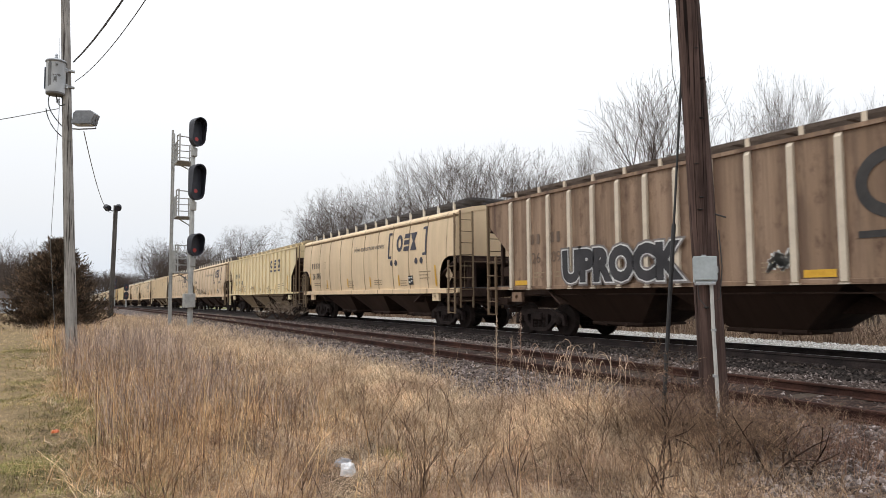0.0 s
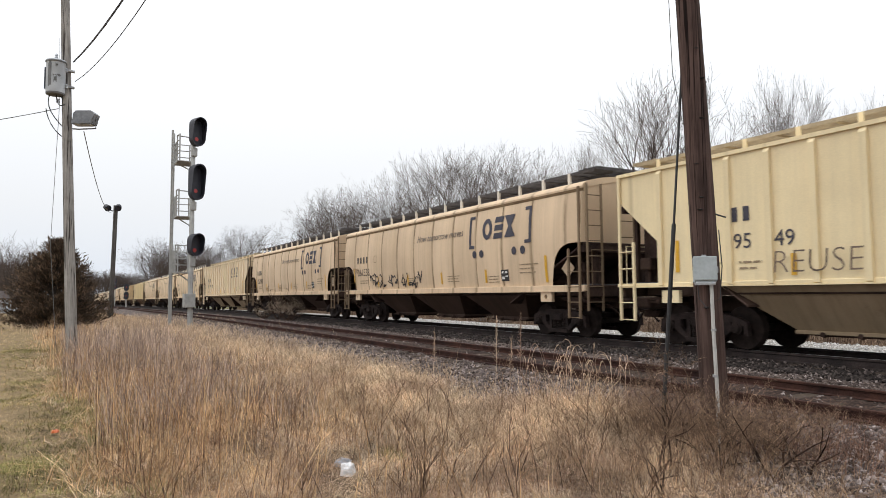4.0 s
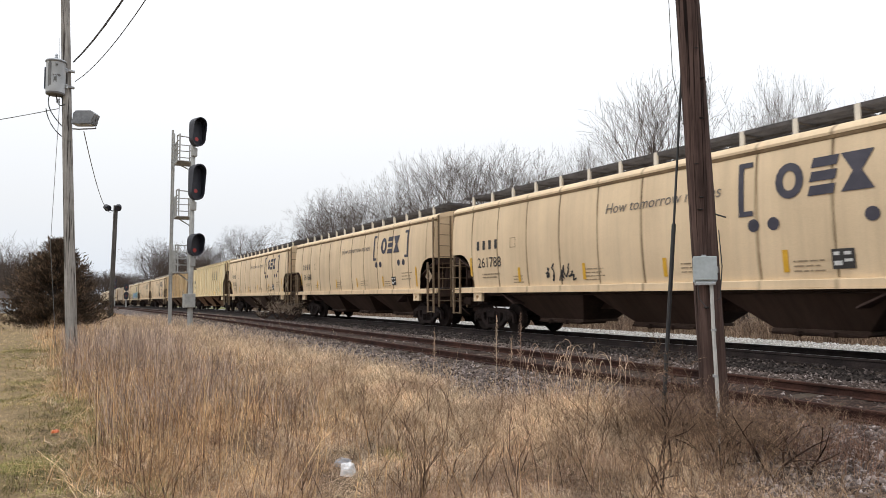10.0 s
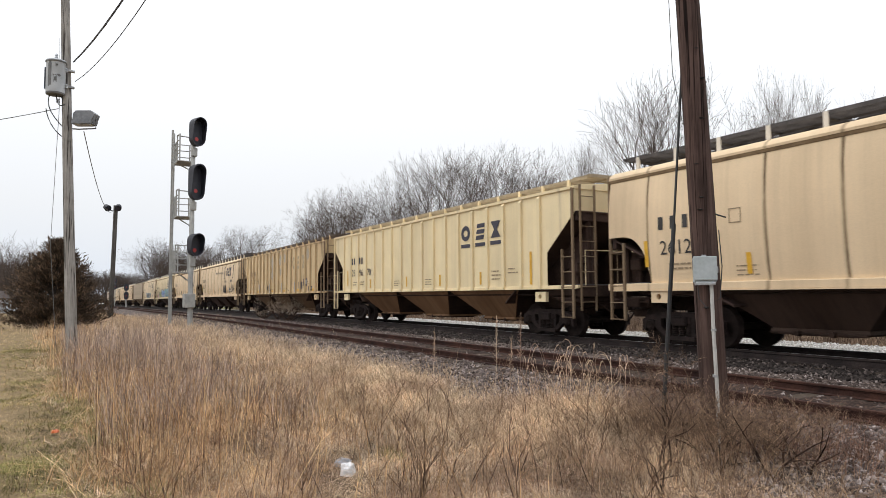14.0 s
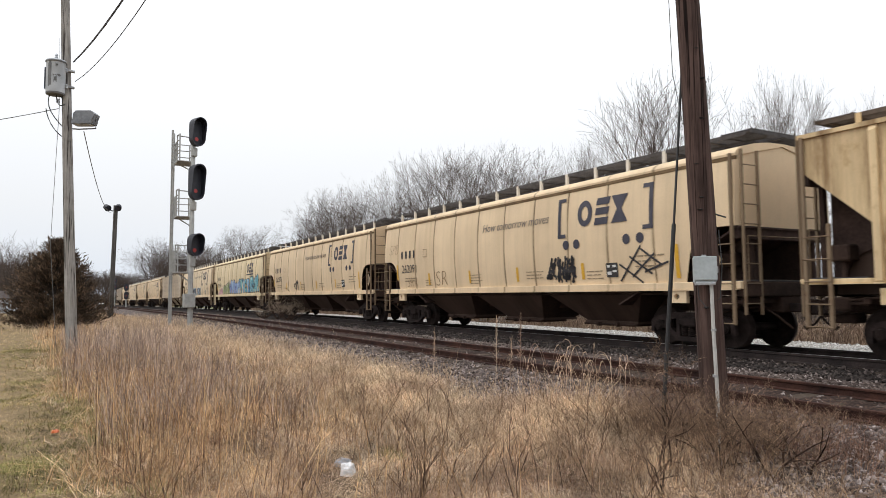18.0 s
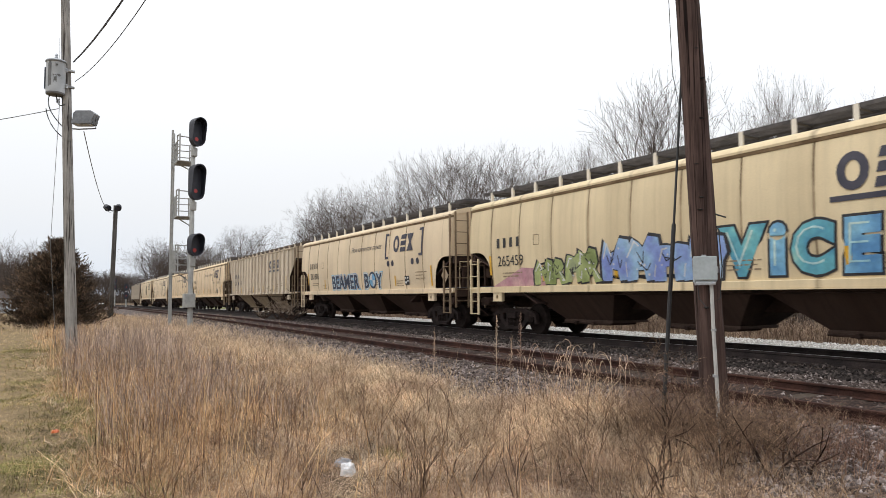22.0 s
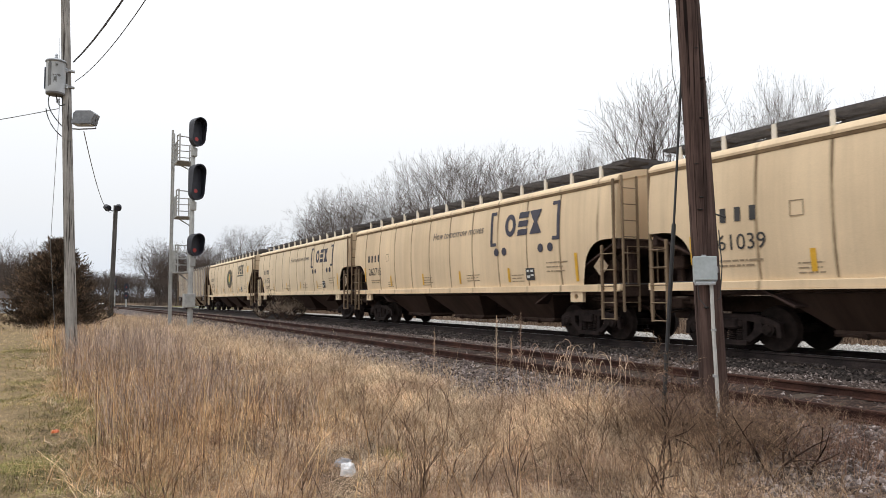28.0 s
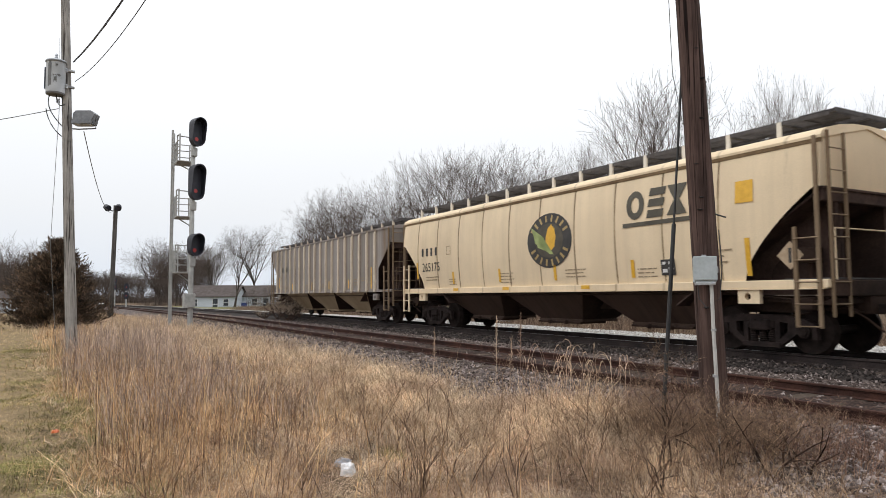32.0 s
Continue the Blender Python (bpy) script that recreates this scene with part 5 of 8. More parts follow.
    for k in range(4):
        s = Shape()
        q = [(1.55, 1.86)] + [(1.55 + 0.3 * math.cos(math.pi * (k / 2 + j / 12)), 1.86 + 0.28 * math.sin(math.pi * (k / 2 + j / 12))) for j in range(7)]
        patch(s, q, hw_round, 0.023)
        part("graffiti_fill", s, M["g_white" if k % 2 else "g_blue"], ring)
    flt(-112.80, "grey_cream", ["26", "00", "13"], "greyed cream ribbed covered hopper with rust marks", "hopper_cream", "rib_pale", "walk_brown")
    c = rnd(-131.75, "cream", "261039", "cream round-sided covered hopper, clean")
    rnd(-149.72, "cream", "262715", "cream round-sided covered hopper, clean sides")
    rnd(-167.48, "cream_pale", "261575", "pale cream round-sided covered hopper")
    c = rnd(-186.05, "cream_pale", "265175", "pale cream round-sided covered hopper with a round crop emblem", slogan=False, bracket=False, top=3.1, material=M["olive_ink"])
    s = Shape()
    rect(s, 6.72, 7.12, 2.98, 3.42, hw_round, 0.014)
    part("placard_board", s, M["amber"], c, "square amber board")
    for x in (-4.4, -1.4, 2.2):
        part("reflector", Shape().box(-0.16, 0.16, -0.006, 0.006, -0.045, 0.045, 0.002), M["amber"], c, "amber reflector on the sill", at=(x, -1.606, 1.37))
    s = Shape()
    disc(s, 0.75, 2.68, 0.98, hw_round, 0.013, 0.76, 28)
    e = part("emblem", s, M["black"], c, "dark round emblem")
    s = Shape()
    disc(s, 0.75, 2.68, 0.62, hw_round, 0.0145, 0.48, 28)
    part("emblem_field", s, M["olive_ink"], e, "olive inner field")
    s = Shape()
    patch(s, [(0.58, 2.42), (0.80, 2.36), (1.0, 2.5), (1.06, 2.75), (1.0, 3.0), (0.86, 3.12), (0.72, 3.02), (0.62, 2.75)], hw_round, 0.017)
    part("emblem_cob", s, M["amber"], e, "yellow cob")
    for k in range(4):
        s = Shape()
        patch(s, [(0.78 + 0.06 * k, 2.28), (0.62 - 0.12 * k, 2.42 + 0.03 * k), (0.16 - 0.05 * k, 2.62 + 0.13 * k), (0.10 - 0.05 * k, 2.80 + 0.10 * k), (0.5, 2.62 + 0.06 * k)], hw_round, 0.019 + 0.001 * k)
        part("emblem_leaf", s, M["g_green"], e, "green leaf")
    s = Shape()
    for k in range(20):
        a_ = 2 * math.pi * (k + 0.5) / 20
        if k in (0, 9, 10, 19):
            continue
        c_, n_ = math.cos(a_), math.sin(a_)
        stroke(s, [(0.75 + 0.70 * c_, 2.68 + 0.545 * n_), (0.75 + 0.88 * c_, 2.68 + 0.69 * n_)], 0.075, hw_round, 0.016)
    tagged(part("emblem_bar", s, M["gilt"], e, "gilt strokes round the rim"), kind="stuff")
    flt(-204.90, "grey_dirty", ["", "", ""], "dirty grey ribbed covered hopper with pale ends", "hopper_cream", "rib_pale", mark=False, ink="black")
    return cars


TRAIN = make_train()


def train_at(t):
    """Distance that the train has run at t seconds."""
    k = (t - 16.0) / 16.0
    surge = float(np.interp(t, [27, 28, 29, 30, 31, 32], [0.0, -0.08, -0.2, -0.08, 0.14, 0.2]))
    return surge + 175.77 * k - 2.795 * k ** 2 - 2.282 * k ** 3 - 0.366 * k ** 4


def motions():
    for u, car, ws in TRAIN:
        rows = []
        for t in range(0, 33):
            x = u + train_at(t)
            slope = float(dip(x + 6) - dip(x - 6)) / 12
            rows.append((float(t), pose(x, TRACK_FAR, RAIL_TOP + 0.004 + float(dip(x)), 0, -math.degrees(math.atan(slope)), 0)))
        walk(car, rows)
    # wheels roll at the speed of the train
    lead = {}
    for u, car, ws in TRAIN:
        for w in ws:
            key = w.location.x > 0
            if key not in lead:
                place = w.location.copy()
                rows = []
                for k in range(0, 961):
                    t = k / 30
                    rows.append((t, pose(place.x, place.y, place.z, 0, math.degrees((train_at(t) - train_at(0)) / 0.457) % 360, 0)))
                walk(w, rows)
                lead[key] = w
            else:
                first = lead[key].animation_data
                w.rotation_mode = "QUATERNION"
                w.animation_data_create()
                w.animation_data.action = first.action
                w.animation_data.action_slot = first.action_slot


# ---------- poles, wires and signals ----------
def wood(name, dark, light):
    m, nt, b = nodes_of(name)
    co = nt.nodes.new("ShaderNodeTexCoord").outputs["Object"]
    grain = noise_tex(nt, co, 14.0, 8.0, 0.7, stretch=(1.6, 1.6, 0.06))
    crack = noise_tex(nt, co, 9.0, 4.0, 0.6, stretch=(2.4, 2.4, 0.04))
    blot = noise_tex(nt, co, 1.6, 4.0)
    r = ramp(nt, [(0.3, dark), (0.7, light)])
    nt.links.new(grain.outputs["Fac"], r.inputs["Fac"])
    k = ramp(nt, [(0.38, (0.16, 0.15, 0.15)), (0.45, (1, 1, 1))])
    nt.links.new(crack.outputs["Fac"], k.inputs["Fac"])
    t = ramp(nt, [(0.3, (0.7, 0.7, 0.7)), (0.7, (1.2, 1.2, 1.2))])
    nt.links.new(blot.outputs["Fac"], t.inputs["Fac"])
    col = mixed(nt, 1.0, mixed(nt, 1.0, r.outputs["Color"], k.outputs["Color"], "MULTIPLY"), t.outputs["Color"], "MULTIPLY")
    nt.links.new(col, b.inputs["Base Color"])
    b.inputs["Roughness"].default_value, b.inputs["Specular IOR Level"].default_value = 0.9, 0.15
    bump(nt, b, grain.outputs["Fac"], 0.7, 0.02)
    return m


M["pole_grey"] = wood("weathered_grey_wood", (0.20, 0.185, 0.17), (0.42, 0.40, 0.375))
M["pole_brown"] = wood("creosoted_brown_wood", (0.024, 0.015, 0.013), (0.145, 0.094, 0.080))
M["pole_dark"] = wood("dark_lamp_post_wood", (0.06, 0.055, 0.05), (0.14, 0.13, 0.12))
M["cable"] = surface("black_cable", (0.015, 0.015, 0.016), (0.04, 0.04, 0.042), 0.6, 0, 5, 40, 0.1)
M["insul"] = surface("grey_wire", (0.10, 0.10, 0.10), (0.2, 0.2, 0.2), 0.6, 0, 5, 40, 0.1)
M["transformer"] = surface("pale_grey_enamel", (0.40, 0.43, 0.46), (0.58, 0.61, 0.64), 0.45, 0, 3, 30, 0.1, grain=0.3)
M["flood"] = surface("dull_grey_housing", (0.13, 0.14, 0.155), (0.24, 0.25, 0.27), 0.5, 0, 5, 40, 0.1)
M["rust_run"] = surface("dark_rust_runs", (0.06, 0.07, 0.09), (0.14, 0.15, 0.18), 0.7, 0, 4, 30, 0.2)
M["signal_black"] = surface("black_signal_enamel", (0.012, 0.013, 0.02), (0.03, 0.032, 0.045), 0.5, 0, 3, 30, 0.1, grain=0.3)
M["alu"] = surface("aluminium_paint", (0.29, 0.29, 0.28), (0.44, 0.44, 0.42), 0.55, 0.2, 3, 30, 0.1, grain=0.3)
M["boxgrey"] = surface("grey_utility_box", (0.32, 0.36, 0.37), (0.44, 0.48, 0.49), 0.5, 0, 5, 40, 0.1, grain=0.3)
M["pvc"] = surface("pale_conduit", (0.42, 0.41, 0.39), (0.58, 0.57, 0.54), 0.5, 0, 6, 50, 0.1, grain=0.3)
lens, nt_, b_ = nodes_of("red_signal_lens")
b_.inputs["Base Color"].default_value = (0.25, 0.02, 0.02, 1)
b_.inputs["Emission Color"].default_value, b_.inputs["Emission Strength"].default_value = (1.0, 0.12, 0.10, 1), 0.07
b_.inputs["Roughness"].default_value = 0.3
M["lens"] = lens


def sag(a, b, drop, n=14):
    a, b = Vector(a), Vector(b)
    return [a.lerp(b, k / n) - Vector((0, 0, 4 * drop * (k / n) * (1 - k / n))) for k in range(n + 1)]


def pole_shape(foot, top, r0, r1, seed, n=18, rings=26):
    """A tapered, slightly crooked and checked wooden pole."""
    rng = random.Random(seed)
    foot, top = Vector(foot), Vector(top)
    s, vs, fs = Shape(), [], []
    ph = rng.uniform(0, 6)
    for i in range(rings + 1):
        u = i / rings
        c = foot.lerp(top, u) + Vector((0.012 * math.sin(3 * u + ph), 0.012 * math.cos(4 * u + ph), 0))
        for j in range(n):
            a = 2 * math.pi * j / n
            r = (r0 + (r1 - r0) * u) * (1 + 0.02 * math.sin(3 * a + ph) + (-0.06 if j in (2, 9, 13) and 0.1 < u < 0.95 else 0) + rng.uniform(-0.008, 0.008))
            vs.append(c + Vector((math.cos(a) * r, math.sin(a) * r, 0)))
    for i in range(rings):
        fs += [(i * n + j, i * n + (j + 1) % n, i * n + n + (j + 1) % n, i * n + n + j) for j in range(n)]
    fs += [tuple(range(n - 1, -1, -1)), tuple(range(rings * n, rings * n + n))]
    return s.add(vs, fs)


def thing(name, label, category, at=(0, 0, 0), group=""):
    ob = tagged(new(name), label, category, group)
    ob.location = at
    return ob


def utility_pole():
    g = float(lie(-22.83, 0.22))
    p = thing("utility_pole", "weathered grey wooden utility pole with a transformer and cables", "utility pole", (-22.83, 0.22, g))
    part("post", pole_shape((0, 0.03, -0.3), (-0.30, -0.52, 12.5), 0.165, 0.115, 4), M["pole_grey"], p, "weathered grey wooden post", True)
    t = part("transformer", Shape().lathe([(-0.52, 0.18), (-0.5, 0.25), (-0.45, 0.262), (0.40, 0.262), (0.43, 0.28), (0.47, 0.28), (0.5, 0.25), (0.54, 0.12)], 20, "z"), M["transformer"], p,
             "pale grey oil transformer can", True, at=(-0.10, -0.62, 8.22))
    for z in (0.2, -0.3):
        part("hanger", Shape().box(-0.06, 0.06, 0.2, 0.5, z, z + 0.06, 0.01), M["steel"], t)
    part("bushing", Shape().lathe([(0.52, 0.05), (0.58, 0.03), (0.60, 0.055), (0.64, 0.03), (0.66, 0.05), (0.72, 0.02)], 10, "z", (-0.02, 0.0, 0)), M["transformer"], t, "porcelain bushing", True)
    for a in (-2.2, -1.6, -2.9):
        part("cooling_fin", Shape().box(-0.02, 0.02, -0.03, 0.03, -0.4, 0.25, 0.008), M["rust_run"], t, "dark stained fin", at=(0.27 * math.cos(a), 0.27 * math.sin(a), 0))
    for a0, a1, z0, z1 in ((-0.85, -0.45, -0.34, 0.34), (-0.72, -0.5, 0.3, 0.42), (-0.05, 0.2, 0.26, 0.34), (-0.3, 0.5, -0.02, 0.01), (-0.2, 0.1, -0.2, -0.05)):
        s = Shape()
        n = 6
        rough = lambda k, m: z0 + (z1 - z0) * m + 0.03 * math.sin(5.1 * k + 9 * m + a0 * 7)
        s.add([(0.2665 * math.cos(a0 + (a1 - a0) * k / n), 0.2665 * math.sin(a0 + (a1 - a0) * k / n), rough(k, m)) for k in range(n + 1) for m in (0, 1)],
              [(2 * k, 2 * k + 2, 2 * k + 3, 2 * k + 1) for k in range(n)])
        part("rust_patch", s, M["insul"], t, "dark bare patch on the can")
    part("bottom_rim", Shape().lathe([(-0.56, 0.2), (-0.55, 0.25), (-0.5, 0.262), (-0.49, 0.24)], 20, "z"), M["insul"], t, "dark lower rim", True)
    part("lid_rim", Shape().lathe([(0.41, 0.27), (0.42, 0.288), (0.45, 0.288), (0.46, 0.27)], 20, "z"), M["insul"], t, "dark lid clamp", True)
    for k, (dx, dy, z) in enumerate(((0.2, -0.1, 8.45), (0.2, -0.08, 7.95), (0.16, -0.3, 7.5))):
        part("insulator", Shape().lathe([(-0.06, 0.03), (-0.04, 0.05), (0, 0.03), (0.04, 0.05), (0.06, 0.03)], 10, "z"), M["transformer"], p, "spool insulator", True, at=(dx - 0.25, dy - 0.25, z))
    for a, b, c in (((-0.1, -0.75, 7.7), (-0.15, -0.95, 7.2), (-0.12, -0.25, 6.6)), ((-0.1, -0.6, 7.7), (0.1, -0.55, 7.1), (-0.1, -0.3, 7.5)), ((-0.12, -0.5, 7.68), (-0.05, -0.2, 7.2), (-0.15, -0.28, 8.0)),
                    ((-0.2, -0.85, 7.25), (-0.3, -0.75, 6.6), (-0.1, -0.2, 6.3))):
        pts = [Vector(a) * (1 - u) ** 2 + Vector(b) * 2 * u * (1 - u) + Vector(c) * u * u for u in (k / 8 for k in range(9))]
        part("jumper_cable", Shape().tube(pts, 0.014, 6), M["cable"], p, "drooping black jumper")
    part("ground_wire", Shape().tube([(-0.34, -0.55, 9.5), (-0.24, -0.50, 7.5), (-0.28, -0.62, 3.2), (-0.2, -0.4, 0.2)], 0.008, 5), M["insul"], p)
    f = part("floodlight", Shape().prism([(-0.32, -0.10), (-0.29, 0.12), (-0.22, 0.20), (0.22, 0.20), (0.34, 0.10), (0.27, -0.08)], -0.17, 0.17), M["flood"], p, "dark grey floodlight housing", at=(0.22, 0.20, 6.98))
    f.rotation_euler = (0, 0, math.pi / 2 - YAW)
    part("floodlight_rim", Shape().prism([(-0.34, -0.20), (-0.335, -0.09), (0.275, -0.07), (0.24, -0.19)], -0.19, 0.19), M["flood"], f, "lens rim")
    part("floodlight_lens", Shape().box(-0.28, 0.2, -0.15, 0.15, -0.215, -0.198), M["transformer"], f)
    part("bracket", Shape().tube([(-0.42, 0.05, -0.30), (-0.2, 0.0, -0.33), (0.31, 0.0, -0.31), (0.31, 0.0, -0.02)], 0.022, 6), M["insul"], f, "steel yoke")
    return p


utility_pole()


def wire(label, pts, r, mat="cable"):
    o = thing("overhead_wire", label, "wire", tuple(pts[0]))
    part("strand", Shape().tube([Vector(p) - Vector(pts[0]) for p in pts], r, 5), M[mat], o)


wire("thick twisted black service cable hung from the pole", sag((-22.92, 0.05, 8.74), (0.0, 3.0, 9.5), 1.0), 0.022)
wire("thin slack wire hung from the pole", sag((-22.88, 0.11, 8.13), (0.0, 2.9, 9.0), 1.2), 0.010)
wire("thin wire running off from the pole", sag((-23.1, -0.3, 7.3), (-27.0, -9.0, 6.2), 0.3), 0.012, "insul")
wire("slack wire between the pole and the lamp post", sag((-22.75, 0.38, 6.6), (-55.5, 3.05, 8.1), 1.0), 0.014, "insul")


def lamp_post():
    g = float(lie(-55.66, 3.03))
    p = thing("lamp_post", "dark wooden lamp post with two floodlights", "lamp post", (-55.66, 3.03, g))
    part("post", pole_shape((0, 0, -0.2), (0.06, 0.14, 8.5), 0.17, 0.15, 9), M["pole_dark"], p, "dark wooden post", True)
    for dx, dy, tilt in ((-0.25, -0.42, 0.5), (0.2, 0.32, -0.2)):
        f = part("floodlight", Shape().lathe([(-0.22, 0.1), (-0.18, 0.2), (0.16, 0.25), (0.2, 0.24)], 14, "x"), M["signal_black"], p, "black round floodlight", True, at=(dx, dy, 8.35))
        f.rotation_euler = (0, 0.5, tilt)
        part("bracket", Shape().tube([(0, 0, 8.1), (dx * 0.7, dy * 0.7, 8.12), (dx, dy, 8.3)], 0.03, 6), M["signal_black"], p)
    return p


lamp_post()


def oblong(w, h, n=10):
    ring = [(w * math.cos(math.pi * k / n), h - w + w * math.sin(math.pi * k / n)) for k in range(n + 1)]
    return ring + [(-w * math.cos(math.pi * k / n), -(h - w) - w * math.sin(math.pi * k / n)) for k in range(n + 1)]


def signal_head(w=0.39, h=0.68):
    """Oblong black face plate of a signal head."""
    return Shape().prism(oblong(w, h), -0.03, 0.05)


def signal_cowl(w, h):
    """A deep hood round the whole face, longest at the top."""
    s = Shape()
    ring = oblong(w, h)
    n = len(ring)
    reach = lambda z: 0.36 + 0.12 * z / h
    for k in (1.0, 0.93):
        s.v += [(x * k, -0.02, z * k) for x, z in ring] + [(x * k, -reach(z), z * k) for x, z in ring]
    for j in range(n):
        i = (j + 1) % n
        s.f += [(j, i, n + i, n + j), (2 * n + j, 3 * n + j, 3 * n + i, 2 * n + i), (n + j, n + i, 3 * n + i, 3 * n + j)]
    return s


def signal_mast():
    p = thing("railway_signal", "tall aluminium railway signal mast with three black heads", "railway signal", (-35.89, 5.55, 0.1))
    part("mast", Shape().lathe([(-0.15, 0.2), (0.05, 0.2), (0.07, 0.13), (10.35, 0.11), (10.4, 0.08)], 14, "z"), M["alu"], p, "round aluminium mast", True)
    part("base_cabinet", Shape().box(-0.3, 0.3, -0.34, 0.2, 0.95, 1.65, 0.03), M["alu"], p, "small grey case on the mast")
    part("ladder_rail", Shape().box(-0.05, 0.05, -0.05, 0.05, 0.0, 10.25, 0.01), M["alu"], p, "upright ladder rail", at=(-1.66, -0.78, 0.05))
    part("ladder_rail", Shape().box(-0.04, 0.04, -0.04, 0.04, 0.0, 10.0, 0.01), M["alu"], p, at=(-1.34, -0.74, 0.05))
    for k in range(32):
        part("rung", kept("signal_rung", M["alu"], lambda: Shape().tube([(-0.17, -0.02, 0), (0.17, 0.02, 0)], 0.014, 5)), None, p, at=(-1.5, -0.76, 0.5 + 0.3 * k))
    for z, dz, half_h in ((9.87, 8.37, 0.72), (7.29, 5.53, 0.90), (4.10, 2.70, 0.56)):
        hd = part("signal_head", signal_head(0.36, half_h), M["signal_black"], p, "black oblong signal face", at=(0.14, 0.10, z))
        hd.rotation_euler = (0, 0, math.pi / 2 + 0.42)
        part("signal_cowl", signal_cowl(0.37, half_h + 0.01), M["signal_black"], hd, "deep black hood round the face")
        part("signal_lens", kept("signal_lens", M["lens"], lambda: Shape().lathe([(-0.012, 0.1), (0, 0.105)], 16, "y")), None, hd, "lit red lens", at=(0.02, -0.04, -half_h * 0.48))
        part("head_clamp", Shape().box(-0.16, 0.16, -0.14, 0.14, -0.22, 0.22, 0.03), M["alu"], p, at=(0.08, 0.04, z - half_h - 0.30))
        pf = part("service_platform", Shape().box(-1.45, -0.05, -0.72, 0.1, 0.0, 0.05, 0.01), M["alu"], p, "grated service platform", at=(0, 0, dz))
        part("brace", Shape().tube([(-1.2, -0.45, 0.0), (-0.1, -0.05, -0.45)], 0.03, 6), M["alu"], pf)
        for x, y, hh in ((-1.4, -0.68, 1.1), (-1.0, -0.68, 1.1), (-0.6, -0.68, 1.38), (-0.15, -0.62, 1.38), (-1.4, 0.05, 1.1), (-0.8, 0.05, 1.38)):
            part("guard_post", kept("guard_post%.2f" % hh, M["alu"], lambda: Shape().box(-0.03, 0.03, -0.03, 0.03, 0, hh)), None, pf, at=(x, y, 0.05))
        for zz in (0.45, 0.8, 1.12):
            part("guard_rail", Shape().tube([(-0.15, -0.62, zz), (-0.6, -0.68, zz), (-1.4, -0.68, zz), (-1.4, 0.05, zz), (-0.8, 0.05, zz)], 0.026, 6), M["alu"], pf)
        part("guard_rail", Shape().tube([(-0.15, -0.62, 1.42), (-0.6, -0.68, 1.42), (-0.8, 0.05, 1.42)], 0.03, 6), M["alu"], pf)
    return p


signal_mast()


def near_pole():
    p = thing("wooden_pole", "dark creosoted wooden pole with a grey box and a conduit", "utility pole", (-4.46, 5.54, 0.1))
    part("post", pole_shape((0, 0, -0.3), (-0.13, -0.24, 7.4), 0.135, 0.10, 2, 24, 40), M["pole_brown"], p, "dark brown checked timber post", True)
    b = part("utility_box", Shape().box(-0.10, 0.10, -0.05, 0.05, -0.12, 0.12, 0.008), M["boxgrey"], p, "grey metal utility box", at=(0.085, -0.215, 1.72))
    b.rotation_euler = (0, 0, radians(48))
    part("box_lid", Shape().box(-0.107, 0.107, -0.062, -0.048, -0.10, 0.128, 0.006), M["boxgrey"], b)
    part("latch", Shape().box(0.1, 0.118, -0.05, -0.02, -0.03, 0.03, 0.003), M["steel"], b)
    part("hanger_tab", Shape().box(-0.02, 0.02, 0.0, 0.02, 0.12, 0.145), M["steel"], b)
    part("box_flange", Shape().box(-0.09, 0.09, -0.06, 0.03, -0.145, -0.118, 0.004), M["steel"], b)
    part("conduit", Shape().tube([(0.135, -0.185, 1.58), (0.138, -0.18, 1.1), (0.14, -0.16, 0.6), (0.15, -0.17, -0.05)], 0.017, 8), M["pvc"], p, "pale plastic conduit", True)
    for z in (1.15, 0.72):
        part("conduit_strap", Shape().lathe([(-0.012, 0.024), (0.012, 0.024)], 8, "z", (0.138, -0.178, z)), M["steel"], p)
    part("loose_cable", Shape().tube([Vector((0.17, -0.10, 2.1)), Vector((0.21, -0.12, 1.75)), Vector((0.2, -0.15, 1.45)), Vector((0.1, -0.22, 1.36)), Vector((0.0, -0.2, 1.45)), Vector((-0.02, -0.19, 1.6))], 0.005, 5), M["cable"], p)
    part("steel_spike", Shape().tube([(0.06, 0.0, 2.27), (0.22, -0.06, 2.22)], 0.008, 6), M["cable"], p)
    for a, z in ((-0.9, 2.42), (-1.0, 2.30), (-0.7, 3.2), (-1.2, 2.75), (-0.5, 3.6), (-1.0, 3.9), (-0.8, 1.35)):
        part("knot", Shape().lathe([(0, 0.012), (0.012, 0.03), (0.016, 0.012)], 8, "z", (0, 0, 0)), M["cable"], p, "dark knot", at=(0.115 * math.cos(a) - 0.035, 0.115 * math.sin(a) - 0.075, z))
    return p


near_pole()
gw = thing("guy_wire", "black plastic sleeved guy cable beside the pole", "guy wire", (-4.95, 5.31, 0.1))
part("sleeve", Shape().tube([(0, 0, 0), (0.21, 0.03, 2.2)], 0.021, 8), M["cable"], gw, "thick black sleeve", True)
part("strand", Shape().tube([(0.21, 0.03, 2.2), (0.395, 0.055, 4.2), (0.5, 0.07, 5.2)], 0.012, 6), M["cable"], gw)
wire("thin wire hanging by the wooden pole", [(-4.63, 5.24, 7.0), (-4.63, 5.24, 4.55), (-4.62, 5.25, 3.8), (-4.57, 5.31, 3.3)], 0.004, "insul")

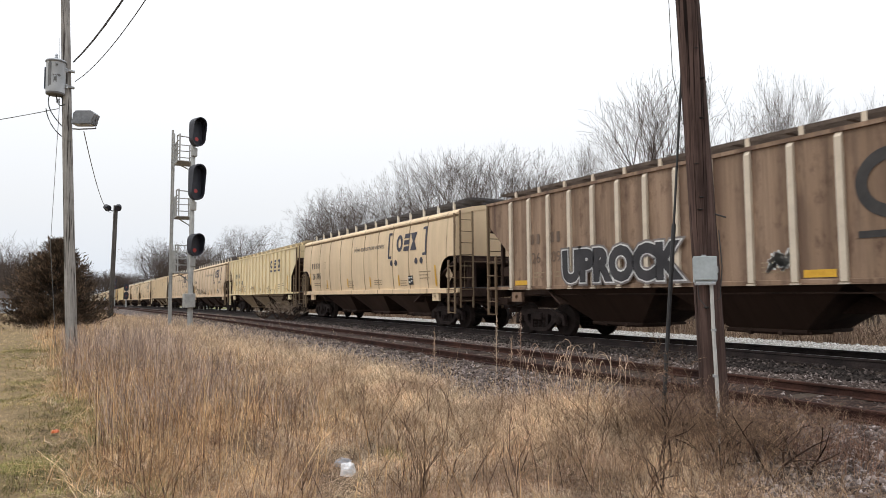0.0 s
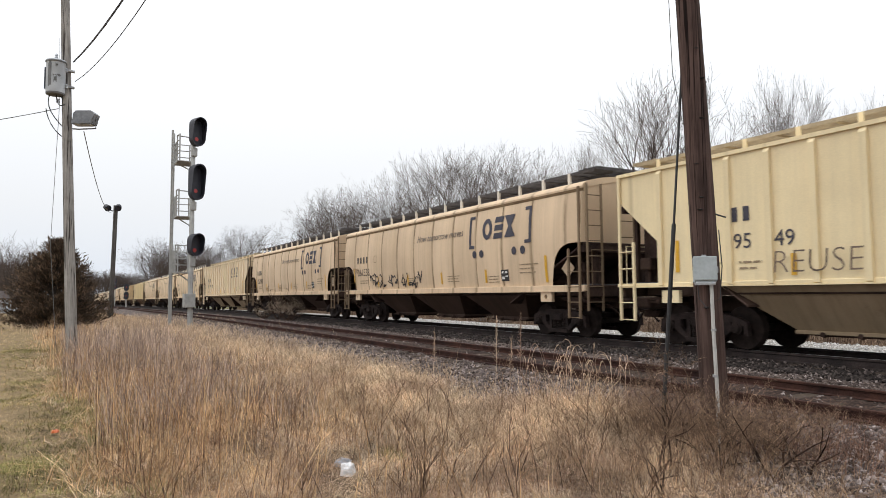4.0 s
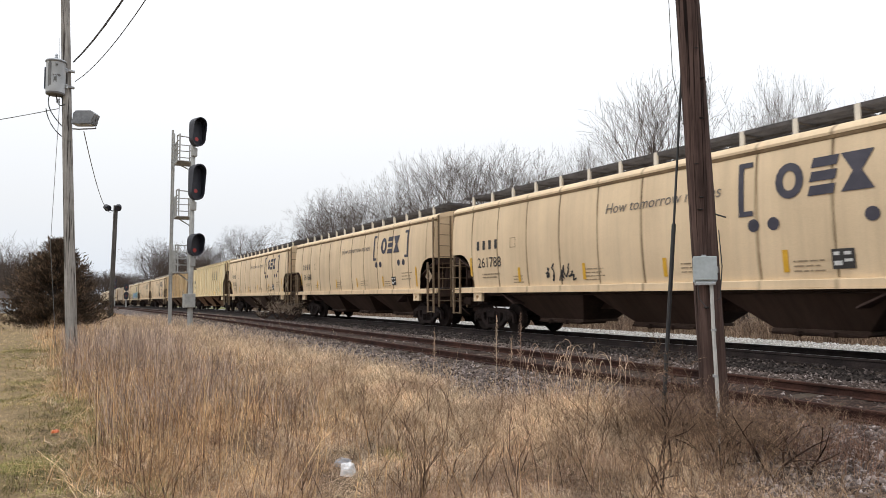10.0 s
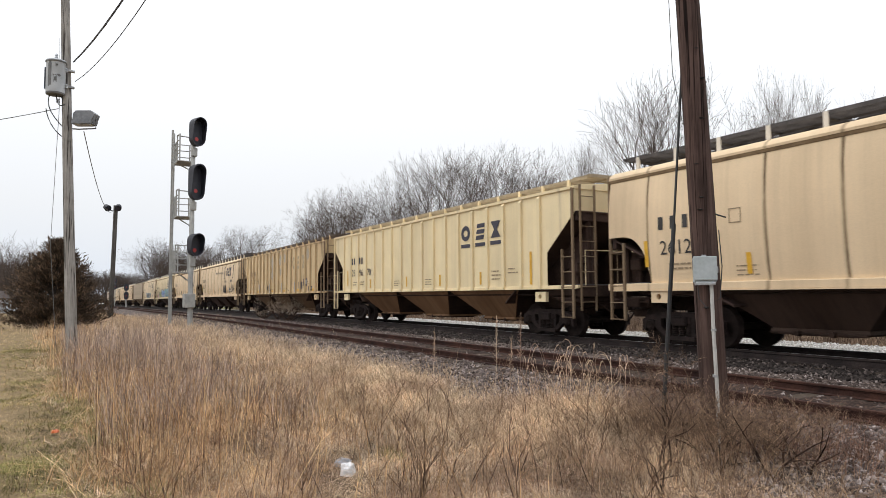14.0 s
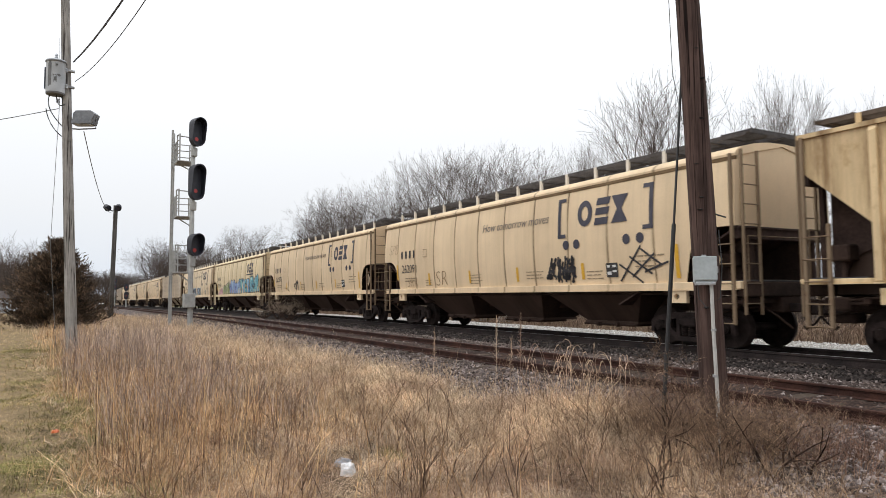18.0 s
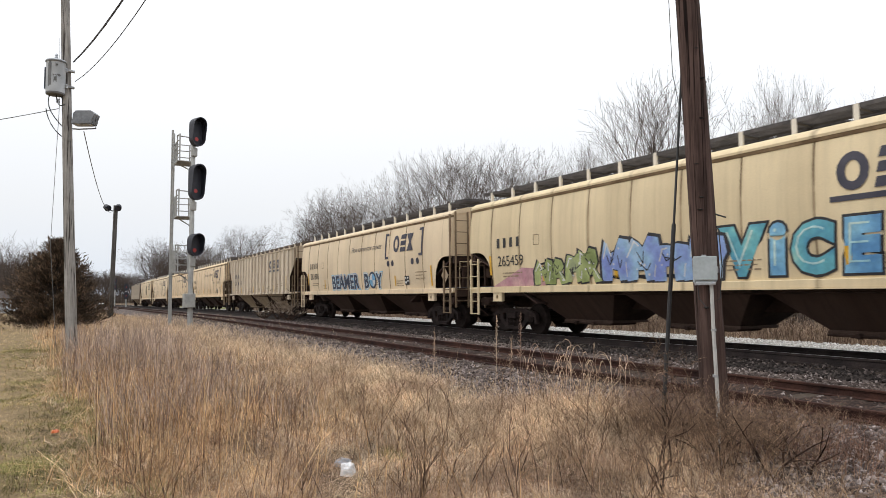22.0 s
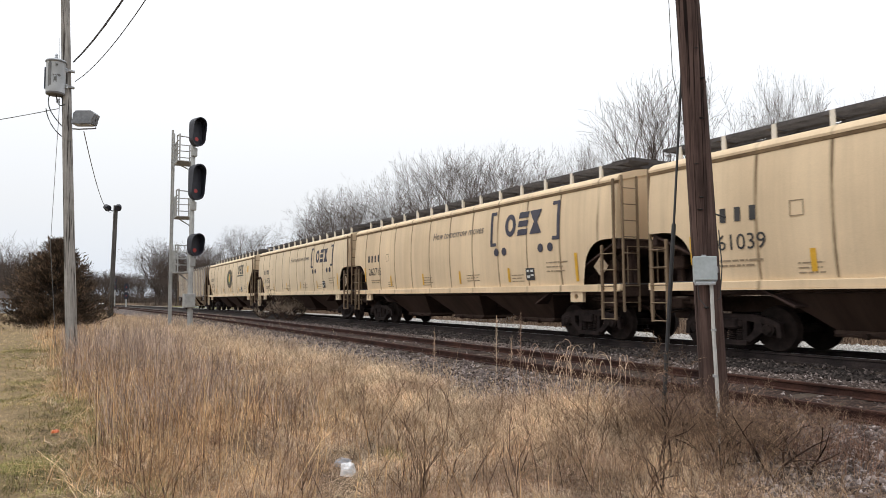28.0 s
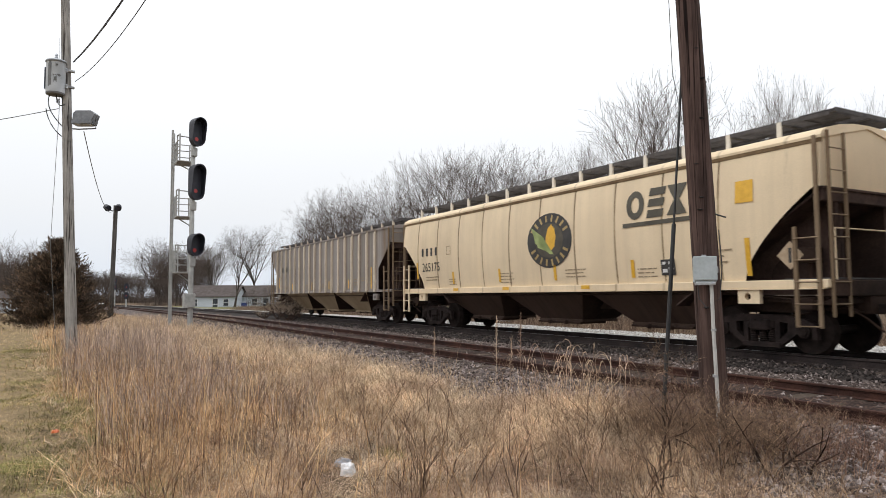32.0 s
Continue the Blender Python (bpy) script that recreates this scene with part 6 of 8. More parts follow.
# ---------- litter ----------
def crumpled(name, label, at, size, mat, seed):
    rng = random.Random(seed)
    bm = bmesh.new()
    bmesh.ops.create_icosphere(bm, subdivisions=3, radius=1.0)
    for v in bm.verts:
        k = 1 + 0.35 * noise.noise(v.co * 1.7 + Vector((seed, 0, 0))) + rng.uniform(-0.06, 0.06)
        v.co = Vector((v.co.x * size[0] * k, v.co.y * size[1] * k, max(-0.25, v.co.z) * size[2] * k))
    me = bpy.data.meshes.new(name)
    bm.to_mesh(me)
    bm.free()
    me.materials.append(mat)
    o = new(name, me)
    o.location = at
    tagged(o, label, "litter")


M["paper"] = surface("white_plastic_film", (0.70, 0.72, 0.75), (0.85, 0.86, 0.88), 0.35, 0, 9, 40, 0.6, 0.01, grain=0.3)
M["paper_grey"] = surface("grey_plastic_film", (0.22, 0.23, 0.26), (0.36, 0.37, 0.40), 0.35, 0, 9, 40, 0.6, 0.01)
M["orange"] = surface("orange_wrapper", (0.62, 0.12, 0.03), (0.75, 0.2, 0.05), 0.5, 0, 8, 40, 0.2)
crumpled("plastic_bag", "crumpled white plastic bag in the dry grass", (-5.69, 2.22, 0.045), (0.07, 0.065, 0.085), M["paper"], 3)
crumpled("plastic_bag", "crumpled grey plastic film in the dry grass", (-5.94, 2.27, 0.06), (0.07, 0.08, 0.05), M["paper_grey"], 8)
crumpled("wrapper", "small orange wrapper on the lawn", (-9.09, -0.05, 0.05), (0.05, 0.04, 0.025), M["orange"], 5)


# ---------- houses and far things ----------
M["siding"] = surface("pale_siding", (0.50, 0.54, 0.60), (0.62, 0.66, 0.72), 0.6, 0, 0.6, 12, 0.2, 0.004, (0.1, 0.1, 6))
M["shingle"] = surface("grey_roof_shingles", (0.075, 0.062, 0.058), (0.14, 0.12, 0.112), 0.9, 0, 2, 20, 0.5)
M["dark_pane"] = surface("dark_window_glass", (0.03, 0.035, 0.045), (0.08, 0.09, 0.1), 0.15, 0, 1, 10, 0.02)
M["green_lawn"] = surface("winter_green_lawn", (0.10, 0.115, 0.045), (0.27, 0.25, 0.12), 0.95, 0, 0.5, 9, 0.6, 0.02)
M["trim"] = surface("white_trim", (0.62, 0.64, 0.66), (0.76, 0.77, 0.78), 0.6, 0, 2, 20, 0.1)
M["blue_bin"] = surface("blue_plastic_bin", (0.03, 0.05, 0.18), (0.05, 0.08, 0.26), 0.5, 0, 3, 20, 0.1)


def house(label, at, turn, length, depth, wall_h, roof_h, openings, chimney=False):
    h = thing("house", label, "house", at)
    h.rotation_euler = (0, 0, turn)
    part("wall", Shape().prism_x([(-depth / 2, -0.5), (depth / 2, -0.5), (depth / 2, wall_h), (0, wall_h + roof_h * 0.93), (-depth / 2, wall_h)], -length / 2, length / 2), M["siding"], h, "pale clapboard walls")
    r = Shape()
    e = 0.4
    for sg in (-1, 1):
        r.add([(-length / 2 - e, sg * (depth / 2 + e), wall_h - roof_h * e / (depth / 2)), (length / 2 + e, sg * (depth / 2 + e), wall_h - roof_h * e / (depth / 2)), (length / 2 + e, 0, wall_h + roof_h), (-length / 2 - e, 0, wall_h + roof_h),
               (-length / 2 - e, sg * (depth / 2 + e), wall_h - roof_h * e / (depth / 2) + 0.16), (length / 2 + e, sg * (depth / 2 + e), wall_h - roof_h * e / (depth / 2) + 0.16), (length / 2 + e, 0, wall_h + roof_h + 0.16), (-length / 2 - e, 0, wall_h + roof_h + 0.16)],
              [(0, 1, 2, 3), (4, 7, 6, 5), (0, 4, 5, 1), (0, 3, 7, 4), (1, 5, 6, 2)])
    part("roof", r, M["shingle"], h, "grey shingled gable roof")
    for x, z0, w, hh, kind in openings:
        f = part("door" if kind == "door" else "window", Shape().box(x - w / 2 - 0.1, x + w / 2 + 0.1, -depth / 2 - 0.06, -depth / 2 + 0.02, z0 - 0.1, z0 + hh + 0.1, 0.02), M["trim"], h)
        part("pane", Shape().box(x - w / 2, x + w / 2, -depth / 2 - 0.075, -depth / 2 - 0.055, z0, z0 + hh * 0.47).box(x - w / 2, x + w / 2, -depth / 2 - 0.075, -depth / 2 - 0.055, z0 + hh * 0.53, z0 + hh), M["dark_pane"], f)
    return h


house("pale single-storey house with a long grey roof", (-133.0, 25.6, -1.05), radians(61), 8.6, 7, 2.7, 1.9, [(-3.2, 0.9, 0.9, 1.2, "window"), (0.6, 0.2, 0.9, 2.0, "door"), (2.6, 0.9, 0.9, 1.2, "window")])
house("small pale house with a grey roof and a white door", (-134.0, 33.2, -1.05), radians(61), 7.6, 7, 2.7, 1.9, [(-2.6, 0.2, 1.0, 2.0, "door"), (0.5, 0.9, 0.9, 1.2, "window"), (2.6, 0.2, 0.9, 2.0, "door")])
bn = thing("refuse_bin", "dark blue plastic wheeled bin beside the house", "bin", (-124.5, 28.5, -1.0))
part("bin_body", Shape().box(-0.4, 0.4, -0.45, 0.45, 0, 1.3, 0.06), M["blue_bin"], bn)
part("bin_lid", Shape().box(-0.45, 0.45, -0.5, 0.5, 1.3, 1.42, 0.04), M["blue_bin"], bn)
house("white outbuilding far off beyond the lawn", (-112.0, -8.6, -0.7), radians(80), 9.0, 6, 2.2, 0.9, [(0, 0.8, 1.0, 1.0, "window")])

tagged(sheet("house_lawn", np.linspace(-165, -78, 60), np.linspace(19.6, 48, 24), lambda x, y: lie(x, y) + 0.02 - 0.04 * (np.abs(x + 121.5) > 42.5), M["green_lawn"]), "short green lawn before the houses", "lawn", kind="structure")


def far_signal(at, height, label):
    s = thing("railway_signal", label, "railway signal", at)
    part("mast", Shape().lathe([(0, 0.14), (height, 0.11)], 8, "z"), M["alu"], s)
    for z in (height - 0.6, height - 2.1):
        h = part("signal_head", kept("signal_head", M["signal_black"], signal_head), None, s, at=(0.2, 0, z))
        h.rotation_euler = (0, 0, math.pi / 2)
        part("signal_lens", kept("signal_lens", M["lens"], lambda: Shape().lathe([(-0.012, 0.1), (0, 0.105)], 16, "y")), None, h, at=(0, -0.05, 0))


far_signal((-132.3, 9.6, -0.95), 4.9, "small far railway signal with two red lights")
far_signal((-185.0, 10.9, -1.2), 7.4, "far railway signal with black heads")
tk = thing("storage_tank", "white horizontal storage tank beyond the gravel", "tank", (-31.5, 21.0, 0.05))
part("tank_shell", Shape().lathe([(-1.6, 0.2), (-1.5, 0.42), (-1.3, 0.52), (1.3, 0.52), (1.5, 0.42), (1.6, 0.2)], 18, "x", (0, 0, 0.75)), M["trim"], tk, "white rounded tank", True)
for x in (-0.9, 0.9):
    part("tank_leg", Shape().box(x - 0.1, x + 0.1, -0.4, 0.4, 0, 0.35, 0.02), M["steel"], tk)


# ---------- trees and shrubs ----------
M["bark"] = surface("grey_bark", (0.045, 0.036, 0.031), (0.115, 0.095, 0.083), 0.9, 0, 2, 20, 0.5)
M["twig"] = blades("bare_twigs", [(0.0, (0.05, 0.039, 0.034)), (0.5, (0.10, 0.08, 0.070)), (1.0, (0.165, 0.135, 0.118))])
M["cedar_leaf"] = blades("dark_cedar_sprays", [(0.0, (0.04, 0.032, 0.022)), (0.6, (0.095, 0.068, 0.047)), (1.0, (0.21, 0.14, 0.095))])


def sticks(segs, sides):
    """Tapered bars from rows of (start, end, radius, radius)."""
    a = np.array([s[0] for s in segs], dtype=np.float64)
    b = np.array([s[1] for s in segs], dtype=np.float64)
    r0, r1 = np.array([s[2] for s in segs]), np.array([s[3] for s in segs])
    d = b - a
    d /= np.linalg.norm(d, axis=1, keepdims=True) + 1e-9
    ref = np.where(np.abs(d[:, 2:3]) > 0.9, np.array([[1.0, 0, 0]]), np.array([[0, 0, 1.0]]))
    u = np.cross(d, ref)
    u /= np.linalg.norm(u, axis=1, keepdims=True) + 1e-9
    w = np.cross(d, u)
    t = 2 * np.pi * np.arange(sides) / sides
    ring = u[:, None, :] * np.cos(t)[None, :, None] + w[:, None, :] * np.sin(t)[None, :, None]
    v = np.concatenate([a[:, None, :] + ring * r0[:, None, None], b[:, None, :] + ring * r1[:, None, None]], 1).reshape(-1, 3)
    j = np.arange(sides)
    f = np.stack([j, (j + 1) % sides, (j + 1) % sides + sides, j + sides], -1)
    f = (f[None] + (np.arange(len(segs)) * 2 * sides)[:, None, None]).reshape(-1, 4)
    return v, f


def bare_tree(seed, height, spread, forks, lean=0.0, trunk=0.3, bole=0.2, fine=0.006):
    """Stout limbs, curved branches and fine twigs of a leafless tree."""
    rng = random.Random(seed)
    thick, thin = [], []
    reach = (bole, 0.36, 0.24, 0.15, 0.10, 0.07, 0.045)
    last = len(forks)

    def grow(p, d, length, r, level):
        n = (3, 5, 4, 4, 3, 2, 2)[level]
        turn = rng.uniform(0, 6.28)
        kids = forks[level] if level < last else 0
        born = 0
        q = p
        for k in range(n):
            w = (0.04, 0.07, 0.09, 0.10, 0.11, 0.13, 0.13)[level]
            d = (d + Vector((rng.gauss(0, w), rng.gauss(0, w), rng.gauss(0.0 if level == 0 else 0.05, w * 0.8)))).normalized()
            e = q + d * length / n
            ra, rb = r * (1 - 0.6 * k / n), r * (1 - 0.6 * (k + 1) / n)
            (thick if ra > 0.03 else thin).append((tuple(q), tuple(e), max(ra, fine), max(rb, fine * 0.8)))
            q = e
            due = kids if k == n - 1 else int(kids * ((k + 1) / n) ** (3.0 if level == 0 else 1.3))
            while born < due:
                born += 1
                turn += 2.4 + rng.gauss(0, 0.4)
                a = d.cross(Vector((0.31, 0.17, 0.9)) if abs(d.z) < 0.95 else Vector((1, 0, 0))).normalized()
                o = a * math.cos(turn) + d.cross(a) * math.sin(turn)
                ang = rng.uniform(0.30, 0.80) * spread * (0.8 if level == 0 else 1.0)
                nd = (d * math.cos(ang) + o * math.sin(ang)).normalized()
                ln = reach[level + 1] * height * rng.uniform(0.65, 1.15) * (1.0 - 0.25 * (k + 1) / n if level else 1.0)
                grow(q, nd, ln, max(r * (0.66 if level == 0 else 0.56) * (1 - 0.35 * (k + 1) / n), 0.0085), level + 1)

    grow(Vector((0, 0, -0.2)), Vector((lean, 0, 1)).normalized(), height * bole, trunk, 0)
    top = max(s[1][2] for s in thin)
    k = height / top
    sc = lambda L: [(tuple(c * k for c in s[0]), tuple(c * k for c in s[1]), s[2], s[3]) for s in L]
    return sc(thick), sc(thin)


def tree_kind(name, label, seed, height, spread, forks, lean=0.0, trunk=0.3, bole=0.2, fine=0.006):
    thick, thin = bare_tree(seed, height, spread, forks, lean, trunk, bole, fine)
    t = tagged(new(name), label, "tree", "bare trees behind the railway")
    a = part("trunk", grid_mesh("trunk", *sticks(thick, 6), M["bark"], True), M["bark"], t, "grey-brown trunk and limbs")
    b = part("crown", grid_mesh("crown", *sticks(thin, 3), M["twig"]), M["twig"], t, "crown of fine bare twigs")
    tagged(b, kind="stuff")
    return t


KINDS = [tree_kind("bare_tree", "leafless grey-brown tree with a fine twiggy crown", 11, 14, 0.80, (7, 5, 4, 4, 2), 0.0, 0.25, 0.22, 0.0055),
         tree_kind("bare_tree", "leafless grey-brown tree with a fine twiggy crown", 23, 14, 0.90, (6, 5, 4, 4, 3), 0.06, 0.24, 0.28, 0.0055),
         tree_kind("bare_tree", "leafless many-stemmed tree with a rounded crown", 37, 12, 1.02, (9, 5, 4, 4, 2), -0.05, 0.20, 0.12, 0.0055),
         tree_kind("bare_tree", "slender leafless tree with rising limbs", 41, 15, 0.76, (6, 5, 4, 4, 2), 0.05, 0.20, 0.25, 0.0055),
         tree_kind("bare_tree", "far leafless tree in the grey woods", 52, 14, 0.95, (7, 5, 4, 4), 0.0, 0.22, 0.2, 0.013),
         tree_kind("bare_tree", "far leafless tree in the grey woods", 58, 14, 1.05, (8, 5, 4, 4), 0.04, 0.2, 0.14, 0.013)]


def set_tree(k, x, y, size, turn, wide=1.0, first={}):
    m = pose(x, y, float(dip(x)) - 0.05, 0, 0, turn) @ Matrix.Scale(size, 4)
    src = KINDS[k]
    if k not in first:
        first[k] = True
        o = src
    else:
        o = copy_thing(src, Matrix())
    o.location, o.rotation_euler, o.scale = m.translation, (0, 0, radians(turn)), (size * wide, size * wide, size)


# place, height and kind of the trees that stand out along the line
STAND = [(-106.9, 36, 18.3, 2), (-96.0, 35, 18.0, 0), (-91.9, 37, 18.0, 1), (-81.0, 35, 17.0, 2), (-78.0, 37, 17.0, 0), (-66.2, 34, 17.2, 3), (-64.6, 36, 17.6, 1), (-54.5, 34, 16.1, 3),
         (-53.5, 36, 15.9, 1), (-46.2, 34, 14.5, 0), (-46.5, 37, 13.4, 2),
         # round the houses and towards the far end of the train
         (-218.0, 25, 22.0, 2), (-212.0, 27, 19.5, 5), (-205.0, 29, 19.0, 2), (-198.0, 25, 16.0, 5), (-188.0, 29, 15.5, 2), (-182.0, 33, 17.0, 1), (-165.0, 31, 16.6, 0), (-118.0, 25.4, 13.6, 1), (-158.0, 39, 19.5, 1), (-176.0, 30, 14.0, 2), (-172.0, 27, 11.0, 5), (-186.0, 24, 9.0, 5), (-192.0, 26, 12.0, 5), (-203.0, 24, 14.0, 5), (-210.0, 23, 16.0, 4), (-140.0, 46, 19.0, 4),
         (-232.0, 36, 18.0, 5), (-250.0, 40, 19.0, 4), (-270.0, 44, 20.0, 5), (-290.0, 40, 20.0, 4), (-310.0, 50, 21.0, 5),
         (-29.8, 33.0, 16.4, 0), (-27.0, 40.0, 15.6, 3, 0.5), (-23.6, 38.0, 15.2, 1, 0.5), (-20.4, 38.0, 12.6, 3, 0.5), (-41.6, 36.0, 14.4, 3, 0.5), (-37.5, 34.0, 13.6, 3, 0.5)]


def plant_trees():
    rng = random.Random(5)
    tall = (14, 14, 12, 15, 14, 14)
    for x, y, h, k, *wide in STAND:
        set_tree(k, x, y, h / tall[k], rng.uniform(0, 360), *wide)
    # woods that close the view at the far end and beyond the lawn
    for _ in range(60):
        set_tree(4 + rng.randrange(2), rng.uniform(-520, -430), rng.uniform(-10, 64), rng.uniform(1.1, 1.6), rng.uniform(0, 360))
    for _ in range(26):
        set_tree(4 + rng.randrange(2), rng.uniform(-330, -190), rng.uniform(-26, 3), rng.uniform(0.8, 1.1), rng.uniform(0, 360))
    for _ in range(14):
        set_tree(4 + rng.randrange(2), rng.uniform(-160, -105), rng.uniform(-14, -3.5), rng.uniform(0.62, 0.85), rng.uniform(0, 360))


plant_trees()


def undergrowth():
    """Bare tangle of saplings and brush behind the gravel."""
    rng = random.Random(15)
    segs = []
    for _ in range(620):
        x = -rng.uniform(6, 120) if rng.random() < 0.8 else -rng.uniform(120, 220)
        y = rng.uniform(22.5, 34)
        if x < -120:
            x = -rng.uniform(190, 235)
            y = rng.uniform(20, 30)
        elif x < -100:
            y += 22
        h = rng.uniform(1.2, 3.8)
        base = Vector((x, y, float(dip(x)) - 0.05))
        for _ in range(4):
            d = Vector((rng.gauss(0, 0.25), rng.gauss(0, 0.25), 1)).normalized()
            p = base + Vector((rng.gauss(0, 0.3), rng.gauss(0, 0.3), 0))
            for k in range(3):
                q = p + d * h / 3
                segs.append((tuple(p), tuple(q), 0.022 - 0.005 * k, 0.017 - 0.005 * k))
                for _ in range(3):
                    e = q + Vector((rng.gauss(0, 0.4), rng.gauss(0, 0.4), rng.uniform(0.1, 0.7))) * (h / 5)
                    segs.append((tuple(q), tuple(e), 0.011, 0.004))
                    f = e + Vector((rng.gauss(0, 0.3), rng.gauss(0, 0.3), rng.uniform(0.0, 0.4))) * (h / 6)
                    segs.append((tuple(e), tuple(f), 0.006, 0.003))
                p, d = q, (d + Vector((rng.gauss(0, 0.2), rng.gauss(0, 0.2), 0))).normalized()
    for _ in range(330):
        x, y = rng.uniform(-48, 6), rng.uniform(24.5, 36)
        h = rng.uniform(2.5, 6.2)
        p = Vector((x, y, -0.05))
        d = Vector((rng.gauss(0, 0.12), rng.gauss(0, 0.12), 1)).normalized()
        r = rng.uniform(0.02, 0.06)
        for k in range(5):
            q = p + d * h / 5
            segs.append((tuple(p), tuple(q), r * (1 - 0.17 * k), r * (1 - 0.17 * (k + 1))))
            for _ in range(4):
                e = q + Vector((rng.gauss(0, 0.5), rng.gauss(0, 0.5), rng.uniform(0.1, 0.8))) * (h / 6)
                segs.append((tuple(q), tuple(e), 0.012, 0.006))
                for _ in range(2):
                    f = e + Vector((rng.gauss(0, 0.4), rng.gauss(0, 0.4), rng.uniform(-0.1, 0.5))) * (h / 7)
                    segs.append((tuple(e), tuple(f), 0.007, 0.004))
            p, d = q, (d + Vector((rng.gauss(0, 0.13), rng.gauss(0, 0.13), 0))).normalized()
    for _ in range(700):
        x, y = rng.uniform(-470, -400), rng.uniform(-50, 75)
        base = Vector((x, y, float(dip(x)) - 0.1))
        for _ in range(5):
            tip = base + Vector((rng.gauss(0, 1.2), rng.gauss(0, 1.2), rng.uniform(2.5, 7.0)))
            segs.append((tuple(base), tuple(tip), 0.12, 0.05))
    o = new("undergrowth", grid_mesh("undergrowth", *sticks(segs, 3), M["twig"]))
    tagged(o, "tangle of bare saplings and brush behind the gravel", "undergrowth", kind="stuff")


undergrowth()


def cedar():
    rng = random.Random(21)
    g = float(lie(-41.7, -0.8))
    c = thing("cedar_bush", "broad dark green-brown cedar bush beside the lawn", "bush", (-41.7, -0.45, g))
    trunk, sprays = [], []
    H = 4.7
    trunk.append(((0, 0, -0.1), (0.05, 0.02, H * 0.95), 0.12, 0.02))
    for k in range(330):
        z = 0.15 + (H - 0.3) * rng.random() ** 1.25
        reach = (2.45 * (1 - (z / H) ** 1.9) + 0.15) * rng.uniform(0.55, 1.15)
        a = rng.uniform(0, 2 * math.pi)
        p, tip = Vector((0, 0, max(0.05, z - 0.35))), Vector((math.cos(a) * reach, math.sin(a) * reach, z + 0.16 * reach - 0.25 * max(0.0, 1 - z)))
        trunk.append((tuple(p), tuple(tip), 0.025, 0.008))
        for _ in range(56):
            u = rng.uniform(0.35, 1.03)
            q = p.lerp(tip, u) + Vector((rng.gauss(0, 0.12), rng.gauss(0, 0.12), rng.gauss(0, 0.12)))
            e = q + (tip - p).normalized() * rng.uniform(0.04, 0.14) + Vector((rng.gauss(0, 0.08), rng.gauss(0, 0.08), rng.uniform(0.0, 0.17)))
            sprays.append((tuple(q), tuple(e), 0.026, 0.006))
    part("trunk", grid_mesh("trunk", *sticks(trunk, 4), M["bark"]), M["bark"], c)
    tagged(part("crown", grid_mesh("crown", *sticks(sprays, 3), M["cedar_leaf"]), M["cedar_leaf"], c, "dense dark scaly sprays"), kind="stuff")


cedar()


# ---------- dry grass, stalks and brush ----------
M["straw"] = blades("dry_straw", [(0.0, (0.1600, 0.0940, 0.0530)), (0.3, (0.4300, 0.2680, 0.1399)), (0.7, (0.6900, 0.4600, 0.2502)), (1.0, (0.9000, 0.6600, 0.4028))], tint=(0.6000, 0.5400, 0.5618))
M["stalk"] = blades("red_brown_stalks", [(0.0, (0.0650, 0.0400, 0.0318)), (0.35, (0.2200, 0.1320, 0.0933)), (0.55, (0.6000, 0.3850, 0.2014)), (1.0, (0.9000, 0.6600, 0.3710))], tint=(0.6400, 0.5600, 0.5830))
M["pale_straw"] = blades("pale_straw", [(0.0, (0.5200, 0.3800, 0.2376)), (1.0, (0.8400, 0.6800, 0.4968))], tint=(0.6800, 0.6200, 0.6480))
M["lawn"] = blades("winter_lawn", [(0.0, (0.24, 0.16, 0.085)), (0.5, (0.52, 0.375, 0.205)), (1.0, (0.78, 0.60, 0.36))], tint=(0.50, 0.62, 0.26), tint_scale=0.9, reach=(0.48, 0.60))
M["grey_weed"] = blades("grey_mauve_stems", [(0.0, (0.14, 0.105, 0.092)), (0.5, (0.40, 0.305, 0.255)), (1.0, (0.72, 0.58, 0.48))])
M["worn"] = blades("matted_lawn", [(0.0, (0.07, 0.056, 0.034)), (0.5, (0.19, 0.15, 0.085)), (0.85, (0.33, 0.27, 0.165)), (1.0, (0.58, 0.48, 0.33))], tint=(0.5, 0.66, 0.3), tint_scale=2.4, reach=(0.44, 0.56))
M["moss"] = blades("green_weed", [(0.0, (0.11, 0.115, 0.035)), (0.5, (0.22, 0.21, 0.075)), (1.0, (0.40, 0.35, 0.16))])
M["brush"] = blades("dark_brush_stems", [(0.0, (0.0495, 0.0319, 0.0257)), (0.4, (0.2090, 0.1342, 0.0933)), (1.0, (0.5280, 0.3795, 0.2507))])
M["back_weed"] = blades("dull_brown_weeds", [(0.0, (0.08, 0.055, 0.042)), (0.5, (0.20, 0.14, 0.105)), (1.0, (0.38, 0.29, 0.22))])
M["track_weed"] = blades("dark_red_brown_weeds", [(0.0, (0.09, 0.052, 0.042)), (0.5, (0.19, 0.108, 0.078)), (1.0, (0.34, 0.215, 0.15))])
M["mat"] = blades("red_brown_weed_mat", [(0.0, (0.2288, 0.1612, 0.1292)), (0.5, (0.4992, 0.3744, 0.2752)), (1.0, (0.7904, 0.6448, 0.4830))], tint=(0.6448, 0.5512, 0.5616))


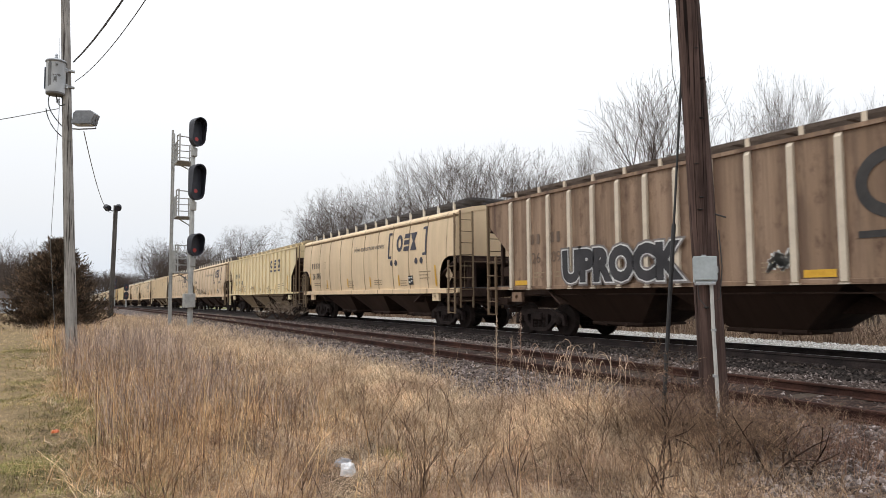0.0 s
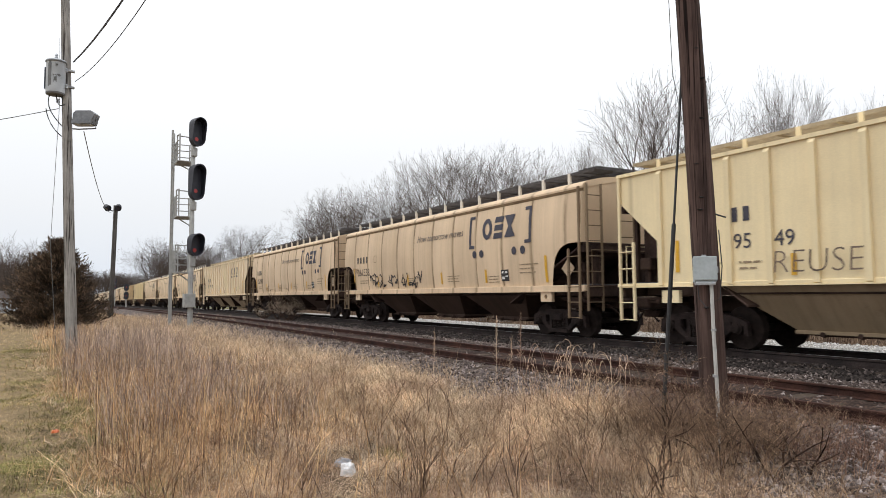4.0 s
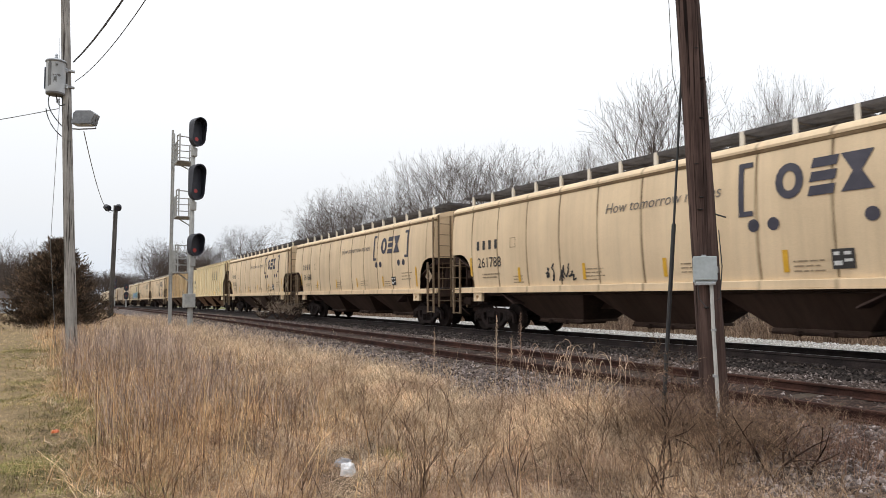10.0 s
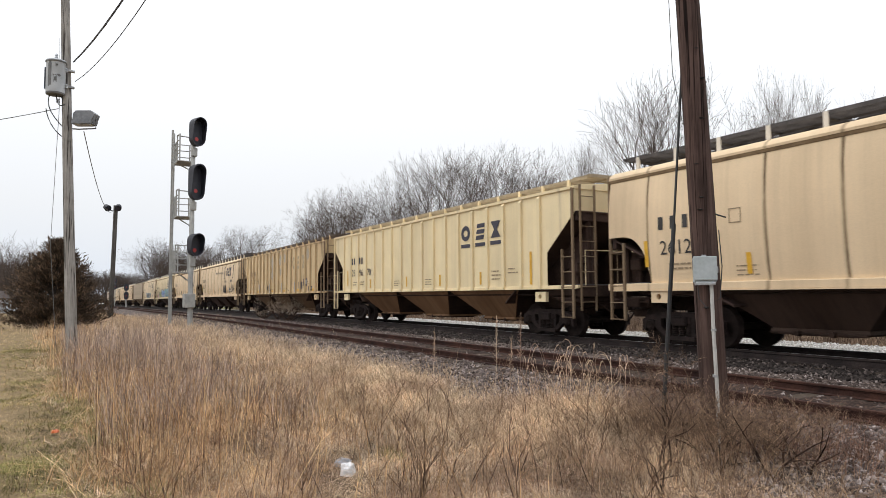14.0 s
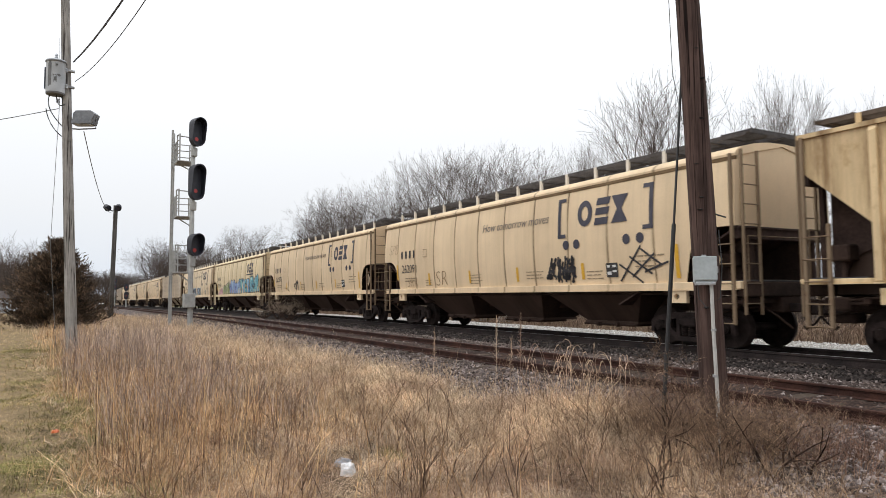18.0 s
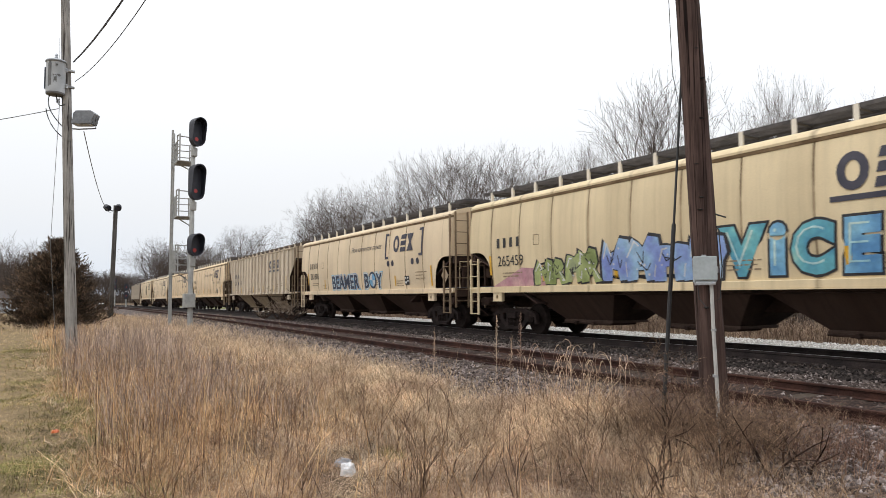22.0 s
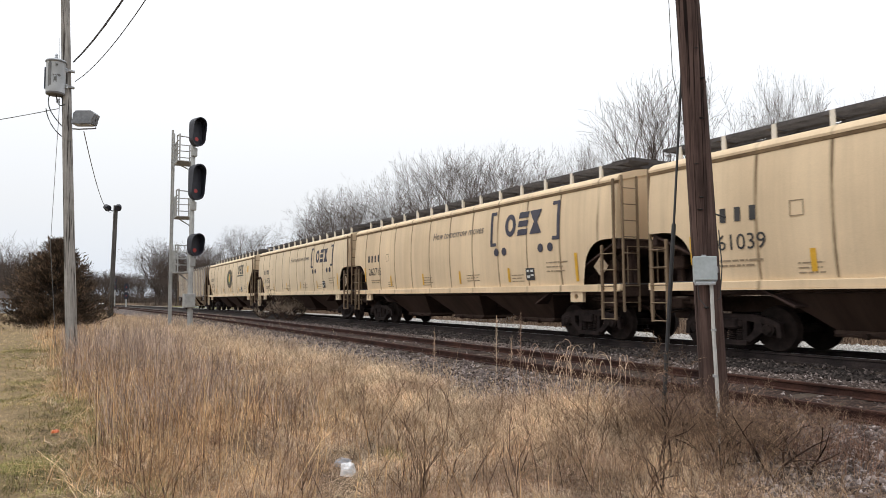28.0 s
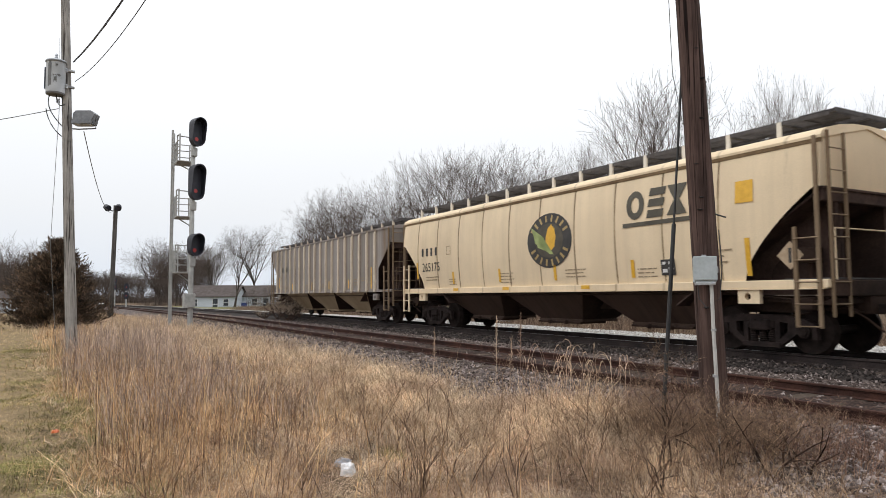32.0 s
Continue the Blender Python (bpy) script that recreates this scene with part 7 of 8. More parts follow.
def blade_field(name, label, x, y, h, width, lean, material, rng, droop=0.35, category="grass"):
    """Bent, tapering blades, three joints each, in one mesh."""
    n = len(x)
    a = rng.uniform(0, 2 * np.pi, n)
    z = lie(x, y) - 0.02
    ax, ay = np.cos(a), np.sin(a)
    fa = rng.uniform(0, 2 * np.pi, n)
    wx, wy = np.cos(fa) * width, np.sin(fa) * width
    out = lean * h * (0.2 + 1.9 * rng.uniform(0, 1, n) ** 2.2)
    levels = [(0.0, 0.0, 1.0), (0.45, 0.22, 0.9), (0.8, 0.6, 0.6), (1.0, 1.0, 0.0)]
    vs = []
    for u, o, w in levels:
        hz = h * (u - droop * rng.uniform(0.2, 1.0, n) * lean * o * o)
        c = np.stack([x + ax * out * o, y + ay * out * o, z + hz], 1)
        side = np.stack([wx * w, wy * w, np.zeros(n)], 1)
        vs += [c - side, c + side] if w else [c]
    v = np.stack(vs, 1).reshape(-1, 3)
    base = (np.arange(n) * 7)[:, None]
    tri = np.array([[0, 1, 3], [0, 3, 2], [2, 3, 5], [2, 5, 4], [4, 5, 6]])
    f = (tri[None] + base[:, :, None]).reshape(-1, 3)
    o = new(name, grid_mesh(name, v, f, material))
    tagged(o, label, category, kind="stuff")
    return o


def scatter(n, rng, near, far, y_lo, y_hi, power=1.6):
    """Places thick near the eye and thinner with distance, within the view."""
    fw = near * (far / near) ** (rng.uniform(0, 1, n) ** (1 / power) if power != 1 else rng.uniform(0, 1, n))
    r = rng.uniform(-0.70, 0.72, n)
    c, s = math.cos(YAW), math.sin(YAW)
    x, y = -c * fw + s * r * fw, s * fw + c * r * fw
    keep = (y > y_lo) & (y < y_hi)
    return x[keep], y[keep]


def patches(x, y, f, seed=0.0):
    return 0.5 + 0.25 * (np.sin(f * x + 1.7 * f * y + seed) + np.sin(1.9 * f * x - 1.1 * f * y + 2 * seed)) * np.cos(0.6 * f * y + seed)


def clear_of(x, y):
    """Keeps a trampled hollow about the white bag open towards the lawn."""
    px, py = -x - 3.4, y - 1.33
    t = np.clip((px * 2.58 + py * 1.0) / (2.58 ** 2 + 1.0), 0, 1.06)
    d = np.hypot(px - 2.58 * t, py - 1.0 * t)
    return (d > 0.16 + 0.08 * np.sin(9 * x)) | (t < 0.42)


def vegetation():
    rng = np.random.default_rng(4)
    edge = lambda x: 0.42 - 0.055 * (np.abs(x) - 6.0) + 0.12 * np.sin(1.1 * x)
    right = lambda x, y: np.clip((x + 8.2 + 0.25 * y) / 3.0, 0, 1)
    far = lambda x, y: np.hypot(x, y)
    # lawn
    x, y = scatter(170000, rng, 4.0, 60, -14, 1.0, 1.0)
    k = y < edge(x) + rng.normal(0, 0.22, len(x))
    x, y = x[k], y[k]
    worn = -x < 9.3 + rng.normal(0, 0.9, len(x)) + 1.5 * (patches(x, y, 1.9, 4.0) - 0.5)
    for name, label, k, mat in (("lawn", "short tan winter lawn", ~worn, M["lawn"]), ("worn_lawn", "short matted grass, grey-green and straw", worn, M["worn"])):
        u, w = x[k], y[k]
        blade_field(name, label, u, w, rng.uniform(0.015, 0.075, len(u)) * (0.6 + 1.1 * patches(u, w, 2.3)), 0.0019 + 0.00014 * far(u, w), 1.7, mat, rng)
    # flattened thatch
    x, y = scatter(170000, rng, 3.4, 50, -1, 5.2, 1.0)
    k = (y > edge(x) - 0.3) & (y < 4.9 + 0.3 * np.sin(0.8 * x) + rng.normal(0, 0.15, len(x)))
    x, y = x[k], y[k]
    blade_field("thatch", "flattened pale thatch of dead grass", x, y, rng.uniform(0.02, 0.09, len(x)), 0.0019 + 0.00016 * far(x, y), 4.0, M["pale_straw"], rng, 0.08)
    # field of dry grass
    x, y = scatter(250000, rng, 3.6, 75, -1, 5.5, 1.0)
    k = (y > edge(x) + rng.normal(0, 0.25, len(x))) & (y < 4.75 + 0.35 * np.sin(0.8 * x) + rng.normal(0, 0.15, len(x))) & clear_of(x, y)
    k &= rng.uniform(0, 1, len(x)) > 0.35 * right(x, y)
    k &= rng.uniform(0, 1, len(x)) < 0.05 + 1.0 * patches(x, y, 2.6, 3.0)
    x, y = x[k], y[k]
    tall = 0.10 + 0.34 * patches(x, y, 0.9) * np.clip(1.2 - 0.12 * y, 0.5, 1.2)
    h = tall * rng.uniform(0.3, 1.25, len(x)) * (1 - 0.3 * right(x, y))
    blade_field("dry_grass", "dense dry tan grass of uneven height", x, y, h, 0.0011 + 0.00016 * far(x, y), 1.5, M["straw"], rng, 0.45)
    # taller stalks towards the lawn
    x, y = scatter(18000, rng, 3.8, 45, -0.6, 4.4, 1.0)
    dens = np.clip(1.0 - 0.30 * (y - edge(x)), 0.10, 0.9) * np.clip(1.4 - 1.2 * right(x, y), 0.10, 1)
    k = (y > edge(x) + 0.05) & (rng.uniform(0, 1, len(x)) < dens) & (rng.uniform(0, 1, len(x)) < 1.5 * patches(x, y, 1.7, 1.0)) & clear_of(x, y)
    x, y = x[k], y[k]
    h = (0.3 + 0.75 * rng.uniform(0, 1, len(x)) ** 1.5) * (1.05 - 0.08 * np.clip(y, 0, 4))
    blade_field("tall_stalks", "tall red-brown and straw stalks", x, y, h, 0.0017 + 0.00012 * far(x, y), 0.34, M["stalk"], rng, 0.12)
    # greyish wiry weeds towards the pole
    n = 4800
    x, y = -8.0 - 17 * rng.uniform(0, 1, n) ** 1.3, rng.uniform(0.0, 2.9, n)
    k = (y > edge(x) + 0.1) & (rng.uniform(0, 1, n) < 1.4 * patches(x, y, 1.2, 2.2))
    x, y = x[k], y[k]
    blade_field("grey_weeds", "thin grey-mauve weed stems among the grass", x, y, rng.uniform(0.35, 0.8, len(x)) + 0.25 * (x < -15), 0.0014 + 0.00013 * far(x, y), 0.5, M["grey_weed"], rng, 0.15, "weeds")
    # a green tuft in the hollow
    x, y = rng.normal(-6.06, 0.10, 260), rng.normal(2.81, 0.06, 260)
    blade_field("green_weed", "small green weed among the dry grass", x, y, rng.uniform(0.04, 0.13, 260), 0.004, 0.9, M["moss"], rng, 0.5, "weeds")
    # green patches in the lawn
    xs, ys = [], []
    for cx, cy, n, sx, sy in ((-10.6, 0.3, 7000, 1.3, 0.28), (-7.2, 0.0, 3500, 0.6, 0.2), (-6.1, 0.62, 3500, 0.4, 0.16), (-14.5, -0.3, 5000, 1.5, 0.4), (-22.7, -0.7, 6000, 3.0, 0.6), (-7.8, -0.55, 3000, 0.5, 0.3), (-9.0, 0.5, 2500, 0.5, 0.2)):
        xs.append(rng.normal(cx, sx, n))
        ys.append(rng.normal(cy, sy, n))
    x, y = np.concatenate(xs), np.concatenate(ys)
    k = rng.uniform(0, 1, len(x)) < 0.1 + 1.2 * patches(x, y, 3.1, 0.7)
    x, y = x[k], y[k]
    blade_field("green_grass", "low green winter grass in the lawn", x, y, rng.uniform(0.03, 0.10, len(x)), 0.0016 + 0.00014 * far(x, y), 1.2, M["moss"], rng, 0.5)
    # pale bent tufts by the ballast
    xs, ys, hs = [], [], []
    for cx, cy, n, sp, hh in ((-6.25, 5.15, 210, 0.36, 0.95), (-5.7, 5.2, 160, 0.3, 0.85), (-6.0, 4.6, 2600, 0.6, 0.36), (-7.3, 4.2, 3800, 0.9, 0.34), (-7.2, 5.0, 70, 0.4, 0.7), (-5.5, 5.0, 3200, 0.38, 0.5), (-5.0, 4.5, 2400, 0.45, 0.42), (-6.3, 5.0, 2200, 0.4, 0.5), (-12, 5.0, 3800, 1.2, 0.36), (-15.5, 4.95, 3500, 1.5, 0.38), (-20, 4.9, 3000, 2.0, 0.4), (-10.0, 4.9, 2200, 0.7, 0.34), (-9.5, 4.3, 2600, 1.0, 0.36),
                              (-11.5, 3.7, 900, 1.0, 0.42), (-6.3, 3.05, 120, 0.12, 0.4), (-18, 4.6, 260, 1.2, 0.6), (-25, 4.4, 1800, 3.0, 0.5), (-30, 3.6, 4200, 3.0, 0.5), (-40, 3.2, 4000, 4.5, 0.5), (-22, 3.3, 2400, 2.0, 0.45), (-52, 2.8, 3000, 5.0, 0.5), (-6.6, 4.7, 2600, 0.5, 0.4)):
        xs.append(rng.normal(cx, sp, n))
        ys.append(rng.normal(cy, sp * 0.5, n))
        hs.append(hh * rng.uniform(0.4, 1.0, n))
    x, y, h = np.concatenate(xs), np.concatenate(ys), np.concatenate(hs)
    blade_field("pale_tufts", "pale bent tufts of dry grass by the ballast", x, y, h, 0.0018 + 0.0001 * far(x, y), 0.9, M["pale_straw"], rng, 0.8)
    # rough grass behind the gravel
    n = 42000
    x, y = -4 - 90 * rng.uniform(0, 1, n) ** 1.4, rng.uniform(19.0, 25.0, n)
    k = rng.uniform(0, 1, n) < 0.15 + 1.1 * patches(x, y, 0.8, 5.0)
    x, y = x[k], y[k]
    blade_field("rough_grass", "rough dull brown grass and weeds behind the gravel", x, y, rng.uniform(0.2, 0.8, len(x)), 0.007, 0.9, M["back_weed"], rng, 0.4)
    # low weed mat among the brush
    x, y = scatter(90000, rng, 3.4, 16, 1.0, 6.3, 1.0)
    k = (rng.uniform(0, 1, len(x)) < right(x, y) * 1.0 + 0.12) & (y < 5.6 + 0.5 * patches(x, y, 1.1) - 1.3 * np.clip((x + 3.6) / 1.0, 0, 1)) & clear_of(x, y)
    x, y = x[k], y[k]
    blade_field("weed_mat", "low red-brown tangle of dead weeds", x, y, rng.uniform(0.04, 0.26, len(x)), 0.0014, 2.0, M["mat"], rng, 0.5, "weeds")
    # weeds that overgrow the unused track
    n = 26000
    x, y = rng.uniform(-7.6, -2.0, n), rng.uniform(5.3, 7.6, n)
    k = rng.uniform(0, 1, n) < np.clip(1.45 - np.abs(x + 4.7) / 1.7, 0, 1) * np.clip((7.7 - y) / 0.9, 0, 1) * (0.35 + patches(x, y, 2.3, 2.0))
    x, y = x[k], y[k]
    o = blade_field("track_weeds", "low red-brown weeds overgrowing the unused track", x, y, rng.uniform(0.08, 0.36, len(x)), 0.0017, 0.9, M["track_weed"], rng, 0.5, "weeds")
    o.location.z = 0.05


vegetation()


def brush():
    """Leafless shrubs: forked dark stems and fine twigs."""
    rng = random.Random(33)
    segs = []

    def fork(p, d, length, r, level):
        e = p + d * length
        segs.append((tuple(p), tuple(e), r, r * 0.72))
        if level == 0:
            return
        for _ in range(rng.choice((2, 2, 3))):
            nd = (d + Vector((rng.gauss(0, 0.42), rng.gauss(0, 0.42), rng.gauss(0.08, 0.2)))).normalized()
            fork(p.lerp(e, rng.uniform(0.55, 1.0)), nd, length * rng.uniform(0.55, 0.85), max(0.0009, r * 0.58), level - 1)

    def shrub(x, y, h, stems, level=4):
        base = Vector((x, y, float(lie(x, y)) - 0.03))
        for _ in range(stems):
            d = Vector((rng.gauss(0, 0.33), rng.gauss(0, 0.33), 1)).normalized()
            fork(base + Vector((rng.gauss(0, 0.05), rng.gauss(0, 0.05), 0)), d, h * 0.4, rng.uniform(0.0022, 0.0055), level)

    c, s = math.cos(YAW), math.sin(YAW)
    n = 0
    while n < 40:
        fw, r = rng.uniform(4.0, 8.5), rng.uniform(0.0, 0.62)
        x, y = -c * fw + s * r * fw, s * fw + c * r * fw
        if y > 5.7 or (x > -3.9 and y > 4.4):
            continue
        if rng.random() > 0.04 + r * 1.7 or (r < 0.28 and rng.random() < 0.8):
            continue
        shrub(x, y, rng.uniform(0.35, 0.8), rng.choice((2, 3, 4)))
        n += 1
    for _ in range(24):
        fw, r = rng.uniform(5.0, 12), rng.uniform(-0.25, 0.15)
        x, y = -c * fw + s * r * fw, s * fw + c * r * fw
        if 0.6 < y < 4.6:
            shrub(x, y, rng.uniform(0.4, 0.9), 2, 3)
    # wiry weeds all through the dry field
    for _ in range(230):
        fw, r = 4.5 * (24 / 4.5) ** rng.random(), rng.uniform(-0.6, 0.3)
        x, y = -c * fw + s * r * fw, s * fw + c * r * fw
        if 0.3 < y < 4.5 and bool(clear_of(np.array([x]), np.array([y]))[0]):
            shrub(x, y, rng.uniform(0.35, 0.75), 2, 3)
    for _ in range(30):
        x, y = rng.uniform(-4.9, -3.6), rng.uniform(4.8, 6.2)
        shrub(x, y, rng.uniform(0.25, 0.5), 3, 4)
    for _ in range(16):
        shrub(rng.uniform(-5.2, -3.4), rng.uniform(4.3, 5.3), rng.uniform(0.5, 0.85), 4, 4)
    for _ in range(24):
        shrub(rng.uniform(-5.5, -3.8), rng.uniform(5.4, 7.0), rng.uniform(0.25, 0.45), 3, 4)
    # dark forked saplings that stand out of the grass
    for _ in range(30):
        fw, r = rng.uniform(4.6, 9.5), rng.uniform(-0.12, 0.55)
        x, y = -c * fw + s * r * fw, s * fw + c * r * fw
        if y > 5.6 or (x > -3.9 and y > 4.4):
            continue
        base = Vector((x, y, float(lie(x, y)) - 0.03))
        for _ in range(rng.choice((2, 3, 3, 5))):
            d = Vector((rng.gauss(0, 0.28), rng.gauss(0, 0.28), 1)).normalized()
            fork(base, d, rng.uniform(0.28, 0.46), rng.uniform(0.004, 0.0068), 3)
    v, f = sticks(segs, 3)
    o = new("dry_brush", grid_mesh("dry_brush", v, f, M["brush"]))
    tagged(o, "leafless dark brush with fine forked twigs", "brush", kind="stuff")


brush()


def bare_shrub(label, at, height, stems, wide, seed, levels=5, stout=1.0, twig="shrub_twig"):
    """A crooked leafless shrub: dark stems that turn at every fork, and a haze of grey twigs."""
    rng = random.Random(seed)
    thick, thin = [], []

    def branch(p, d, length, r, level):
        for k in range(3):
            d = (d + Vector((rng.gauss(0, 0.22), rng.gauss(0, 0.22), rng.gauss(0.02, 0.16)))).normalized()
            e = p + d * length / 3
            (thick if r > 0.0026 * stout else thin).append((tuple(p), tuple(e), r, r * 0.86))
            p, r = e, r * 0.86
            if level and (k or rng.random() < 0.6):
                for _ in range(1 if level > 2 else 2):
                    o = Vector((rng.gauss(0, 1), rng.gauss(0, 1), rng.uniform(-0.2, 0.9))).normalized()
                    branch(p, (d * 0.55 + o * 0.85).normalized(), length * rng.uniform(0.45, 0.75), max(0.0012 * stout, r * 0.66), level - 1)

    for k in range(stems):
        a = 2 * math.pi * (k + rng.uniform(-0.2, 0.2)) / stems
        d = Vector((math.cos(a) * wide, math.sin(a) * wide, 1)).normalized()
        branch(Vector((rng.gauss(0, 0.03), rng.gauss(0, 0.03), -0.03)), d, height * rng.uniform(0.6, 0.85), 0.0085 * stout, levels - 1)
    t = thing("bare_shrub", label, "shrub", (at[0], at[1], float(lie(*at)) if at[1] < 5.5 else float(bed(*at))), "leafless shrubs by the track")
    part("stem", grid_mesh("stem", *sticks(thick, 5), M["shrub_stem"]), None, t, "dark crooked stems")
    tagged(part("twig_haze", grid_mesh("twig_haze", *sticks(thin, 3), M[twig]), None, t, "grey-brown haze of fine twigs"), kind="stuff")


M["shrub_stem"] = blades("dark_shrub_stems", [(0.0, (0.022, 0.015, 0.012)), (1.0, (0.085, 0.055, 0.042))])
M["tan_twig"] = blades("tan_vine_twigs", [(0.0, (0.10, 0.075, 0.058)), (0.6, (0.30, 0.235, 0.18)), (1.0, (0.50, 0.41, 0.32))])
M["shrub_twig"] = blades("brown_shrub_twigs", [(0.0, (0.075, 0.050, 0.038)), (0.6, (0.185, 0.125, 0.088)), (1.0, (0.36, 0.25, 0.17))])
for at, h, stems, wide, seed in (((-4.15, 4.45), 0.80, 3, 0.25, 1), ((-3.5, 5.02), 0.62, 4, 0.42, 2), ((-3.36, 5.3), 0.50, 3, 0.4, 3), ((-3.8, 4.1), 0.45, 3, 0.35, 5),
                                 ((-4.0, 4.85), 0.5, 3, 0.4, 6), ((-4.95, 5.35), 0.60, 3, 0.35, 7), ((-3.75, 4.75), 0.5, 3, 0.4, 8), ((-3.9, 5.6), 0.5, 3, 0.5, 10), ((-4.45, 4.95), 0.6, 3, 0.35, 13)):
    bare_shrub("leafless crooked shrub with a haze of fine twigs", at, h, stems, wide, seed, 5, 1.15)
for at, h, seed in (((-41.4, 11.5), 1.45, 21), ((-39.6, 11.5), 1.35, 22), ((-44.0, 11.4), 0.8, 23), ((-38.3, 11.4), 1.0, 24)):
    bare_shrub("tangled leafless tan bush between the two tracks", at, h, 5, 1.2, seed, 4, 5.0, "tan_twig")


def foxtails():
    """Arching stalks with drooping seed heads by the ballast, and two feathery weeds."""
    rng = random.Random(91)
    segs = []
    for cx, cy, n, sp, hh in ((-6.2, 5.2, 30, 0.30, 0.92), (-5.6, 5.25, 16, 0.26, 0.82), (-7.0, 5.1, 5, 0.3, 0.75), (-4.3, 5.3, 4, 0.3, 0.7)):
        for _ in range(n):
            x, y = rng.gauss(cx, sp), rng.gauss(cy, sp * 0.5)
            h, a = hh * rng.uniform(0.6, 1.05), rng.uniform(0, 6.28)
            bend = rng.uniform(0.12, 0.3) * h
            p = Vector((x, y, float(lie(x, y)) - 0.02))
            for k, (u, w, r) in enumerate(((0.4, 0.06, 0.0024), (0.75, 0.25, 0.002), (0.94, 0.55, 0.0018), (1.0, 0.8, 0.0018), (0.98, 1.0, 0.0048), (0.92, 1.14, 0.0042), (0.80, 1.3, 0.002))):
                q = Vector((x + math.cos(a) * bend * w, y + math.sin(a) * bend * w, float(lie(x, y)) + h * u))
                segs.append((tuple(p), tuple(q), r, r))
                p = q
    for x, y, h in ((-8.25, 5.5, 1.15), (-8.0, 5.75, 1.2), (-7.6, 5.3, 0.9), (-9.6, 5.2, 0.9)):
        base = Vector((x, y, float(lie(x, y))))
        top = base + Vector((0.03, 0.02, h))
        segs.append((tuple(base), tuple(top), 0.004, 0.002))
        for k in range(90):
            u = rng.uniform(0.45, 1.0)
            q = base.lerp(top, u)
            a, w = rng.uniform(0, 6.28), 0.12 * (1.15 - u) * rng.uniform(0.3, 1.0)
            e = q + Vector((math.cos(a) * w, math.sin(a) * w, rng.uniform(-0.02, 0.09)))
            segs.append((tuple(q), tuple(e), 0.0008, 0.0024))
    o = new("foxtail_grass", grid_mesh("foxtail_grass", *sticks(segs, 4), M["mat"]))
    tagged(o, "pale arching grass with drooping seed heads", "grass", kind="stuff")


foxtails()


# ---------- ties and loose stones ----------
def lay_ties(t, yc, first, count, depth):
    me = Shape().box(-0.115, 0.115, -1.3, 1.3, -0.16, 0.0, 0.015).mesh("tie", M["tie"])
    rng = random.Random(int(yc * 10))
    for k in range(count):
        x = first - 0.53 * k
        o = part("tie", me, None, t, at=(x + rng.uniform(-0.02, 0.02), yc + rng.uniform(-0.04, 0.04), RAIL_TOP - depth + rng.uniform(-0.008, 0.004) + float(dip(x))))
        o.rotation_euler = (0, rng.uniform(-0.01, 0.01), rng.uniform(-0.015, 0.015))


lay_ties(near_track, TRACK_NEAR, 1.5, 130, 0.132)
lay_ties(main_track, TRACK_FAR, 1.5, 130, 0.182)


def stones(name, label, n, rng, place, size, material):
    """Loose angular stones, each a squashed and turned octahedron."""
    x, y, z = place(n)
    n = len(x)
    base = np.array([[1, 0, 0], [-1, 0, 0], [0, 1, 0], [0, -1, 0], [0, 0, 1], [0, 0, -1]], dtype=float)
    v = base[None] * rng.uniform(0.6, 1.25, (n, 6, 1)) + rng.normal(0, 0.16, (n, 6, 3))
    v *= (rng.uniform(size[0], size[1], n))[:, None, None] * np.array([1, 1, 0.75])
    a, b = rng.uniform(0, 6.28, n), rng.uniform(0, 6.28, n)
    ca, sa, cb, sb = np.cos(a)[:, None], np.sin(a)[:, None], np.cos(b)[:, None], np.sin(b)[:, None]
    X, Y, Z = v[..., 0], v[..., 1], v[..., 2]
    X, Y = X * ca - Y * sa, X * sa + Y * ca
    Y, Z = Y * cb - Z * sb, Y * sb + Z * cb
    v = np.stack([X + x[:, None], Y + y[:, None], Z + z[:, None]], -1).reshape(-1, 3)
    t = np.array([[0, 2, 4], [2, 1, 4], [1, 3, 4], [3, 0, 4], [2, 0, 5], [1, 2, 5], [3, 1, 5], [0, 3, 5]])
    f = (t[None] + (np.arange(n) * 6)[:, None, None]).reshape(-1, 3)
    o = new(name, grid_mesh(name, v, f, material))
    tagged(o, label, "stones", kind="stuff")


def stone_mat(name, stops):
    m, nt, b = nodes_of(name)
    g = nt.nodes.new("ShaderNodeNewGeometry")
    r = ramp(nt, stops)
    nt.links.new(g.outputs["Random Per Island"], r.inputs["Fac"])
    co = nt.nodes.new("ShaderNodeTexCoord").outputs["Object"]
    n = noise_tex(nt, co, 30, 4)
    v = ramp(nt, [(0.3, (0.7, 0.7, 0.7)), (0.7, (1.15, 1.15, 1.15))])
    nt.links.new(n.outputs["Fac"], v.inputs["Fac"])
    nt.links.new(mixed(nt, 1.0, r.outputs["Color"], v.outputs["Color"], "MULTIPLY"), b.inputs["Base Color"])
    b.inputs["Roughness"].default_value, b.inputs["Specular IOR Level"].default_value = 0.9, 0.15
    return m


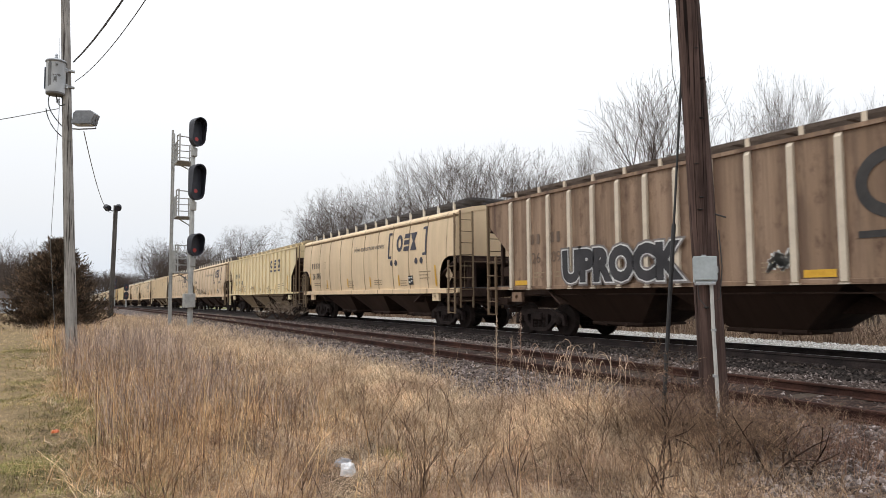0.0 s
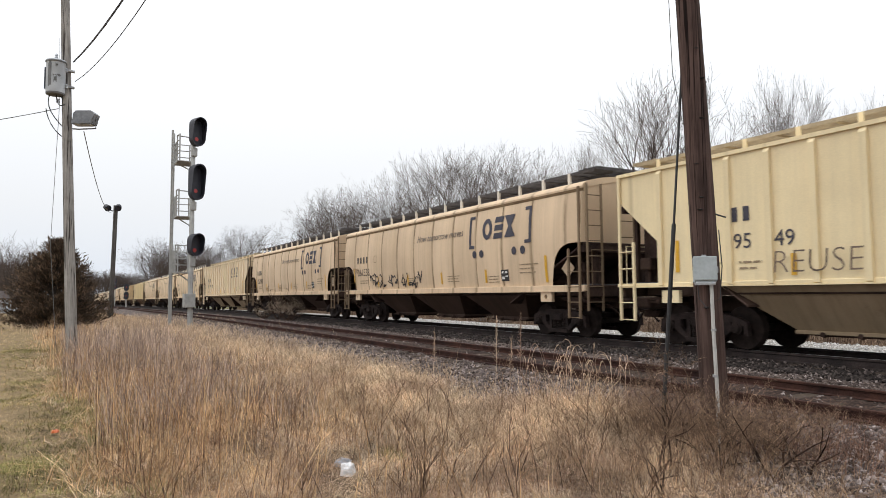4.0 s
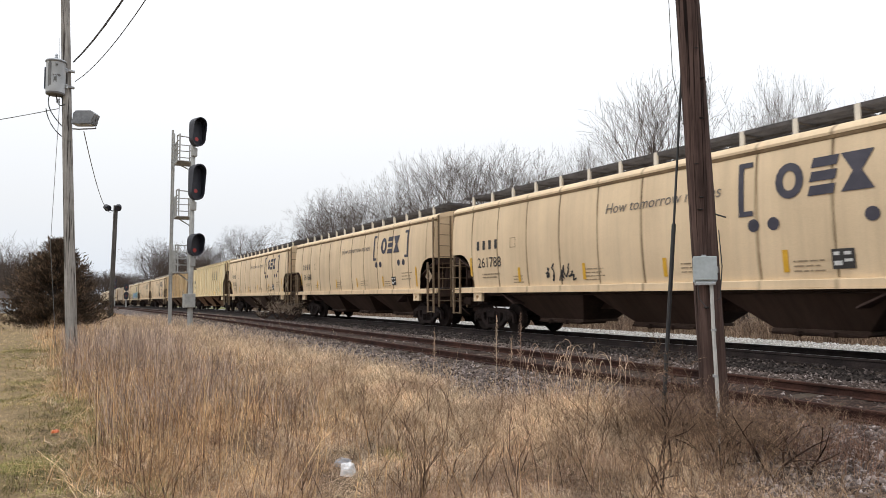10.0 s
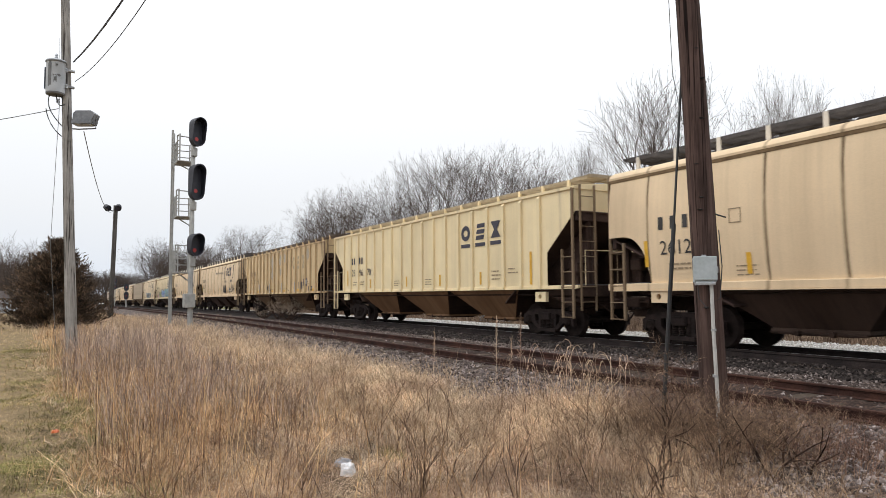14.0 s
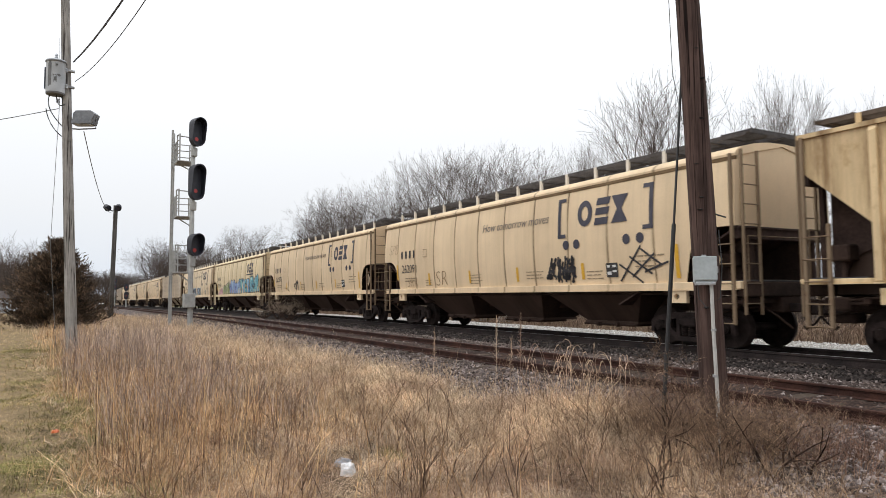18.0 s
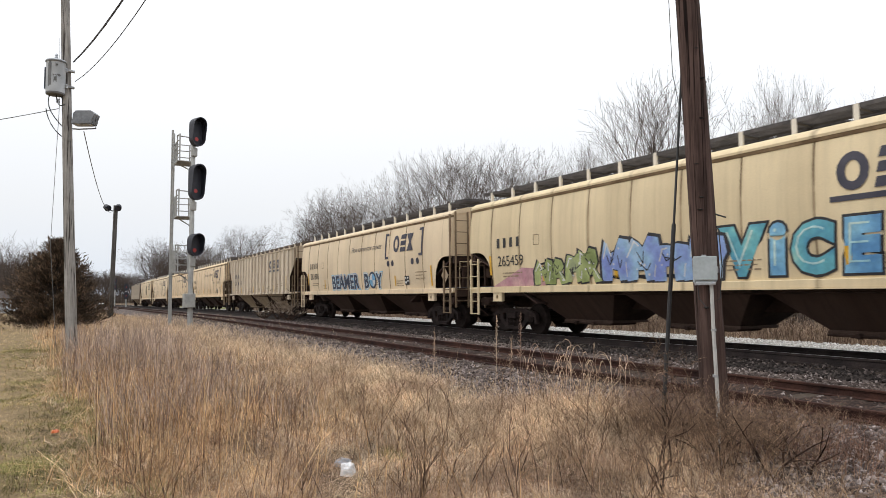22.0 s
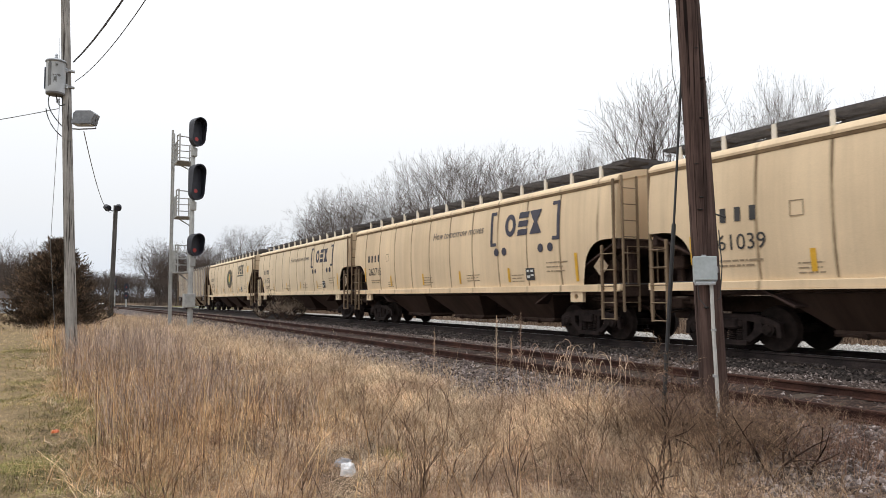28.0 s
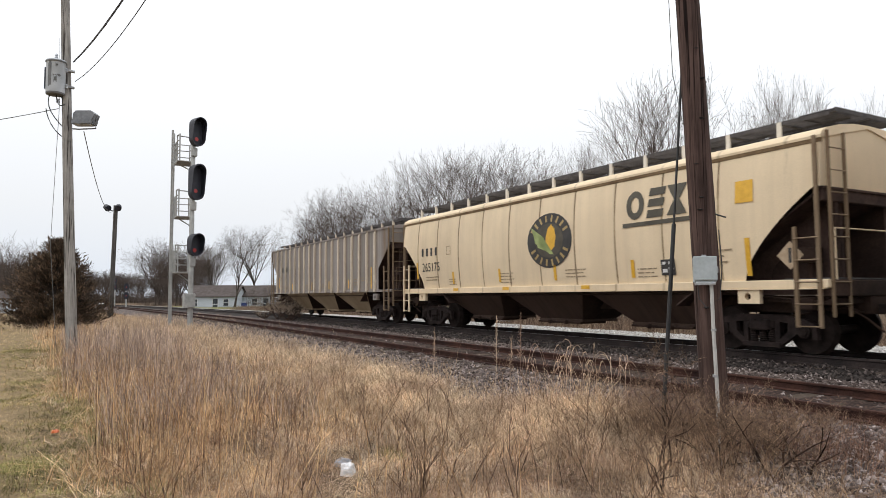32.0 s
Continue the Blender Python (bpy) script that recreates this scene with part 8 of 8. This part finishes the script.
M["stone"] = stone_mat("loose_ballast_stone", [(0.0, (0.0420, 0.0324, 0.0293)), (0.65, (0.1440, 0.1140, 0.1043)), (1.0, (0.4440, 0.3840, 0.3625))])
M["stone_pale"] = stone_mat("pale_stone", [(0.0, (0.45, 0.44, 0.43)), (1.0, (0.85, 0.84, 0.82))])
RNG = np.random.default_rng(12)


def bed_places(n):
    u = RNG.uniform(0, 1, n) ** 1.7
    x = -2.0 - 40 * u
    y = RNG.uniform(4.8, 11.35, n)
    k = (np.abs(y - TRACK_NEAR) > 0.85) | (RNG.uniform(0, 1, n) < 0.2)
    x, y = x[k], y[k]
    return x, y, bed(x, y) + 0.005


def pale_places(n):
    x = -3.0 - 38 * RNG.uniform(0, 1, n) ** 1.5
    y = RNG.uniform(15.75, 19.2, n)
    return x, y, 0.135 + dip(x)


stones("ballast_stones", "loose grey ballast stones between and beside the rails", 26000, RNG, bed_places, (0.015, 0.042), M["stone"])
stones("pale_stones", "loose pale limestone chips", 9000, RNG, pale_places, (0.02, 0.05), M["stone_pale"])

def shoulder_places(n):
    x, y = RNG.uniform(-4.4, -0.8, n), RNG.uniform(3.6, 6.9, n)
    k = RNG.uniform(0, 1, n) < np.clip((x + 4.3 - 0.55 * (5.2 - y)) / 1.0, 0.0, 1)
    x, y = x[k], y[k]
    return x, y, np.maximum(lie(x, y), np.where(y > 4.7, bed(x, y), -1)) + 0.006


stones("shoulder_stones", "loose grey stones on bare ground beside the track", 16000, RNG, shoulder_places, (0.012, 0.045), M["stone"])

M["stone_dark"] = stone_mat("dark_bed_stone", [(0.0, (0.0156, 0.0130, 0.0123)), (0.7, (0.0650, 0.0533, 0.0491)), (1.0, (0.2080, 0.1690, 0.1570))])


def dark_places(n):
    x = -2.0 - 40 * RNG.uniform(0, 1, n) ** 1.6
    y = RNG.uniform(11.2, 12.9, n)
    return x, y, bed(x, y) + 0.02


stones("dark_stones", "dark stones about the main track", 9000, RNG, dark_places, (0.018, 0.045), M["stone_dark"])


motions()
